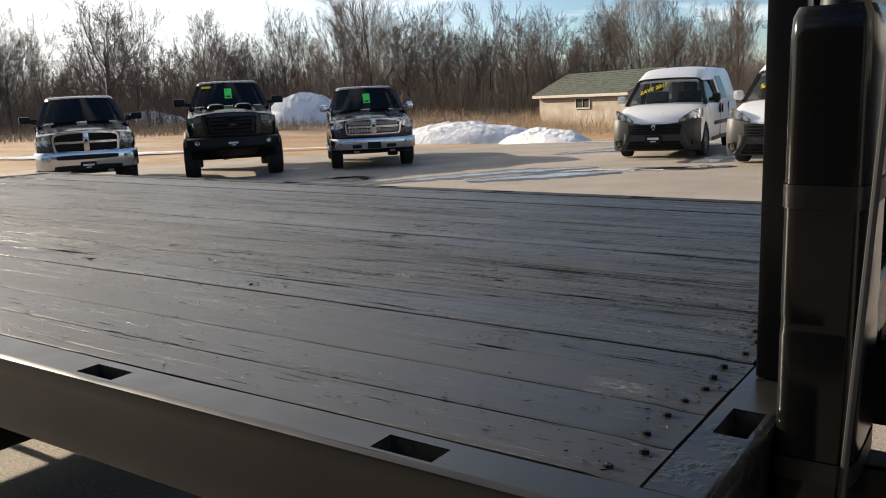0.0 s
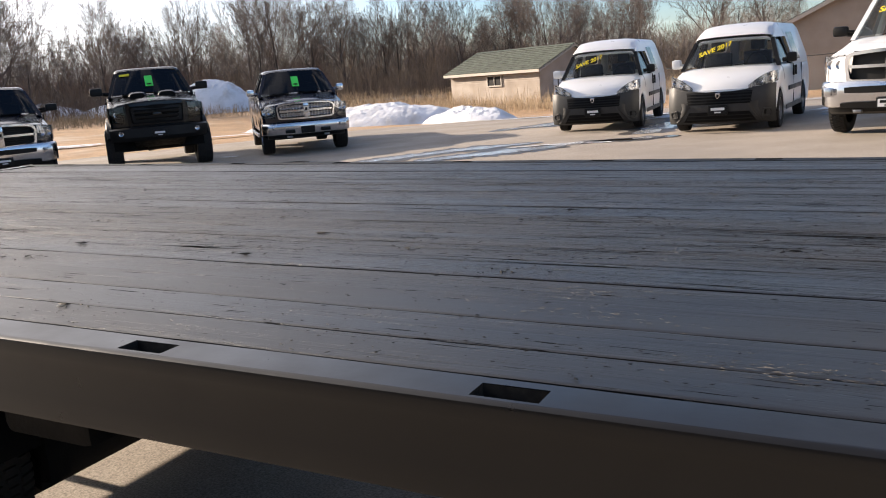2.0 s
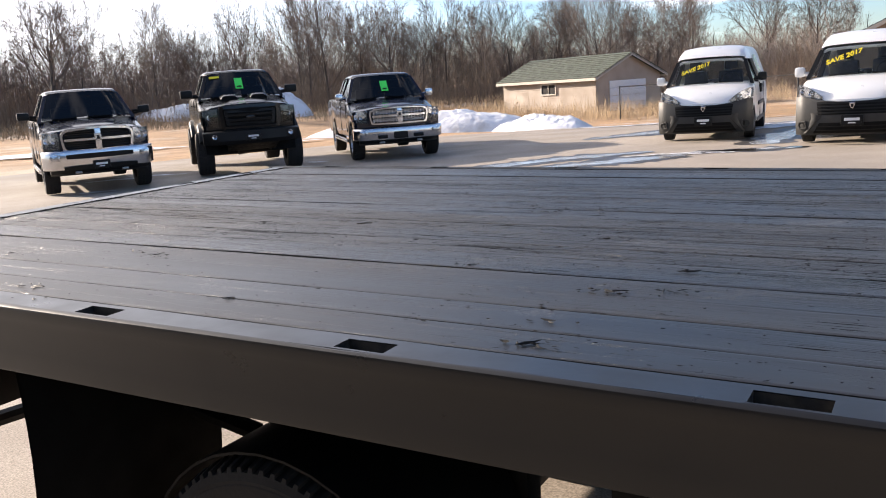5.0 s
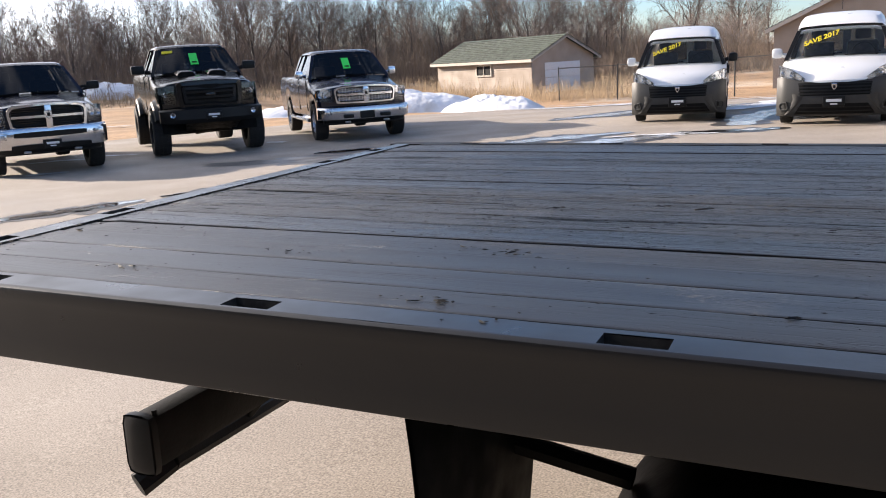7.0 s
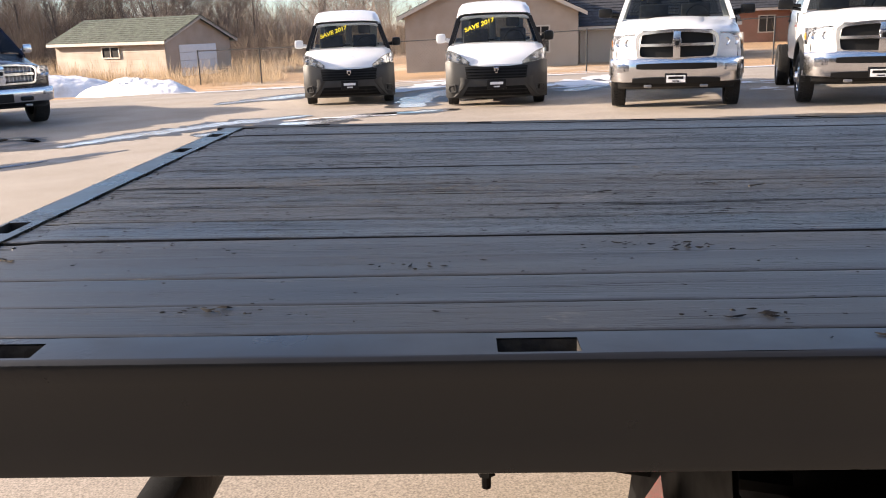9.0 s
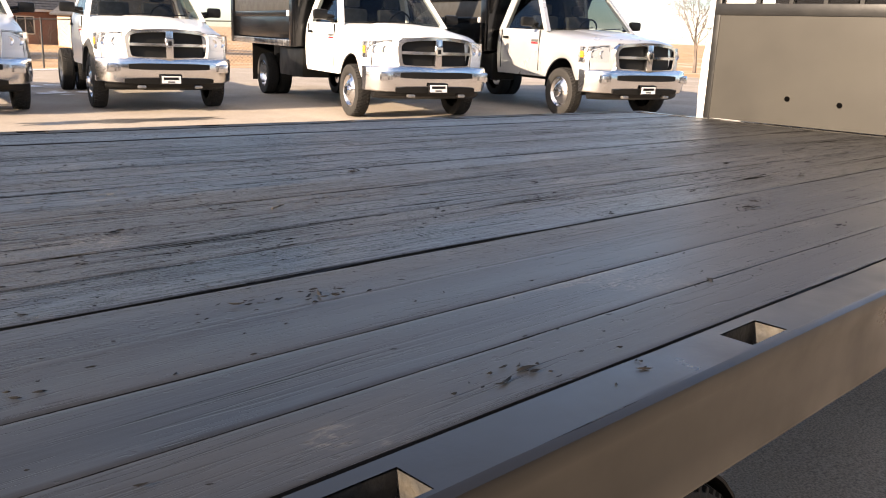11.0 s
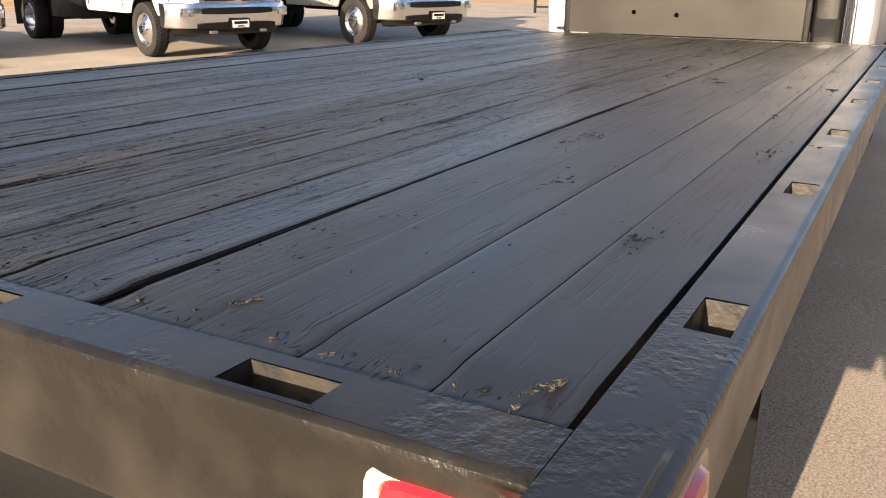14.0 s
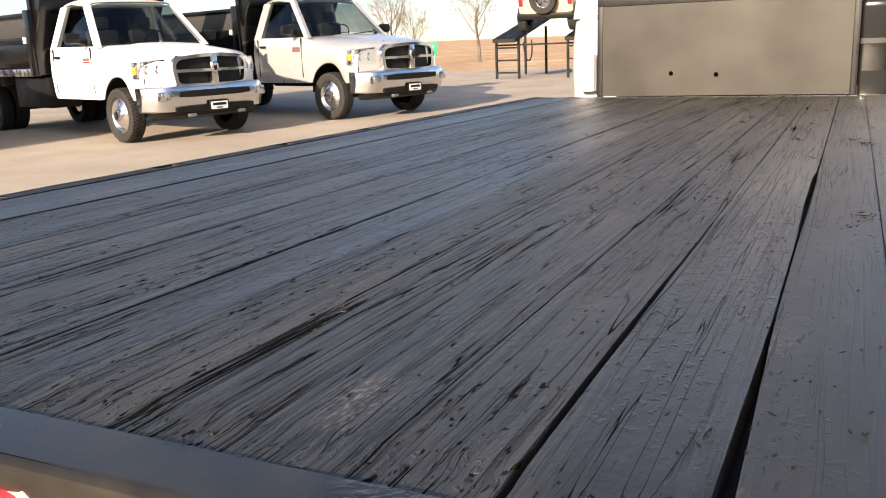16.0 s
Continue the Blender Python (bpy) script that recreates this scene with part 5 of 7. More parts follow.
def rim_geo(w, rim_r, style):
    """The visible wheel face, outer side at +x."""
    rim = Geo()
    e = w / 2
    if style == "dually_front":
        rim.lathe([(e * 0.80, rim_r), (e * 0.86, rim_r * 0.94), (e * 0.55, rim_r * 0.84), (e * 0.75, rim_r * 0.66), (e * 1.0, rim_r * 0.5), (e * 1.05, rim_r * 0.34), (e * 1.35, rim_r * 0.30), (e * 1.40, rim_r * 0.2), (e * 1.40, 0.0)], 28)
    elif style == "dually_rear":
        rim.lathe([(e * 0.80, rim_r), (e * 0.86, rim_r * 0.95), (e * 0.2, rim_r * 0.88), (-e * 0.45, rim_r * 0.70), (-e * 0.5, rim_r * 0.4), (e * 0.2, rim_r * 0.34), (e * 0.3, 0.0)], 28)
    else:
        rim.lathe([(e * 0.80, rim_r), (e * 0.86, rim_r * 0.93), (e * 0.50, rim_r * 0.90), (e * 0.45, rim_r * 0.86)], 28)
        rim.lathe([(e * 0.62, rim_r * 0.26), (e * 0.66, rim_r * 0.16), (e * 0.66, 0)], 18)
        for k in range(5):
            a = 2 * math.pi * k / 5
            for sgn in (-0.14, 0.14):
                c, s = math.cos(a + sgn), math.sin(a + sgn)
                u = Vector((0, -s, c)) * rim_r * 0.075
                p0, p1 = Vector((e * 0.60, c * rim_r * 0.18, s * rim_r * 0.18)), Vector((e * 0.52, c * rim_r * 0.90, s * rim_r * 0.90))
                rim.add([p0 - u, p0 + u, p1 + u * 1.2, p1 - u * 1.2, p0 - u - Vector((.04, 0, 0)), p0 + u - Vector((.04, 0, 0)), p1 + u * 1.2 - Vector((.04, 0, 0)), p1 - u * 1.2 - Vector((.04, 0, 0))],
                        [(0, 1, 2, 3), (0, 3, 7, 4), (1, 5, 6, 2)])
        rim.lathe([(-e * 0.2, rim_r * 0.86), (-e * 0.2, 0.0)], 20)
    return rim


wheel_meshes = {}


def add_wheel(parent, m, r, w, rim_r, style, rim_mat, name="wheel"):
    key = (r, w, rim_r, style, rim_mat)
    if key not in wheel_meshes:
        wheel_meshes[key] = (wheel_geo(r, w, rim_r, 72 if style == "dually_rear" else 44).mesh("tyre", M["tyre"], 30), rim_geo(w, rim_r, style).mesh("rim", M[rim_mat], 30))
    t, q = wheel_meshes[key]
    ob = new(name, t)
    ob.parent = parent
    ob.matrix_local = m
    ri = new("rim", q)
    ri.parent = ob
    return ob


RX = Matrix.Rotation(math.pi / 2, 4, "Z")        # wheel axis from +x to +y
AX, AZ = 1.70, 0.376
for yy, side in ((0.345, -1), (0.60, -1), (1.84, 1), (2.095, 1)):
    add_wheel(truck, Matrix.Translation((AX, yy, AZ)) @ (RX if side > 0 else RX.inverted()), 0.362, 0.225, 0.225, "dually_rear", "frame")
# unseen tank between the rails, added to block light under the bed
part("fuel_tank", Geo().box(2.25, 3.5, 0.90, 1.55, 0.42, 0.86, 0.04), M["frame"], truck)
part("differential", Geo().lathe([(-0.16, 0.02), (-0.12, 0.13), (0.0, 0.18), (0.12, 0.13), (0.16, 0.02)], 14).moved(Matrix.Translation((AX, 1.22, AZ))), M["frame"], truck)
# box round the axle, added to keep low sun off the ground under the bed
part("axle_housing", Geo().box(AX - 0.08, AX + 0.08, 0.73, 1.71, 0.13, 0.74, 0.04), M["frame"], truck)
part("axle", Geo().tube((AX, 0.33, AZ), (AX, 2.11, AZ), 0.06, n=10), M["frame"], truck)
for yy in (0.255, 1.715):
    fl, rows = Geo(), []
    for i in range(15):
        a = radians(10 + 142 * i / 14)
        rows.append([(AX + q * math.cos(a), yy + dy, AZ + q * math.sin(a)) for q, dy in ((0.376, 0.0), (0.376, 0.47), (0.382, 0.47), (0.382, 0.0), (0.376, 0.0))])
    fl.grid(rows)
    part("fender", fl, M["frame"], truck)
for yy in (0.10, 1.77):
    g = Geo()
    g.grid([[(1.15 + 0.012 * math.sin(k * 0.6), yy + 0.57 * j / 6, 0.93 - 0.72 * k / 10) for j in range(7)] for k in range(11)])
    g.grid([[(1.158 + 0.012 * math.sin(k * 0.6), yy + 0.57 * j / 6, 0.93 - 0.72 * k / 10) for j in range(7)] for k in range(11)])
    flap = part("mud_flap", g, M["rubber"], truck, "black rubber mud flap")
    cy, cz = yy + 0.27, 0.60
    part("flap_mark", Geo().add([(1.134, cy - 0.16, cz), (1.134, cy, cz + 0.16), (1.134, cy + 0.16, cz), (1.134, cy, cz - 0.16)], [(0, 1, 2, 3)]), M["red"], flap, "red diamond mark", smooth=0)
    part("flap_mark", Geo().add([(1.130, cy - 0.07, cz), (1.130, cy, cz + 0.07), (1.130, cy + 0.07, cz), (1.130, cy, cz - 0.07)], [(0, 1, 2, 3)]), M["plate"], flap, smooth=0)
bar = part("tail_bar", Geo().box(0.262, 0.335, 0.385, 2.055, 0.548, 0.682, 0.02), M["frame"], truck, "black square tail bar")
part("end_cap", Geo().box(0.254, 0.343, 0.362, 0.395, 0.538, 0.690, 0.026), M["black_plastic"], bar)
part("screw", Geo().tube((0.320, 0.405, 0.680), (0.320, 0.405, 0.692), 0.007, n=8), M["frame"], bar)
for yy in (0.62, 0.95, 1.49, 1.80):
    part("bracket", Geo().box(0.275, 0.325, yy, yy + 0.05, 0.56, 0.97), M["frame"], bar)
part("brace", Geo().tube((0.3, 0.85, 0.60), (0.82, 0.85, 0.90), 0.03, n=6), M["frame"], bar)
# a second, lower bar with a bent toe, hung under the tail bar
low = Geo().tube((0.205, 0.555, 0.468), (0.100, 1.30, 0.385), 0.027, n=8).tube((0.205, 0.562, 0.468), (0.165, 0.475, 0.435), 0.027, 0.034, n=8)
low.tube((0.105, 1.25, 0.39), (0.29, 1.25, 0.60), 0.024, n=8).tube((0.15, 0.93, 0.43), (0.29, 0.96, 0.60), 0.02, n=8)
part("lower_bar", low, M["frame"], bar, "bent black steel bar under the tail")
part("brace", Geo().tube((1.10, 0.556, 0.688), (1.41, 0.552, 0.640), 0.024, n=6), M["frame"], truck)
b = Geo().box(0.848, 0.900, 0.738, 0.790, 0.566, 0.67, 0.006).tube((0.874, 0.764, 0.545), (0.874, 0.764, 0.57), 0.019, n=6).tube((0.874, 0.764, 0.515), (0.874, 0.764, 0.55), 0.010, n=8)
part("hanger_bolt", b, M["frame"], truck)


def marker(m):
    """A red marker lamp in a pale oval frame."""
    f = Geo()
    rim, inner = [], []
    for i in range(28):
        a = 2 * math.pi * i / 28
        cx, cz = math.copysign(abs(math.cos(a)) ** 0.55, math.cos(a)), math.copysign(abs(math.sin(a)) ** 0.55, math.sin(a))
        rim.append((cx * 0.057, 0.0, cz * 0.036))
        inner.append((cx * 0.044, -0.006, cz * 0.024))
    f.grid([rim, [(x * 0.97, -0.007, z * 0.95) for x, y, z in rim], inner], close_v=True)
    lamp = part("marker_lamp", f.moved(m), M["beige"], truck, "red marker lamp in a pale frame")
    l = Geo().grid([inner, [(x * 0.9, -0.012, z * 0.85) for x, y, z in inner], [(x * 0.5, -0.015, z * 0.5) for x, y, z in inner]], close_v=True)
    l.ngon([(x * 0.5, -0.015, z * 0.5) for x, y, z in inner])
    part("lens", l.moved(m), M["red"], lamp, "red ribbed lens")


marker(Matrix.Translation((0.082, 0.029, 1.030)))
for yy in (0.166, 1.15, 1.30, 2.26):
    marker(Matrix.Translation((X0 + 0.028, yy, 1.047)) @ Matrix.Rotation(-math.pi / 2, 4, "Z"))


# ---------------------------------------------------------------- parked vehicles
# vehicle frame: the nose at y = 0 looks to -y, the body runs back along +y, x to the side, z up from the ground
def body_loft(stations, arches, bow=0.26):
    """Lower body. stations: (y, half width, shoulder height, centre top height, floor height); arches: (y, radius, hub height)."""
    g = Geo()
    ys = []
    for (a, b) in zip(stations, stations[1:]):
        n = max(1, int((b[0] - a[0]) / 0.07))
        for i in range(n):
            t = i / n
            ys.append(tuple(p + (q - p) * t for p, q in zip(a, b)))
    ys.append(stations[-1])
    rows = []
    for y, w, sh, top, floor in ys:
        b = floor
        for ay, ar, ah in arches:
            if abs(y - ay) < ar:
                b = max(b, ah + math.sqrt(ar * ar - (y - ay) ** 2))
        b = min(b, sh - 0.10)
        half = [(0.0, b), (w * 0.80, b), (w * 0.965, b), (w * 0.985, b + (sh - b) * 0.12), (w, b + (sh - b) * 0.45), (w * 0.995, b + (sh - b) * 0.72), (w * 0.975, sh - (sh - b) * 0.08), (w * 0.94, sh), (w * 0.80, sh + (top - sh) * 0.55), (w * 0.45, sh + (top - sh) * 0.92), (0.0, top)]
        back = lambda x: y + bow * (x / w) ** 2 * max(0.0, 1 - y / 0.9)
        rows.append([(x, back(x), z) for x, z in half] + [(-x, back(x), z) for x, z in half[-2:0:-1]])
    g.grid(rows, close_v=True)
    g.ngon(rows[-1])
    # the nose: upright strips between the lower and the upper edge
    y, w, sh, top, b = ys[0]
    cols = []
    for i in range(-10, 11):
        k = i / 10
        a = abs(k)
        hi = top + (sh - top) * (0.08 * a / 0.45 if a < 0.45 else 0.08 + 0.37 * (a - 0.45) / 0.35 if a < 0.80 else min(1.0, 0.45 + 0.55 * (a - 0.80) / 0.14))
        if a > 0.97:
            hi -= (sh - b) * 0.10
        cols.append([(k * w * 0.985, y + bow * (k * 0.985) ** 2 - 0.012 * math.sin(math.pi * j / 5), b + (hi - b) * j / 5) for j in range(6)])
    g.grid(cols)
    return g


def plan_path(hw, x0, y0, bow, n=6, tail=((0.975, 0.055), (0.992, 0.17))):
    """The nose and the front of the fender seen from above, from x0 outwards: points and outward normals."""
    w = hw * 0.93
    pts = [Vector((x0 + (w * 0.985 - x0) * i / n, y0 + bow * ((x0 + (w * 0.985 - x0) * i / n) / w) ** 2, 0)) for i in range(n + 1)]
    ye = y0 + bow
    pts += [Vector((hw * fx, ye + dy, 0)) for fx, dy in tail]
    nrm = []
    for i in range(len(pts)):
        d = pts[min(i + 1, len(pts) - 1)] - pts[max(i - 1, 0)]
        nrm.append(Vector((d.y, -d.x, 0)).normalized())
    return pts, nrm


def nose_lamp(parent, hw, x0, lo, hi, y0=0.03, bow=0.26, amber=0.72, material="lens", bowls=(0.25, 0.52), bowl_r=0.062, label="clear headlamp with amber corner", cover="cover", rim=0.0028, tail=((0.975, 0.055), (0.992, 0.17))):
    """Headlamps that wrap round both corners of the nose. lo, hi: heights along the lamp as functions of 0..1."""
    pts, nrm = plan_path(hw, x0, y0, bow, tail=tail)
    run = [0.0]
    for a, b in zip(pts, pts[1:]):
        run.append(run[-1] + (b - a).length)
    us = [r / run[-1] for r in run]

    def at(u, v, off):
        k = max(i for i in range(len(us) - 1) if us[i] <= u + 1e-9)
        t = (u - us[k]) / (us[k + 1] - us[k])
        p, q = pts[k].lerp(pts[k + 1], t), nrm[k].lerp(nrm[k + 1], t)
        p = p + q * off
        return Vector((p.x, p.y, lo(u) + (hi(u) - lo(u)) * v))

    for s in (-1, 1):
        flip = lambda p: Vector((s * p.x, p.y, p.z))
        grid_at = lambda u0, u1, off, dome=0.0, m=0.0: [[flip(at(u0 + (u1 - u0) * i / 10, m + (1 - 2 * m) * j / 5, off + dome * math.sin(math.pi * j / 5))) for i in range(11)] for j in range(6)]
        hl = part("headlamp", Geo().grid(grid_at(0.02, 0.98, 0.006, 0.0, 0.03)), M[material], parent, label)
        edge = Geo()
        ring = [flip(at(u, 0.0, 0.012)) for u in [i / 12 for i in range(13)]] + [flip(at(u, 1.0, 0.012)) for u in [1 - i / 12 for i in range(13)]]
        strip(edge, ring + ring[:1], rim)
        part("bezel", edge, M["black_plastic"], hl)
        if amber < 1:
            part("turn_lamp", Geo().grid(grid_at(amber, 0.95, 0.010, 0.005, 0.30)), M["amber"], hl, "amber turn lamp")
        for u in bowls:
            q = flip(at(u, 0.52, 0.008))
            part("reflector_bowl", Geo().lathe([(0.012, 0.0), (0.0, bowl_r * 0.6), (-0.010, bowl_r), (-0.002, bowl_r * 1.12)], 16, "y").moved(Matrix.Translation(q)), M["chrome"], hl)
        part("lens_cover", Geo().grid(grid_at(0.0, 1.0, 0.016, 0.012)), M[cover], hl)


def arch_liner(parent, ay, ar, ah, hw, inner=0.42):
    """Dark wheel-house inside the wheel arch."""
    for s in (-1, 1):
        arc = [(ay + (ar - 0.014) * math.cos(a), ah + (ar - 0.014) * math.sin(a)) for a in [math.pi * (i / 14) for i in range(15)]]
        g = Geo().grid([[(s * inner, y, z), (s * hw * 0.955, y, z)] for y, z in arc])
        g.ngon([(s * inner, y, z) for y, z in arc])
        part("wheel_house", g, M["rubber"], parent)


def curved_bar(g, half, bow, section, y=0.0, n=18, wrap=0.0, taper=1.0):
    """A bar across the nose: bowed back towards its ends. section: (dy, z) points, closed."""
    rows = []
    for i in range(n + 1):
        t = -1 + 2 * i / n
        back = bow * t * t + wrap * max(0.0, abs(t) - 0.78) ** 2 / 0.0484
        zc = sum(z for _, z in section) / len(section)
        k = 1 - (1 - taper) * abs(t) ** 4
        rows.append([(half * t, y + back + dy, zc + (z - zc) * k) for dy, z in section])
    g.grid(rows, close_v=True)
    g.ngon(rows[0]), g.ngon(rows[-1])
    return g


def strip(g, pts, r):
    for a, b in zip(pts, pts[1:]):
        g.tube(a, b, r, n=6)
    return g


def pillar(g, a, b, wx, wy):
    a, b = Vector(a), Vector(b)
    g.add([(p.x + sx * wx, p.y + sy * wy, p.z) for p in (a, b) for sx, sy in ((-1, -1), (1, -1), (1, 1), (-1, 1))],
          [(0, 1, 2, 3), (4, 5, 6, 7), (0, 1, 5, 4), (1, 2, 6, 5), (2, 3, 7, 6), (3, 0, 4, 7)])


def patch(p00, p10, p01, p11, bow=0.0, n=8, k=6):
    """A slightly bowed pane over four corners (bottom left, bottom right, top left, top right)."""
    a, b, c, d = (Vector(p) for p in (p00, p10, p01, p11))
    nrm = (b - a).cross(c - a).normalized()
    rows = []
    for i in range(k + 1):
        v = i / k
        l, r = a.lerp(c, v), b.lerp(d, v)
        rows.append([l.lerp(r, j / n) + nrm * bow * (1 - (2 * j / n - 1) ** 2) for j in range(n + 1)])
    return Geo().grid(rows)


def cabin(parent, paint, y_ws, y_roof, y_back, hw, hw_top, belt, roof, belt_back=None, doors=(0.9,), glass="glass", rear_glass=True, mirror="tow", mirror_mat="black_plastic", pillar_mat=None):
    """Roof, pillars, panes, seats and dashboard over the belt line; y_ws the windscreen's foot, y_roof its top."""
    bb = belt_back or belt
    yb = y_back
    yrt = y_back - 0.16
    g, posts = Geo(), []
    rows = []
    for y, k, dz in ((y_roof - 0.02, 0.93, -0.045), (y_roof + 0.04, 0.97, -0.005), (y_roof + 0.3, 1.0, 0.02), ((y_roof + yrt) / 2, 1.0, 0.03), (yrt - 0.2, 1.0, 0.02), (yrt, 0.98, -0.005), (yrt + 0.05, 0.95, -0.045)):
        w = hw_top * k
        rows.append([(-w, y, roof + dz - 0.07), (-w * 0.97, y, roof + dz - 0.035), (-w * 0.88, y, roof + dz - 0.008), (-w * 0.5, y, roof + dz + 0.006), (0, y, roof + dz + 0.010), (w * 0.5, y, roof + dz + 0.006), (w * 0.88, y, roof + dz - 0.008), (w * 0.97, y, roof + dz - 0.035), (w, y, roof + dz - 0.07)])
    g.grid(rows)
    g.grid([[(x, y, z - 0.05) for x, y, z in r[1:-1]] for r in rows])
    for s in (-1, 1):
        pillar(pl := Geo(), (s * hw * 0.965, y_ws + 0.02, belt - 0.04), (s * hw_top * 0.955, y_roof + 0.02, roof - 0.07), 0.035, 0.055)
        posts.append(pl)
        pillar(pl := Geo(), (s * hw * 0.965, yb - 0.08, bb - 0.04), (s * hw_top * 0.955, yrt - 0.05, roof - 0.07), 0.035, 0.10)
        posts.append(pl)
        for d in doors:
            yy = y_roof + 0.05 + (yrt - y_roof) * d if d < 1 else None
            if yy:
                pillar(pl := Geo(), (s * hw * 0.985, yy, belt - 0.04), (s * hw_top * 0.975, yy, roof - 0.07), 0.025, 0.05)
                posts.append(pl)
    g.grid([[rows[0][i], tuple(Vector(rows[0][i]) - Vector((0, 0, 0.05 if 0 < i < 8 else 0.0)))] for i in range(9)])
    cab = welded(part("cabin", g, paint, parent))
    for pl in posts:
        part("pillar", pl, pillar_mat or paint, cab)
    ws = patch((-hw * 0.90, y_ws, belt + 0.005), (hw * 0.90, y_ws, belt + 0.005), (-hw_top * 0.89, y_roof, roof - 0.06), (hw_top * 0.89, y_roof, roof - 0.06), 0.05)
    part("windscreen", ws, M[glass], cab, "dark glossy windscreen")
    for s in (-1, 1):
        a = [(s * hw * 0.975, y_ws + 0.14, belt), (s * hw * 0.985, yb - 0.14, bb), (s * hw_top * 0.965, y_roof + 0.12, roof - 0.08), (s * hw_top * 0.975, yrt - 0.12, roof - 0.08)]
        part("side_window", patch(*a, bow=0.0), M[glass], cab)
    if rear_glass:
        part("rear_window", patch((-hw * 0.85, yb - 0.03, bb + 0.02), (hw * 0.85, yb - 0.03, bb + 0.02), (-hw_top * 0.85, yrt, roof - 0.08), (hw_top * 0.85, yrt, roof - 0.08)), M[glass], cab)
    part("dashboard", Geo().box(-hw * 0.9, hw * 0.9, y_ws + 0.12, y_ws + 0.55, belt - 0.22, belt - 0.02, 0.05), M["black_plastic"], cab)
    part("cabin_floor", Geo().box(-hw * 0.93, hw * 0.93, y_ws + 0.1, yb - 0.05, belt - 0.55, belt - 0.5), M["black_plastic"], cab)
    for x in (-0.36, 0.36):
        sy = y_roof + 0.28
        s = Geo().box(x - 0.25, x + 0.25, sy, sy + 0.16, belt - 0.5, belt + 0.24, 0.05).box(x - 0.13, x + 0.13, sy + 0.04, sy + 0.13, belt + 0.26, belt + 0.44, 0.04).box(x - 0.25, x + 0.25, sy - 0.42, sy + 0.05, belt - 0.5, belt - 0.34, 0.05)
        part("front_seat", s, M["seat"], cab)
    st = Geo()
    c = Vector((0.38, y_ws + 0.62, belt + 0.02))
    ringpts = [c + Vector((0.19 * math.cos(a), -0.06 * math.sin(a), 0.18 * math.sin(a))) for a in [2 * math.pi * i / 18 for i in range(19)]]
    strip(st, ringpts, 0.014)
    part("steering_wheel", st, M["black_plastic"], cab)
    for s in (-1, 1):
        x0 = s * hw * 0.985
        m = Geo()
        if mirror == "tow":
            m.box(min(x0 + s * 0.12, x0 + s * 0.36), max(x0 + s * 0.12, x0 + s * 0.36), y_ws + 0.22, y_ws + 0.32, belt + 0.03, belt + 0.19, 0.045)
            m.tube((x0, y_ws + 0.30, belt + 0.08), (x0 + s * 0.2, y_ws + 0.28, belt + 0.10), 0.03, n=6)
            m.tube((x0, y_ws + 0.30, belt + 0.02), (x0 + s * 0.2, y_ws + 0.28, belt + 0.06), 0.025, n=6)
        elif mirror == "wide":
            m.box(min(x0 + s * 0.13, x0 + s * 0.45), max(x0 + s * 0.13, x0 + s * 0.45), y_ws + 0.22, y_ws + 0.34, belt + 0.0, belt + 0.16, 0.05)
            m.tube((x0, y_ws + 0.30, belt + 0.05), (x0 + s * 0.2, y_ws + 0.28, belt + 0.07), 0.035, n=6)
        elif mirror == "box":
            m.box(min(x0 + s * 0.10, x0 + s * 0.37), max(x0 + s * 0.10, x0 + s * 0.37), y_ws + 0.20, y_ws + 0.33, belt + 0.03, belt + 0.21, 0.035)
            m.tube((x0 - s * 0.02, y_ws + 0.30, belt + 0.05), (x0 + s * 0.2, y_ws + 0.27, belt + 0.09), 0.045, n=6)
        else:
            m.box(min(x0 + s * 0.07, x0 + s * 0.25), max(x0 + s * 0.07, x0 + s * 0.25), y_ws + 0.22, y_ws + 0.34, belt + 0.0, belt + 0.17, 0.05)
            m.tube((x0, y_ws + 0.32, belt + 0.04), (x0 + s * 0.12, y_ws + 0.3, belt + 0.06), 0.04, n=6)
        part("mirror", m, M[mirror_mat] if not isinstance(mirror_mat, tuple) else M[mirror_mat[0 if s < 0 else 1]], cab)
    wip = Geo()
    for x in (-0.5, 0.1):
        wip.tube((x, y_ws - 0.035, belt + 0.015), (x + 0.55, y_ws + 0.03, belt + 0.05), 0.009, n=5)
    part("wipers", wip, M["black_plastic"], cab)
    return cab


def plate_on(parent, y, z, w=0.31, h=0.15, frame_mat="black_plastic", face="black_plastic", bars=True):
    p = part("plate", Geo().box(-w / 2, w / 2, y, y + 0.015, z - h / 2, z + h / 2, 0.006), M[frame_mat], parent)
    part("plate_face", Geo().box(-w * 0.43, w * 0.43, y - 0.004, y, z - h * 0.36, z + h * 0.36), M[face], p)
    if bars:
        bm = "plate" if face != "plate" else "black_plastic"
        part("bar", Geo().box(-w * 0.34, w * 0.34, y - 0.008, y - 0.005, z - h * 0.02, z + h * 0.24), M[bm], p)
        part("bar", Geo().box(-w * 0.16, w * 0.16, y - 0.008, y - 0.005, z - h * 0.28, z - h * 0.16), M[bm], p)


def ring_frame(g, outer, inner, y0, y1):
    """A flat frame between two outlines of equally many points (x, z), from y0 (front) to y1."""
    n = len(outer)
    yy = lambda x: 0.26 * x * x
    g.grid([[(x, y1 + yy(x), z) for x, z in outer], [(x, y0 + yy(x), z) for x, z in outer], [(x, y0 + yy(x), z) for x, z in inner], [(x, y1 + yy(x), z) for x, z in inner]], close_v=True)


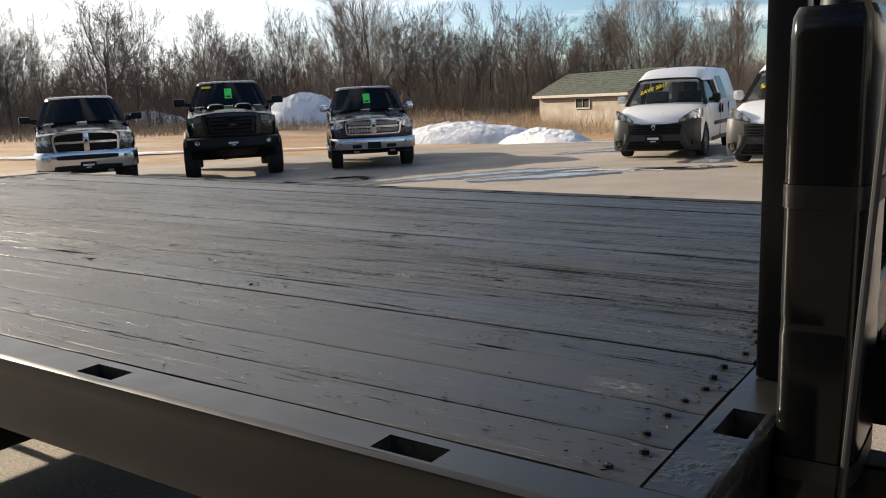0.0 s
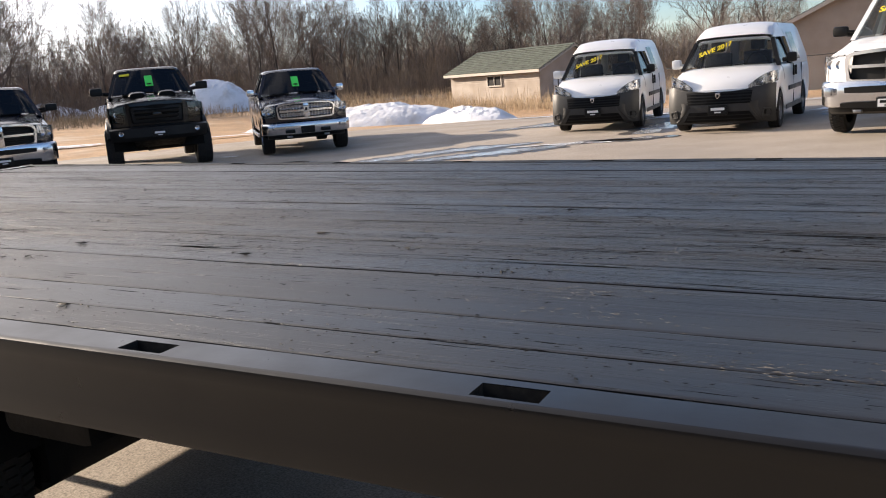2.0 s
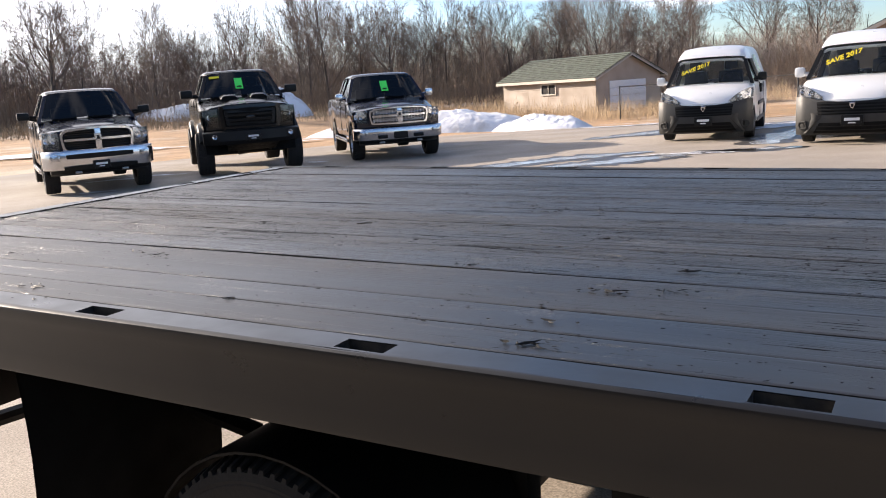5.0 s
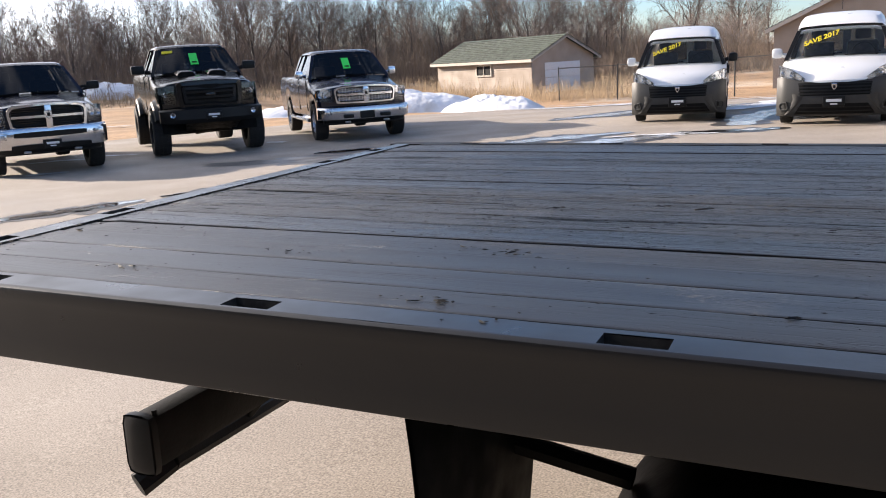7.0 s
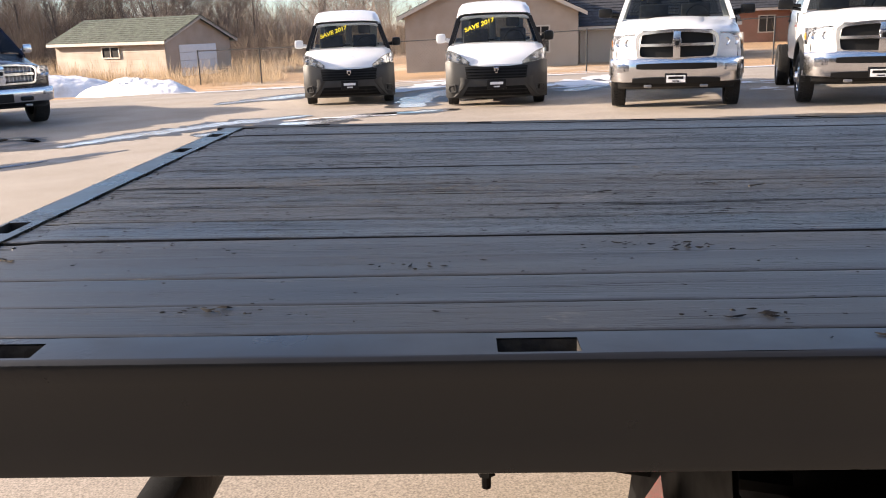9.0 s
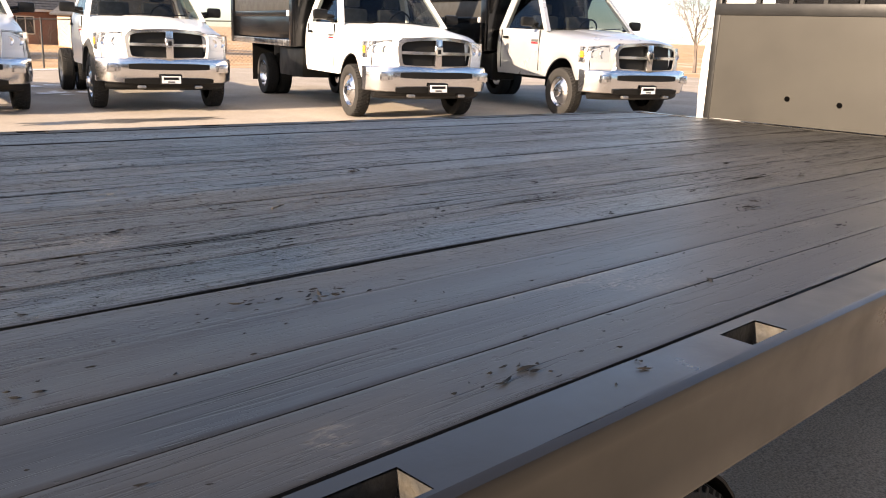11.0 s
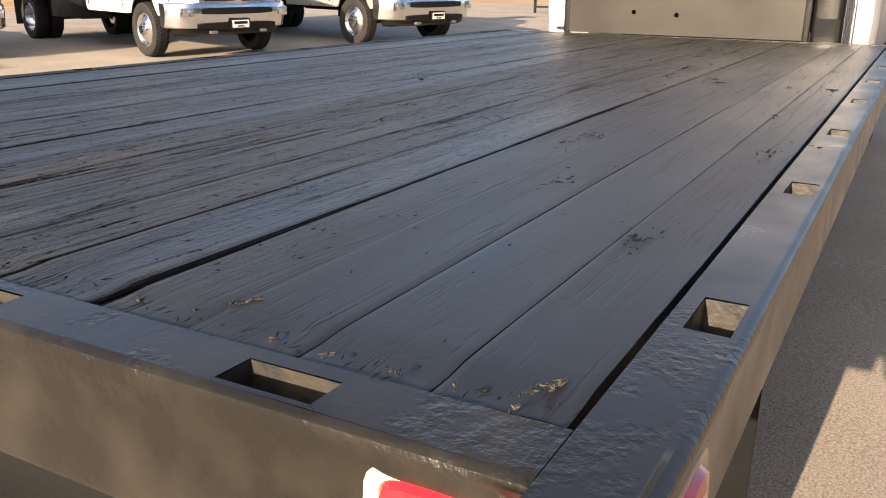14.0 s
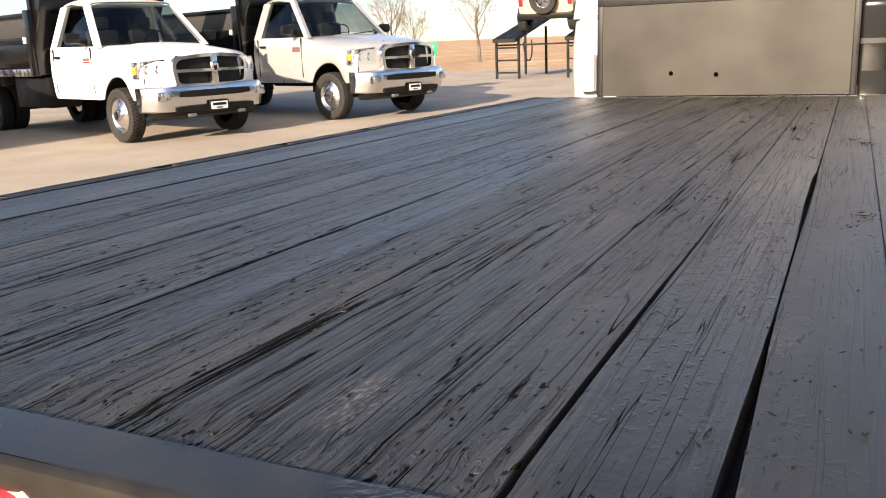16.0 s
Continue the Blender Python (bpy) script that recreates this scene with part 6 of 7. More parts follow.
def outline(w0, w1, z0, z1, r, n=6):
    """A rounded trapezoid outline: half widths w0 at z0 and w1 at z1."""
    pts = []
    corners = [(w0, z0, -90), (w1, z1, 0), (-w1, z1, 90), (-w0, z0, 180)]
    for x, z, a0 in corners:
        cx, cz = x - math.copysign(r, x), z + (r if z == z0 else -r)
        for i in range(n + 1):
            a = radians(a0 + 90 * i / n)
            pts.append((cx + r * math.cos(a), cz + r * math.sin(a)))
    return pts


def grille_outline(w, zb, zt, inset=0.0, n=7):
    """The big grille: arched top, round shoulders, sides that draw in towards the foot."""
    w, zb, zt = w - inset, zb + inset, zt - inset
    h = zt - zb
    half = [(0.0, zb), (w * 0.45, zb + 0.004), (w * 0.80, zb + 0.02 * h)]
    for i in range(n + 1):
        a = radians(-80 + 70 * i / n)
        half.append((w * 0.84 + 0.12 * w * math.cos(a), zb + 0.14 * h + 0.12 * h * math.sin(a)))
    half += [(w * 0.985, zb + 0.38 * h), (w, zb + 0.58 * h)]
    for i in range(n + 1):
        a = radians(90 * i / n)
        half.append((w * 0.80 + 0.20 * w * math.cos(a), zb + 0.66 * h + 0.27 * h * math.sin(a)))
    half += [(w * 0.5, zt - 0.025 * h), (w * 0.2, zt)]
    return half + [(-x, z) for x, z in half[:0:-1]]


def shield(parent, y, z, s, material):
    """The maker's mark as a plain shield."""
    pts = [(-0.8, 1.0), (0.8, 1.0), (0.95, 0.2), (0.4, -0.9), (0, -1.15), (-0.4, -0.9), (-0.95, 0.2)]
    g = Geo().add([(x * s, y, z + q * s) for x, q in pts] + [(x * s * .8, y - 0.02, z + q * s * .8) for x, q in pts], [tuple(range(7, 14))] + [(i, (i + 1) % 7, 7 + (i + 1) % 7, 7 + i) for i in range(7)])
    b = part("badge", g, M[material], parent)
    part("badge_inset", Geo().box(-0.35 * s, 0.35 * s, y - 0.026, y - 0.018, z - 0.5 * s, z + 0.4 * s, 0.006), M["black_plastic"], b)


def ram_face(parent, hw, zb, zt, style, y0=-0.075, paint="white"):
    """Cross-bar grille, lamps. zb, zt: the grille's lower and upper edge."""
    wb, wt = (0.60, 0.55) if style == "work" else (0.635, 0.58)
    bars = {"work": 1, "slats": 3, "mesh": 5}[style]
    edge = {"work": 0.048, "slats": 0.040, "mesh": 0.032}[style]
    back = Geo().grid([[(k * (wb - 0.03 + (wt - wb) * j / 4), y0 + 0.060 + 0.26 * (k * wb) ** 2, zb + 0.02 + (zt - zb - 0.04) * j / 4) for j in range(5)] for k in [i / 8 for i in range(-8, 9)]])
    gr = part("grille", back, M["black_plastic"], parent, "black grille in a chrome frame")
    f = Geo()
    ring_frame(f, grille_outline(wb + 0.02, zb, zt), grille_outline(wb + 0.02, zb, zt, edge), y0 - 0.03, y0 + 0.06)
    part("grille_frame", f, M["chrome"], gr)
    c = Geo()
    zc = (zb + zt) / 2
    c.box(-0.055, 0.055, y0 - 0.035, y0 + 0.04, zb + 0.03, zt - 0.03, 0.012)
    part("centre_bar", c, M["chrome"], gr)
    cb = Geo()
    curved_bar(cb, wb - 0.04, 0.09, [(-0.035, zc - 0.022), (-0.035, zc + 0.022), (0.03, zc + 0.025), (0.03, zc - 0.025)], y0)
    part("cross_bar", cb, M["chrome"], gr)
    if bars > 1:
        for k in range(bars):
            for half in (0, 1):
                z = (zb + 0.065 + (zc - 0.045 - zb - 0.065) * (k + 0.5) / bars) if half == 0 else (zc + 0.045 + (zt - 0.065 - zc - 0.045) * (k + 0.5) / bars)
                s = Geo()
                curved_bar(s, wb - 0.06, 0.085, [(-0.008, z - 0.006), (-0.012, z + 0.004), (0.02, z + 0.005), (0.02, z - 0.005)], y0 + 0.02, n=10)
                part("slat", s, M["chrome"] if style == "mesh" else M["gloss_black"], gr)
    if style == "mesh":
        for k in range(17):
            x = -wb + 0.08 + (2 * wb - 0.16) * k / 16
            part("slat", Geo().box(x - 0.006, x + 0.006, y0 + 0.005 + 0.085 * (x / wb) ** 2, y0 + 0.06 + 0.065 * (x / wb) ** 2, zb + 0.05, zt - 0.05), M["chrome"], gr)
    shield(gr, y0 - 0.036, zc + 0.03, 0.075, "chrome")
    span = zt - zb
    nose_lamp(parent, hw, wb + 0.035, lambda u: zb + (0.22 if style == "work" else 0.10) * span + 0.04 * u, lambda u: zt - 0.12 * span - 0.03 * u, amber=0.80 if style == "work" else 0.88,
              bowls=(0.20, 0.50) if style != "mesh" else (0.30, 0.55), bowl_r=0.058)
    return gr


def ram_bumper(parent, hw, zt, h, chrome=True, slot=True, lower=True, y0=-0.085):
    g = Geo()
    curved_bar(g, hw, 0.12, [(0.03, zt), (-0.01, zt - 0.02), (-0.03, zt - 0.07), (-0.025, zt - h * 0.55), (0.01, zt - h + 0.02), (0.05, zt - h), (0.12, zt - h), (0.14, zt)], y0, wrap=0.24, taper=0.86)
    b = part("front_bumper", g, M["chrome"] if chrome else M["matt_black"], parent, "chrome front bumper" if chrome else "black front bumper")
    if slot:
        sl = Geo()
        curved_bar(sl, 0.60, 0.042, [(-0.036, zt - h * 0.46), (-0.040, zt - h * 0.22), (0.03, zt - h * 0.22), (0.03, zt - h * 0.46)], y0, taper=0.75)
        part("air_slot", sl, M["black_plastic"], b)
        low = Geo()
        curved_bar(low, 0.66, 0.05, [(-0.014, zt - h * 0.99), (-0.031, zt - h * 0.76), (0.03, zt - h * 0.76), (0.03, zt - h * 0.99)], y0, taper=0.6)
        part("lower_opening", low, M["black_plastic"], b)
    for s in (-1, 1):
        bk = 0.12 * (0.78 * 0.78) + 0.006
        rec = part("fog_recess", Geo().box(s * 0.79 - 0.105, s * 0.79 + 0.105, y0 + bk - 0.042, y0 + bk + 0.03, zt - h * 0.56, zt - h * 0.22, 0.018), M["chrome"], b)
        part("fog_lamp", Geo().box(s * 0.79 - 0.08, s * 0.79 + 0.08, y0 + bk - 0.050, y0 + bk - 0.035, zt - h * 0.51, zt - h * 0.27, 0.006), M["lens"], rec)
    if lower:
        lw = Geo()
        curved_bar(lw, hw * 0.88, 0.10, [(0.0, zt - h + 0.01), (0.03, zt - h - 0.05), (0.12, zt - h - 0.09), (0.18, zt - h + 0.01)], y0 + 0.04, wrap=0.14)
        part("air_dam", lw, M["black_plastic"], b)
        for s in (-1, 1):
            part("tow_hook", Geo().box(s * 0.42 - 0.06, s * 0.42 + 0.06, y0 - 0.01, y0 + 0.06, zt - h - 0.06, zt - h - 0.015, 0.015), M["steel"], b)
    return b


def door_lines(parent, hw, y0, y1, z0, z1, side):
    x = side * (hw + 0.001)
    for y in (y0, y1):
        part("door_gap", Geo().box(min(x, x - side * .02), max(x, x - side * .02), y - 0.006, y + 0.006, z0, z1), M["black_plastic"], parent)


def underbody(parent, y0, y1, z0=0.42, z1=0.7, hw=0.5):
    part("chassis", Geo().box(-hw, hw, y0, y1, z0, z1), M["frame"], parent)


def wheels_on(parent, axles, track, r, w, rim_r, styles, rims):
    for k, y in enumerate(axles):
        for s in (-1, 1):
            m = Matrix.Translation((s * track, y, r)) @ (Matrix.Identity(4) if s > 0 else Matrix.Rotation(math.pi, 4, "Z"))
            add_wheel(parent, m, r, w, rim_r, styles[k], rims[k])
            if styles[k] == "dually_rear":
                m2 = Matrix.Translation((s * (track - w - 0.05), y, r)) @ (Matrix.Identity(4) if s > 0 else Matrix.Rotation(math.pi, 4, "Z"))
                add_wheel(parent, m2, r, w, rim_r, styles[k], rims[k])


def pickup(name, label, m, paint, style="slats", lift=0.0, hw=0.985, length=5.9, hood=1.16, belt=1.24, roof=1.94, r=0.41, grille=(0.74, 1.11), bumper=(0.72, 0.30), crew=True, chrome=True, mirror="tow", mirror_mat="black_plastic",
           box=True, wheel_style="spoke", rims="alloy", glass="tint", card=True, group="row of dark pickups"):
    e = thing(name, label, "pickup truck", m, group)
    P = M[paint]
    L, z = lift, lift
    fa, ra = 0.92, 0.92 + (3.6 if crew else 3.55)
    ar = r + 0.085
    fl = 0.50 + L
    body = body_loft([(0.03, hw * 0.93, hood - 0.20 + L, hood - 0.10 + L, 0.62 + L), (0.10, hw * 0.975, hood - 0.16 + L, hood - 0.03 + L, 0.55 + L), (0.30, hw * 0.99, hood - 0.13 + L, hood + L, fl), (0.9, hw, hood - 0.09 + L, hood + 0.045 + L, fl), (1.42, hw, belt - 0.10 + L, belt - 0.03 + L, fl), (1.60, hw, belt - 0.03 + L, belt + L, fl),
                      (3.75, hw, belt + L, belt + L, fl), (3.80, hw, belt + 0.02 + L, belt + 0.02 + L, fl), (length - 0.05, hw * 0.99, belt + 0.02 + L, belt + 0.02 + L, fl), (length, hw * 0.97, belt - 0.02 + L, belt - 0.02 + L, fl + 0.1)],
                     [(fa, ar, r), (ra, ar, r)])
    part("body", body, P, e)
    for ay in (fa, ra):
        arch_liner(e, ay, ar, r, hw)
    bulge = Geo()
    bulge.grid([[(x * k, y, hood + L + dz - 0.030 + up * (1 - abs(x / 0.5) ** 5)) for x in (-0.5, -0.47, -0.42, -0.34, -0.2, 0, 0.2, 0.34, 0.42, 0.47, 0.5)] for y, k, dz, up in ((0.20, 0.80, -0.02, 0.01), (0.35, 0.86, 0.0, 0.040), (0.6, 0.92, 0.022, 0.058), (0.9, 0.98, 0.045, 0.062), (1.40, 1.06, belt - hood - 0.035, 0.055))])
    part("hood_bulge", bulge, P, e)
    cab = cabin(e, P, 1.50, 2.10, 3.76 if crew else 3.0, hw * 0.955, hw * 0.735, belt + L, roof + L, doors=(0.50,) if crew else (), glass=glass, mirror=mirror, mirror_mat=mirror_mat)
    for s in (-1, 1):
        door_lines(e, hw, 1.62, 2.72, 0.62 + L, belt - 0.03 + L, s)
        for yy in (2.55, 3.55):
            part("door_handle", Geo().box(min(s * hw, s * (hw + .03)), max(s * hw, s * (hw + .03)), yy - 0.1, yy + 0.02, belt - 0.17 + L, belt - 0.13 + L, 0.01), M["chrome"] if chrome else P, e)
        if L < 0.1:
            part("side_step", Geo().tube((s * (hw + 0.02), 1.4, 0.42), (s * (hw + 0.02), 3.9, 0.42), 0.045, n=8), M["chrome"], e)
    underbody(e, 0.3, length - 0.3, 0.40 + L, 0.75 + L)
    wheels_on(e, (fa, ra), hw - 0.13 if L < 0.1 else hw - 0.04, r, 0.28 if L < 0.1 else 0.34, 0.24 if L < 0.1 else 0.26, (wheel_style, wheel_style), (rims, rims))
    ax = Geo().tube((-hw * 0.8, fa, r), (hw * 0.8, fa, r), 0.06, n=8)
    ax.tube((-0.25, fa - 0.05, r + 0.02), (0.1, fa, r + 0.05), 0.10, n=8)
    part("front_axle", ax, M["frame"], e)
    if card:
        at = lambda v: (1.50 + 0.60 * v - 0.100, belt + L + (roof - 0.06 - belt) * v)
        (y0, z0), (y1, z1) = at(0.34), at(0.80)
        part("price_card", patch((-0.085, y0, z0), (0.085, y0, z0), (-0.085, y1, z1), (0.085, y1, z1)), M["green_card"], cab, "bright green price card on the windscreen", smooth=0)
        part("bar", patch((-0.05, y0 + 0.018, z0 + 0.035), (0.05, y0 + 0.018, z0 + 0.035), (-0.05, y0 + 0.045, z0 + 0.065), (0.05, y0 + 0.045, z0 + 0.065)).moved(Matrix.Translation((0, -0.008, 0.004))), M["black_plastic"], cab)
    return e, cab


def stand(x, y, rz):
    return Matrix.Translation((x, y, ground_z(x, y) + 0.012)) @ Matrix.Rotation(radians(rz), 4, "Z")


def nose_at(px, py, heading):
    """Pose of a vehicle whose nose point stands at (px, py) and looks along heading."""
    hx, hy = heading
    return stand(px, py, math.degrees(math.atan2(hx, -hy)))


# three dark pickups
e, cab = pickup("pickup_truck", "dark blue crew-cab pickup with a big chrome grille and chrome bumper", nose_at(-11.05, 10.0, (0.845, -0.535)), "navy", "slats", r=0.41, belt=1.42, hood=1.29, roof=2.00, card=False)
ram_face(e, 0.985, 0.82, 1.27, "slats")
b = ram_bumper(e, 1.01, 0.875, 0.40)
plate_on(b, -0.135, 0.56)

e, cab = pickup("lifted_pickup_truck", "lifted black crew-cab pickup with black grille and large off-road tyres", nose_at(-9.72, 12.80, (0.75, -0.66)), "black_paint", lift=0.27, hw=0.99, belt=1.36, hood=1.25, roof=1.95, r=0.46, mirror="box", wheel_style="spoke", rims="matt_black", chrome=False)
g = Geo().grid([[(k * 0.545, -0.005 + 0.16 * (k * 0.545) ** 2, 1.0 + 0.40 * j / 3) for j in range(4)] for k in [i / 8 for i in range(-8, 9)]])
gr = part("grille", g, M["rubber"], e, "black grille")
f = Geo()
ring_frame(f, outline(0.60, 0.63, 0.96, 1.46, 0.06), outline(0.53, 0.555, 1.02, 1.39, 0.04), -0.07, 0.03)
part("grille_frame", f, M["black_paint"], gr)
f = Geo()
ring_frame(f, outline(0.50, 0.525, 1.05, 1.36, 0.04), outline(0.44, 0.465, 1.10, 1.31, 0.03), -0.055, 0.02)
part("inner_frame", f, M["matt_black"], gr)
for zz in (1.155, 1.255):
    part("slat", curved_bar(Geo(), 0.46, 0.035, [(-0.04, zz - 0.024), (-0.045, zz + 0.020), (0.02, zz + 0.024), (0.02, zz - 0.024)], -0.01, 12), M["matt_black"], gr)
part("badge", Geo().lathe([(-0.055, 0.0), (-0.05, 0.06), (-0.03, 0.07)], 16, "y").moved(Matrix.Translation((0, -0.02, 1.205)) @ Matrix.Diagonal((1.6, 1, 0.5, 1))), M["gloss_black"], gr)
nose_lamp(e, 0.99, 0.655, lambda u: 1.03 + 0.05 * u, lambda u: 1.41 - 0.03 * u, amber=1.0, material="lens_dark", bowls=(0.35,), bowl_r=0.055, label="smoked square headlamp", cover="glass")
for s in (-1, 1):
    for ay in (0.92, 4.52):
        rows = []
        for i in range(15):
            a = radians(26 + 128 * i / 14)
            c, q = math.cos(a), math.sin(a)
            rows.append([(s * 0.95, ay + c * 0.53, 0.46 + q * 0.53), (s * 1.06, ay + c * 0.54, 0.46 + q * 0.54), (s * 1.075, ay + c * 0.57, 0.46 + q * 0.575), (s * 1.05, ay + c * 0.62, 0.46 + q * 0.645), (s * 0.975, ay + c * 0.65, 0.46 + q * 0.68)])
        part("fender_flare", Geo().grid(rows), M["matt_black"], e, "wide black fender flare")
    rows = [[(s * 0.31 + x * k, y, 1.585 + dz + up * (1 - abs(x / 0.19) ** 6)) for x in (-0.19, -0.165, -0.12, -0.06, 0, 0.06, 0.12, 0.165, 0.19)] for y, dz, up, k in ((0.78, 0.015, 0.062, 0.94), (0.81, 0.018, 0.074, 1.0), (0.95, 0.030, 0.080, 1.02), (1.15, 0.050, 0.066, 1.0), (1.46, 0.085, 0.02, 0.9))]
    scoop = part("hood_scoop", Geo().grid(rows), M["black_paint"], e, "raised hood scoop")
    part("scoop_mouth", Geo().grid([[(x, 0.79, z - 0.008), (x, 0.79, 1.55)] for x, y, z in rows[0]]), M["rubber"], scoop)
bm_ = part("front_bumper", curved_bar(Geo(), 1.0, 0.05, [(0.05, 0.96), (-0.02, 0.93), (-0.03, 0.74), (0.02, 0.66), (0.14, 0.66), (0.16, 0.96)], -0.18, wrap=0.18, taper=0.85), M["matt_black"], e, "black winch-style bumper")
part("skid_plate", Geo().add([(-0.55, -0.12, 0.68), (0.55, -0.12, 0.68), (0.5, 0.3, 0.50), (-0.5, 0.3, 0.50)], [(0, 1, 2, 3)]), M["rubber"], e)
for s in (-1, 1):
    part("fog_lamp", Geo().lathe([(-0.02, 0.0), (-0.035, 0.05), (0.02, 0.065)], 14, "y").moved(Matrix.Translation((s * 0.78, -0.155, 0.84))), M["lens"], bm_)
plate_on(bm_, -0.225, 0.80)
part("windscreen_sticker", patch((-0.62, 1.94, 2.065), (-0.40, 1.94, 2.075), (-0.62, 1.99, 2.115), (-0.40, 1.99, 2.125)), M["yellow"], cab)

e, cab = pickup("pickup_truck", "black crew-cab pickup with chrome mesh grille and chrome bumper", nose_at(-7.55, 15.15, (0.68, -0.73)), "navy", r=0.40, belt=1.34, hood=1.20, roof=1.92, hw=0.985, mirror="std", mirror_mat="chrome")
ram_face(e, 0.985, 0.79, 1.165, "mesh")
b = ram_bumper(e, 1.0, 0.735, 0.29, slot=False)
for s in (-1, 1):
    part("air_slot", Geo().box(s * 0.40 - 0.11, s * 0.40 + 0.11, -0.125, -0.02, 0.49, 0.57, 0.02), M["black_plastic"], b)
plate_on(b, -0.135, 0.55, bars=False)


def chassis_cab(name, label, m, paint, body, rz_wheels=0.0, badge="", yellow=False, group="row of white work trucks"):
    """A heavy regular-cab truck: cab and nose, bare frame with dual wheels, and either nothing or a dump box behind."""
    e = thing(name, label, "work truck", m, group)
    P = M[paint]
    hw, belt, roof, r = 1.0, 1.42, 2.10, 0.40
    fa, ra = 0.95, 5.55 if body == "dump" else 4.75
    fl = 0.62
    part("body", body_loft([(0.02, hw * 0.93, 1.10, 1.19, 0.66), (0.07, hw * 0.96, 1.13, 1.255, 0.62), (0.16, hw * 0.98, 1.155, 1.295, 0.60), (0.35, hw * 0.99, 1.185, 1.33, fl), (0.9, hw, 1.245, 1.38, fl), (1.42, hw, belt - 0.07, belt - 0.005, fl), (1.60, hw, belt - 0.02, belt, fl), (2.98, hw, belt, belt, fl), (3.04, hw * 0.97, belt - 0.03, belt - 0.03, fl + 0.1)],
                           [(fa, r + 0.10, r + 0.06)]), P, e)
    arch_liner(e, fa, r + 0.10, r + 0.06, hw)
    bulge = Geo()
    bulge.grid([[(x * k, y, 1.305 + dz - 0.030 + up * (1 - abs(x / 0.5) ** 5)) for x in (-0.5, -0.47, -0.42, -0.34, -0.2, 0, 0.2, 0.34, 0.42, 0.47, 0.5)] for y, k, dz, up in ((0.20, 0.80, -0.02, 0.01), (0.35, 0.86, 0.01, 0.040), (0.6, 0.92, 0.040, 0.060), (0.9, 0.98, 0.068, 0.065), (1.40, 1.06, 0.10, 0.06))])
    part("hood_bulge", bulge, P, e)
    cab = cabin(e, P, 1.48, 2.06, 3.0, hw * 0.955, hw * 0.755, belt, roof, doors=(), glass="glass", mirror="tow")
    ram_face(e, hw, 0.775, 1.245, "work")
    b = ram_bumper(e, 1.01, 0.825, 0.40)
    plate_on(b, -0.135, 0.50, 0.33, 0.15, face="plate")
    for s in (-1, 1):
        door_lines(e, hw, 1.62, 2.86, 0.72, belt - 0.03, s)
        part("door_handle", Geo().box(min(s * hw, s * (hw + .03)), max(s * hw, s * (hw + .03)), 2.62, 2.78, belt - 0.18, belt - 0.14, 0.01), M["black_plastic"], e)
        part("door_badge", Geo().box(min(s * hw, s * (hw + .006)), max(s * hw, s * (hw + .006)), 1.66, 1.86, 1.20, 1.24), M["steel"], e, "small bar-shaped badge")
        part("door_badge", Geo().box(min(s * hw, s * (hw + .006)), max(s * hw, s * (hw + .006)), 1.66, 1.86, 1.165, 1.19), M["red"], e)
    for x in (-0.5, -0.25, 0, 0.25, 0.5):
        part("roof_lamp", Geo().box(x - 0.05, x + 0.05, 2.16, 2.24, roof + 0.01, roof + 0.05, 0.015), M["amber"], cab)
    if body == "bare":
        for s in (-1, 1):
            rows = []
            for i in range(15):
                a = radians(8 + 164 * i / 14)
                c, q = math.cos(a), math.sin(a)
                rows.append([(s * 0.97, fa + c * 0.49, 0.46 + q * 0.49), (s * 1.035, fa + c * 0.49, 0.46 + q * 0.49), (s * 1.04, fa + c * 0.53, 0.46 + q * 0.54), (s * 0.985, fa + c * 0.60, 0.46 + q * 0.62)])
            part("fender_flare", Geo().grid(rows), M["plastic"], e, "dark grey plastic fender flare")
    underbody(e, 0.3, ra + 1.4, 0.55, 0.82, 0.42)
    wheels_on(e, (fa, ra), hw - 0.10, r, 0.225, 0.25, ("dually_front", "dually_rear"), ("chrome", "chrome" if body == "dump" else "steel"))
    part("front_axle", Geo().tube((-0.85, fa, r), (0.85, fa, r), 0.06, n=8).tube((-0.2, fa, r), (0.05, fa, r), 0.13, n=8), M["frame"], e)
    part("rear_axle", Geo().tube((-0.85, ra, r), (0.85, ra, r), 0.06, n=8), M["frame"], e)
    if body == "dump":
        y0, y1 = 3.22, 7.3
        d = Geo().box(-1.10, 1.10, y0, y1, 1.00, 1.10).box(-1.12, 1.12, y0 - 0.06, y0 + 0.04, 1.0, 2.45).box(-1.12, 1.12, y1 - 0.05, y1, 1.10, 1.90)
        box = part("dump_box", d, M["black_paint"], e, "black steel dump box")
        for s in (-1, 1):
            lo, hi = min(s * 1.07, s * 1.12), max(s * 1.07, s * 1.12)
            part("lower_side", Geo().box(lo, hi, y0 + 0.10, y1 - 0.06, 1.12, 1.52, 0.012), M["black_paint"], box)
            part("upper_side", Geo().box(lo, hi, y0 + 0.10, y1 - 0.06, 1.58, 1.92, 0.012), M["plastic"], box, "dull grey upper side panel")
            part("side_rib", Geo().box(min(s * 1.11, s * 1.15), max(s * 1.11, s * 1.15), y0 + 0.1, y1 - 0.06, 1.50, 1.60, 0.012), M["black_paint"], box)
            part("top_rail", Geo().box(min(s * 1.05, s * 1.15), max(s * 1.05, s * 1.15), y0, y1, 1.90, 1.98, 0.012), M["black_paint"], box)
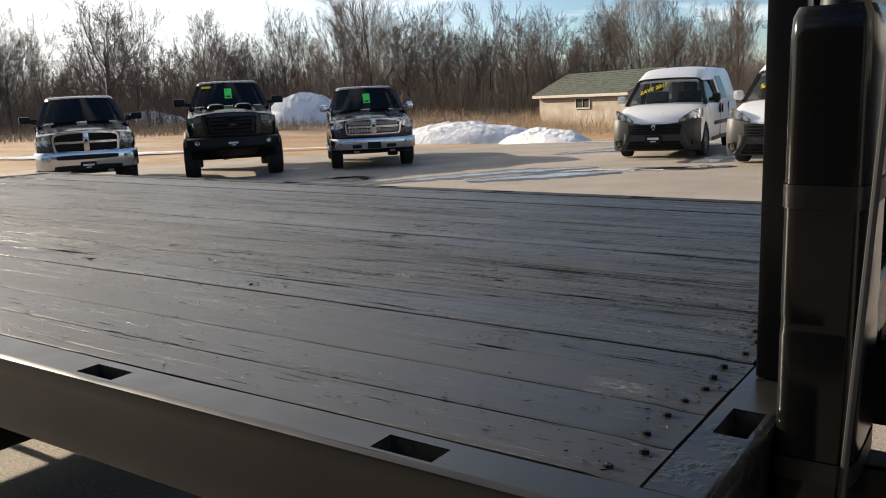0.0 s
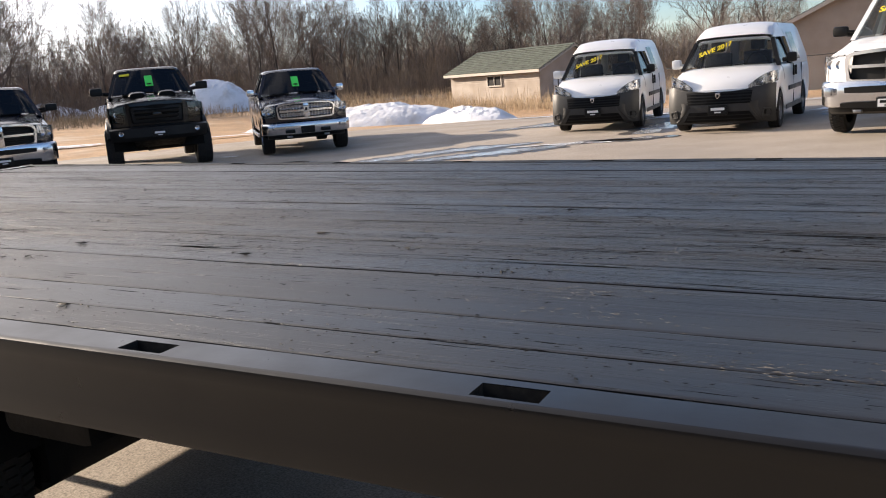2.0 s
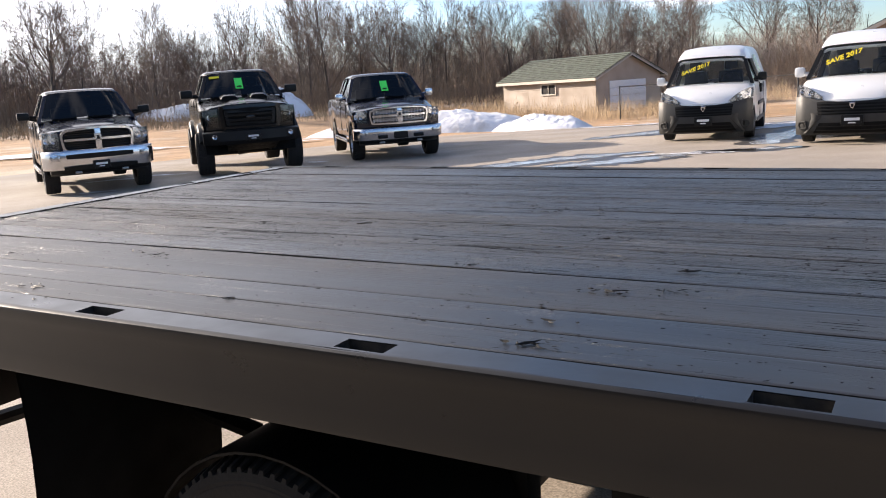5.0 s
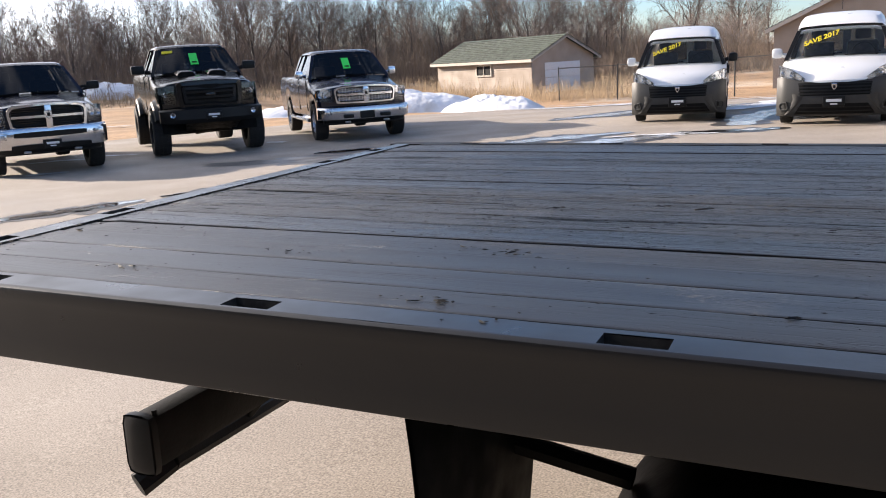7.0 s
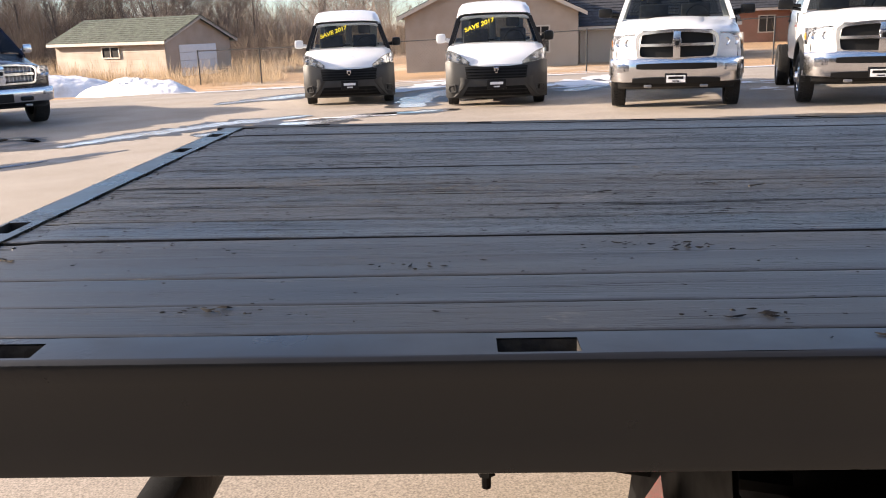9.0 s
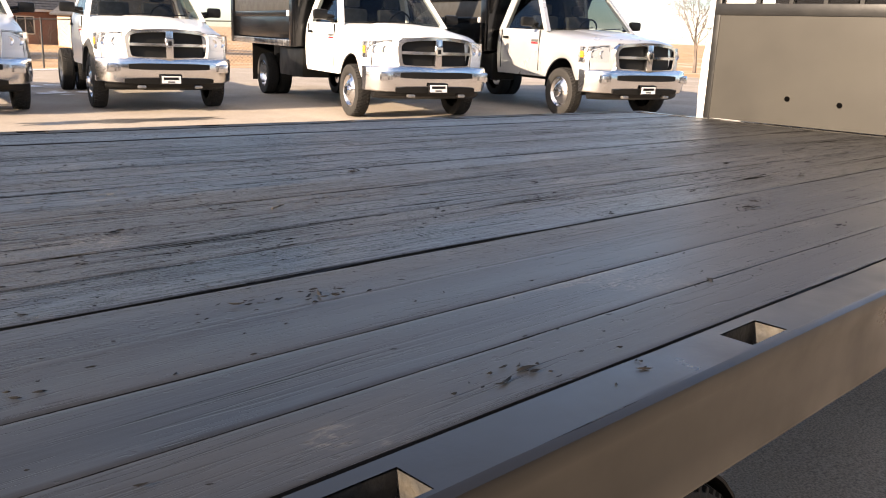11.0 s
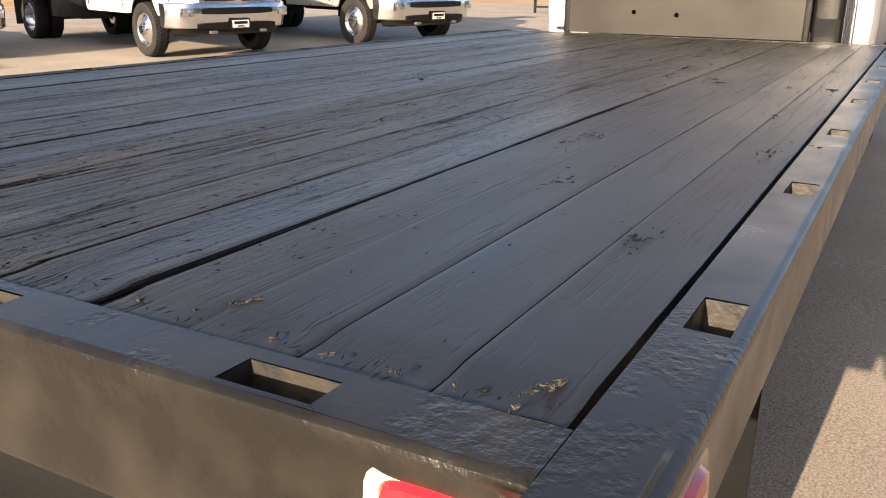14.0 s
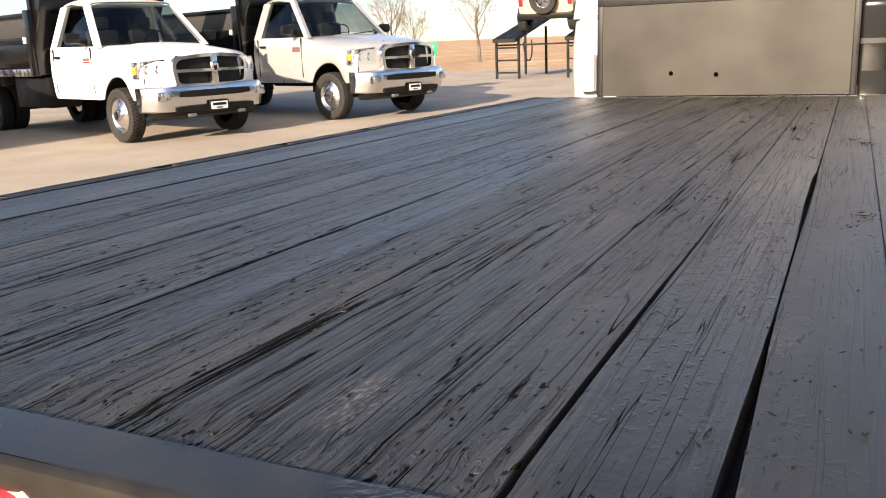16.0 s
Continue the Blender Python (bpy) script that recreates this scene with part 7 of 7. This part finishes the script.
            part("rub_rail", Geo().box(min(s * 1.08, s * 1.16), max(s * 1.08, s * 1.16), y0, y1, 0.98, 1.10, 0.012), M["lens_dark"], box, "worn grey lower rail")
            for yy in (y0 + 0.06, y1 - 0.06):
                part("side_post", Geo().box(min(s * 1.06, s * 1.17), max(s * 1.06, s * 1.17), yy - 0.09, yy + 0.09, 0.98, 2.02, 0.015), M["black_paint"], box)
            part("hinge", Geo().box(min(s * 1.15, s * 1.19), max(s * 1.15, s * 1.19), y0 + 0.16, y0 + 0.22, 1.50, 1.60, 0.008), M["plate"], box)
            part("tool_box", Geo().box(min(s * 0.50, s * 1.00), max(s * 0.50, s * 1.00), 3.14, 4.45, 0.46, 0.96, 0.02), M["matt_black"], box)
            part("mud_flap", Geo().box(min(s * 0.60, s * 1.05), max(s * 0.60, s * 1.05), ra + 0.56, ra + 0.57, 0.25, 0.98), M["rubber"], box)
        part("sub_frame", Geo().box(-0.52, 0.52, y0, y1 - 0.1, 0.80, 1.0), M["frame"], box)
        part("cab_shield", Geo().box(-1.08, 1.08, 2.62, 3.30, 2.41, 2.47, 0.012), M["black_paint"], box)
        for s in (-1, 1):
            part("gusset", Geo().add([(s * 1.08, 3.26, 1.5), (s * 1.08, 3.26, 2.43), (s * 1.08, 2.70, 2.43), (s * 1.05, 3.26, 1.5), (s * 1.05, 3.26, 2.43), (s * 1.05, 2.70, 2.43)], [(0, 1, 2), (3, 4, 5), (0, 2, 5, 3), (1, 2, 5, 4), (0, 1, 4, 3)]), M["black_paint"], box)
    else:
        for s in (-1, 1):
            part("frame_rail", Geo().box(s * 0.43 - 0.04, s * 0.43 + 0.04, 3.0, 6.3, 0.66, 0.88), M["frame"], e)
    if yellow:
        write_on(cab, hw, hw * 0.755, belt, roof, 1.48, 2.06, 0.15, -0.30)
    return e


def write_on(cab, hw, hw_top, belt, roof, y_ws, y_roof, size, x, v=0.72, tilt=14):
    """SAVE 2017 in yellow across the windscreen's upper corner."""
    slope = math.atan2(roof - 0.06 - belt, y_roof - y_ws)
    m = Matrix.Translation((x, y_ws + (y_roof - y_ws) * v - 0.10, belt + (roof - 0.06 - belt) * v)) @ Matrix.Rotation(slope, 4, "X") @ Matrix.Rotation(radians(tilt), 4, "Z")
    lettering("SAVE 2017", size, M["yellow"], cab, m, "painted_sale_words", 0.35)


chassis_cab("chassis_cab_truck", "white regular-cab chassis truck with chrome bumper and bare frame", nose_at(4.25, 12.8, (-0.22, -0.975)), "white", "bare", yellow=True)
chassis_cab("chassis_cab_truck", "white regular-cab chassis truck with chrome bumper and bare frame", nose_at(7.02, 12.05, (-0.26, -0.965)), "white", "bare", yellow=True)
chassis_cab("dump_truck", "white regular-cab work truck with black dump box", nose_at(9.75, 9.05, (-0.29, -0.957)), "white", "dump")
chassis_cab("dump_truck", "silver regular-cab work truck with black dump box", nose_at(12.95, 7.45, (-0.29, -0.957)), "silver", "dump")


def van(label, m):
    e = thing("cargo_van", label, "van", m, "pair of white cargo vans")
    hw, r = 0.91, 0.325
    fa, ra = 0.88, 0.88 + 3.0
    P = M["white"]
    part("body", body_loft([(0.10, hw * 0.90, 0.72, 0.735, 0.50), (0.18, hw * 0.95, 0.80, 0.825, 0.42), (0.32, hw * 0.975, 0.88, 0.91, 0.34), (0.52, hw * 0.99, 0.945, 0.985, 0.30), (0.78, hw, 1.00, 1.05, 0.28), (1.02, hw, 1.05, 1.10, 0.28), (1.25, hw, 1.06, 1.10, 0.28), (4.6, hw, 1.06, 1.06, 0.28), (4.72, hw * 0.97, 1.02, 1.02, 0.32)], [(fa, r + 0.06, r), (ra, r + 0.06, r)], bow=0.18), P, e)
    for ay in (fa, ra):
        arch_liner(e, ay, r + 0.06, r, hw)
    # cargo side above the belt, closed
    g = Geo()
    rows = []
    for y, k in ((2.30, 1.0), (3.5, 1.0), (4.45, 0.99), (4.62, 0.96)):
        half = [(hw * 0.995 * k, 1.04), (hw * 0.965 * k, 1.20), (hw * 0.84 * k, 1.52), (hw * 0.755 * k, 1.72), (hw * 0.67 * k, 1.81), (hw * 0.43 * k, 1.845), (0, 1.855)]
        rows.append([(x, y, z) for x, z in half] + [(-x, y, z) for x, z in half[-2::-1]])
    g.grid(rows)
    # rear doors with two panes
    end = rows[-1]
    for x0, x1, z0, z1 in ((-0.84, 0.84, 1.04, 1.14), (-0.58, 0.58, 1.58, 1.81), (-0.70, -0.52, 1.14, 1.58), (0.52, 0.70, 1.14, 1.58), (-0.07, 0.07, 1.14, 1.58)):
        g.box(x0, x1, 4.59, 4.62, z0, z1)
    part("cargo_body", g, P, e)
    for s in (-1, 1):
        part("rear_pane", Geo().box(min(s * 0.07, s * 0.52), max(s * 0.07, s * 0.52), 4.60, 4.605, 1.14, 1.58), M["clear"], e)
    cap = Geo()
    sec0 = [(0.690, 1.545), (0.685, 1.575), (0.64, 1.60), (0.54, 1.612), (0.33, 1.622), (0, 1.626)]
    sec1 = [(hw * 0.82, 1.55), (hw * 0.75, 1.73), (hw * 0.67, 1.81), (hw * 0.55, 1.832), (hw * 0.36, 1.85), (0, 1.856)]
    rows = []
    for y in (1.375, 1.42, 1.50, 1.62, 1.78, 2.0, 2.31):
        t = (y - 1.375) / 0.935
        kz, kx = 1 - (1 - t) ** 2.6, t ** 0.8
        half = [(a[0] + (b[0] - a[0]) * kx, y, a[1] + (b[1] - a[1]) * kz) for a, b in zip(sec0, sec1)]
        rows.append(half + [(-p[0], p[1], p[2]) for p in half[-2::-1]])
    cap.grid(rows)
    part("roof_cap", cap, P, e)
    cab = cabin(e, P, 0.98, 1.40, 2.36, hw * 0.965, hw * 0.775, 1.10, 1.62, doors=(), glass="clear", rear_glass=False, mirror="std", mirror_mat=("white", "black_plastic"), pillar_mat=M["black_plastic"])
    for s in (-1, 1):
        part("door_window", patch((s * hw * 0.998, 2.50, 1.13), (s * hw * 0.998, 3.25, 1.13), (s * hw * 0.805, 2.52, 1.63), (s * hw * 0.805, 3.22, 1.63)), M["tint"], e)
        door_lines(e, hw, 2.36, 3.45, 0.36, 1.05, s)
        part("rub_strip", Geo().box(min(s * hw, s * (hw + .025)), max(s * hw, s * (hw + .025)), 1.65, 3.3, 0.60, 0.68, 0.01), M["plastic"], e)
        for yy in (2.22, 2.52):
            part("door_handle", Geo().box(min(s * hw, s * (hw + .035)), max(s * hw, s * (hw + .035)), yy - 0.03, yy + 0.03, 0.84, 1.02, 0.012), M["black_plastic"], e)
        part("wheel_trim", Geo().box(min(s * hw, s * (hw + .01)), max(s * hw, s * (hw + .01)), 1.35, 3.4, 0.28, 0.36), M["plastic"], e)
    # dark lower nose
    def skin(u, z):
        """The bumper's surface: round in plan, bulging in the middle of its height, tucked under at the foot."""
        return -0.02 + 0.17 * abs(u) ** 2.4 + 0.30 * max(0.0, abs(u) - 0.86) ** 1.5 * 4 + 0.55 * (z - 0.46) ** 2 + 0.5 * max(0.0, 0.24 - z)

    top = lambda u: 0.70 + 0.10 * min(1.0, abs(u) * 1.15) ** 2.2
    us = [i / 20 for i in range(-20, 21)]
    nose = Geo().grid([[(u * hw * 1.005, skin(u, z), z) for z in [0.17 + (top(u) - 0.17) * j / 10 for j in range(11)]] + [(u * hw * 0.99, skin(u, top(u)) + 0.10, top(u) - 0.004)] for u in us])
    bp = part("front_bumper", nose, M["plastic"], e, "unpainted dark grey plastic bumper")

    def inset(name, half, z0, z1, off, material, label="", parent=None, k0=1.0, k1=1.0):
        rows = [[(u * half * (k0 + (k1 - k0) * j / 5), skin(u * half * (k0 + (k1 - k0) * j / 5) / hw, z0 + (z1 - z0) * j / 5) - off, z0 + (z1 - z0) * j / 5) for j in range(6)] for u in [i / 10 for i in range(-10, 11)]]
        g = Geo().grid(rows)
        g.grid([[(x, y + 0.03, z) for x, y, z in (r[0], r[-1])] for r in rows])
        return part(name, g, material, parent or bp, label)

    gr = inset("grille", 0.56, 0.50, 0.705, 0.006, M["rubber"], "black slatted grille", None, 0.94, 1.0)
    for zz in (0.535, 0.585, 0.635, 0.685):
        inset("slat", 0.55, zz - 0.012, zz + 0.010, 0.020, M["black_plastic"], "", gr)
    shield(gr, -0.045, 0.640, 0.055, "chrome")
    inset("lower_grille", 0.62, 0.20, 0.37, 0.005, M["rubber"], "", None, 1.0, 0.82)
    for zz in (0.25, 0.31):
        inset("slat", 0.56, zz - 0.008, zz + 0.008, 0.012, M["black_plastic"])
    for s in (-1, 1):
        strut = Geo()
        sec = [((0.68, 0.22), (0.78, 0.20)), ((0.58, 0.34), (0.69, 0.33)), ((0.50, 0.44), (0.64, 0.45)), ((0.48, 0.50), (0.66, 0.53))]
        strut.grid([[(s * x, skin(x / hw, z) - (0.022 if j in (1, 2) else 0.0), z) for j, (x, z) in enumerate((a, (a[0] * 0.7 + b[0] * 0.3, a[1]), (a[0] * 0.3 + b[0] * 0.7, b[1]), b))] for a, b in sec])
        part("strut", strut, M["plastic"], bp)
        pts = [(0.72, 0.29), (0.83, 0.27), (0.86, 0.33), (0.84, 0.38), (0.74, 0.40)]
        fog = part("fog_frame", strip(Geo(), [(s * x, skin(x / hw, z) - 0.012, z) for x, z in pts + pts[:1]], 0.014), M["plastic"], bp)
        part("fog_recess", Geo().ngon([(s * (0.79 + (x - 0.79) * 0.8), skin(x / hw, z) - 0.008, 0.335 + (z - 0.335) * 0.8) for x, z in pts]), M["rubber"], fog)
    nose_lamp(e, hw, 0.47, lambda u: 0.735 + 0.09 * u, lambda u: 0.775 + 0.22 * math.sin(min(1.0, u * 1.3) * math.pi / 2), rim=0.003, y0=0.10, bow=0.18, amber=1.0, bowls=(0.36, 0.60), bowl_r=0.036, label="clear swept-back headlamp", tail=((0.965, 0.07), (0.985, 0.20)))
    plate_on(bp, -0.075, 0.405, 0.34, 0.17)
    underbody(e, 0.5, 4.4, 0.22, 0.45, 0.6)
    wheels_on(e, (fa, ra), hw - 0.11, r, 0.20, 0.20, ("spoke", "spoke"), ("steel", "steel"))
    strip(ae := Geo(), [(0.0, 1.80, 1.88), (0.0, 1.92, 2.10)], 0.006)
    part("aerial", ae, M["black_plastic"], cab)
    write_on(cab, hw * 0.965, hw * 0.775, 1.10, 1.62, 0.98, 1.40, 0.135, -0.30, v=0.66, tilt=24)
    return e


VAN_SIZE = Matrix.Diagonal((1.0, 1.0, 1.03, 1.0))
van("white cargo van with dark plastic bumper and yellow windscreen writing", nose_at(-1.29, 16.60, (0.11, -0.994)) @ VAN_SIZE)
van("white cargo van with dark plastic bumper and yellow windscreen writing", nose_at(1.56, 14.77, (-0.03, -1.0)) @ VAN_SIZE)


# ---------------------------------------------------------------- cab of the flatbed truck
def own_cab():
    m = Matrix.Translation((8.30, 1.22, -0.02 + 0.03 * 7)) @ Matrix.Rotation(math.pi / 2, 4, "Z")
    hw, belt = 1.04, 1.45
    P = M["cab_silver"]
    fl = 0.62
    g = body_loft([(0.02, hw * 0.93, 1.08, 1.12, 0.76), (0.10, hw * 0.97, 1.14, 1.26, 0.68), (0.32, hw * 0.99, 1.18, 1.315, fl), (0.9, hw, 1.24, 1.37, fl), (1.42, hw, belt - 0.06, belt - 0.01, fl), (1.60, hw, belt - 0.015, belt, fl), (2.98, hw, belt, belt, fl), (3.04, hw * 0.97, belt - 0.03, belt - 0.03, fl + 0.1)],
                  [(0.95, 0.50, 0.46)])
    cabpart = part("cab_body", g.moved(m), P, truck, "silver cab bodywork")
    up = Geo()
    rows = []
    for y, k in ((2.00, 0.98), (2.5, 1.0), (2.96, 1.0), (3.04, 0.97)):
        half = [(hw * k, belt - 0.05), (hw * 0.97 * k, 1.6), (hw * 0.90 * k, 1.9), (hw * 0.84 * k, 2.06), (hw * 0.70 * k, 2.12), (0, 2.14)]
        rows.append([(x, y, z) for x, z in half] + [(-x, y, z) for x, z in half[-2::-1]])
    up.grid(rows)
    up.ngon(rows[-1])
    part("cab_roof", up.moved(m), P, truck, "silver cab roof")
    part("rear_window", Geo().box(-0.6, 0.6, 3.045, 3.055, 1.52, 1.92, 0.004).moved(m), M["gloss_black"], cabpart)
    for s in (-1, 1):
        part("side_window", patch((s * hw * 0.99, 1.65, belt), (s * hw * 0.99, 2.8, belt), (s * hw * 0.87, 2.1, 1.98), (s * hw * 0.87, 2.75, 1.98)).moved(m), M["gloss_black"], cabpart)
        for y in (0.95,):
            add_wheel(truck, m @ Matrix.Translation((s * 0.92, y, 0.40)) @ (Matrix.Identity(4) if s > 0 else Matrix.Rotation(math.pi, 4, "Z")), 0.405, 0.225, 0.25, "dually_front", "chrome")
    # lamp bracket on the far rear corner of the cab
    part("corner_bracket", Geo().box(5.17, 5.25, 2.07, 2.17, 1.12, 1.36, 0.01), M["white"], truck, "pale bracket box")


own_cab()


# ---------------------------------------------------------------- things beyond the cab
def display_jeep():
    x, y = 24.0, 8.75
    z0 = ground_z(x, y) + 0.012
    st = thing("display_ramp", "black steel display ramp with ladder-like legs", "ramp", Matrix.Translation((x, y, z0)))
    for yy in (1.45, 0.75, -0.75, -1.45):
        part("leg", Geo().box(-0.04, 0.04, yy - 0.03, yy + 0.03, 0.0, 1.15), M["frame"], st)
        part("leg", Geo().box(2.5, 2.58, yy - 0.03, yy + 0.03, 0.0, 1.5), M["frame"], st)
    for k in range(3):
        part("rung", Geo().box(-0.03, 0.03, 0.75, 1.45, 0.15 + 0.36 * k, 0.20 + 0.36 * k), M["frame"], st)
        part("rung", Geo().box(-0.03, 0.03, -1.45, -0.75, 0.15 + 0.36 * k, 0.20 + 0.36 * k), M["frame"], st)
    part("cross_tie", Geo().box(-0.03, 0.03, -1.45, 1.45, 0.95, 1.0), M["frame"], st)
    for yy in (1.1, -1.1):
        part("runway", Geo().add([(-0.3, yy - 0.35, 1.05), (4.2, yy - 0.35, 1.95), (4.2, yy + 0.35, 1.95), (-0.3, yy + 0.35, 1.05), (-0.3, yy - 0.35, 1.15), (4.2, yy - 0.35, 2.05), (4.2, yy + 0.35, 2.05), (-0.3, yy + 0.35, 1.15)],
                                 [(0, 1, 2, 3), (4, 5, 6, 7), (0, 1, 5, 4), (2, 3, 7, 6), (0, 3, 7, 4), (1, 2, 6, 5)]), M["frame"], st)
    hose([(0, 0.35, 1.1), (0.0, 0.3, 0.6), (0.0, 0.55, 0.45), (0.0, 0.6, 1.05)], 0.02, "chain", st, M["frame"])
    j = thing("off_road_car", "tan boxy off-road car with rear spare wheel on a ramp", "off-road car", Matrix.Translation((x + 0.4, y, z0 + 1.28)) @ Matrix.Rotation(radians(-11), 4, "Y"))
    part("body", Geo().box(0, 3.6, -0.82, 0.82, 0.52, 1.15, 0.05), M["beige"], j)
    part("top", Geo().box(0.05, 2.4, -0.78, 0.78, 1.15, 1.75, 0.06), M["black_plastic"], j)
    part("rear_bumper", Geo().box(-0.15, 0.0, -0.85, 0.85, 0.42, 0.58, 0.03), M["black_plastic"], j)
    for s in (-1, 1):
        part("tail_lamp", Geo().box(-0.05, 0.02, s * 0.74 - 0.06, s * 0.74 + 0.06, 0.80, 1.02, 0.015), M["red"], j)
        for yy in (0.35, 2.9):
            add_wheel(j, Matrix.Translation((yy, s * 0.76, 0.40)) @ (RX if s > 0 else RX.inverted()), 0.405, 0.26, 0.22, "spoke", "alloy")
    add_wheel(j, Matrix.Translation((-0.15, 0.0, 0.98)) @ Matrix.Rotation(math.pi, 4, "Z"), 0.405, 0.24, 0.23, "spoke", "alloy", "spare_wheel")


display_jeep()

x, y = 60.0, 30.2
z0 = ground_z(x, y)
sg = thing("road_sign", "green road sign on two posts beside the road", "sign", Matrix.Translation((x, y, z0)) @ Matrix.Rotation(radians(-64), 4, "Z"))
part("sign_panel", Geo().box(-0.85, 0.85, -0.02, 0.02, 0.9, 1.85, 0.01), M["sign_green"], sg)
for s in (-0.6, 0.6):
    part("sign_post", Geo().tube((s, 0.04, -0.1), (s, 0.04, 1.8), 0.04, n=6), M["steel"], sg)
for k, (a, b) in enumerate(((-0.55, 0.6), (-0.6, 0.3))):
    part("bar", Geo().box(a, b, -0.03, -0.021, 1.5 - 0.4 * k, 1.62 - 0.4 * k), M["plate"], sg)

# black truck standing tail-on past the cab
e = thing("black_work_truck", "black work truck seen from behind with worn steel plate", "truck", Matrix.Translation((13.5, 0.0, ground_z(13.5, 0) + 0.012)) @ Matrix.Translation((0, 0, -0.2)))
part("body", Geo().box(0, 3.6, -1.45, 0.74, 1.42, 2.30, 0.03), M["black_body"], e, "gloss black steel body")
part("cabin", Geo().box(3.8, 5.6, -1.35, 0.64, 0.8, 2.2, 0.12), M["black_body"], e)
for yy in (0.70, -0.36, -1.41):
    part("corner_post", Geo().box(-0.06, 0.02, yy - 0.06, yy + 0.06, 1.30, 2.34, 0.015), M["black_body"], e)
part("sill", Geo().box(-0.03, 0.10, -1.4, 0.62, 1.27, 1.39, 0.01), M["black_body"], e)
part("hitch_beam", Geo().box(-0.02, 0.12, -1.45, 0.72, 1.10, 1.22, 0.01), M["black_body"], e)
plate = part("tread_plate", Geo().box(-0.08, -0.05, -1.1, 0.42, 0.66, 1.05, 0.012), M["plate_steel"], e, "scratched steel plate")
for yy in (0.32, 0.17, 0.0, -0.2):
    part("bolt", Geo().tube((-0.10, yy, 0.78), (-0.07, yy, 0.78), 0.03, n=10), M["chrome"], plate)
part("bar", Geo().tube((-0.09, -1.4, 0.64), (-0.09, 0.70, 0.64), 0.018, n=6), M["steel"], e)
part("latch", Geo().box(-0.04, 0.0, -0.06, 0.10, 1.66, 1.78, 0.015), M["chrome"], e)
for yy in (0.46, -1.32):
    lamp = part("lamp_block", Geo().box(-0.03, 0.10, yy - 0.10, yy + 0.10, 0.64, 0.90, 0.01), M["steel"], e)
    part("tail_lamp", Geo().box(-0.06, -0.03, yy - 0.06, yy + 0.06, 0.86, 1.02, 0.02), M["red"], lamp, "small red tail lamp")
part("frame_rail", Geo().box(0.0, 5.4, -0.9, 0.2, 0.72, 1.12), M["black_body"], e)
for yy, sd in ((0.52, 1), (-1.23, -1)):
    for xx in (1.5, 4.9):
        add_wheel(e, Matrix.Translation((xx, yy, 0.605)) @ (RX if sd > 0 else RX.inverted()), 0.405, 0.26, 0.24, "spoke", "alloy")
part("fuel_tank", Geo().box(1.95, 3.2, 0.0, 0.6, 0.55, 1.0, 0.04), M["black_body"], e)
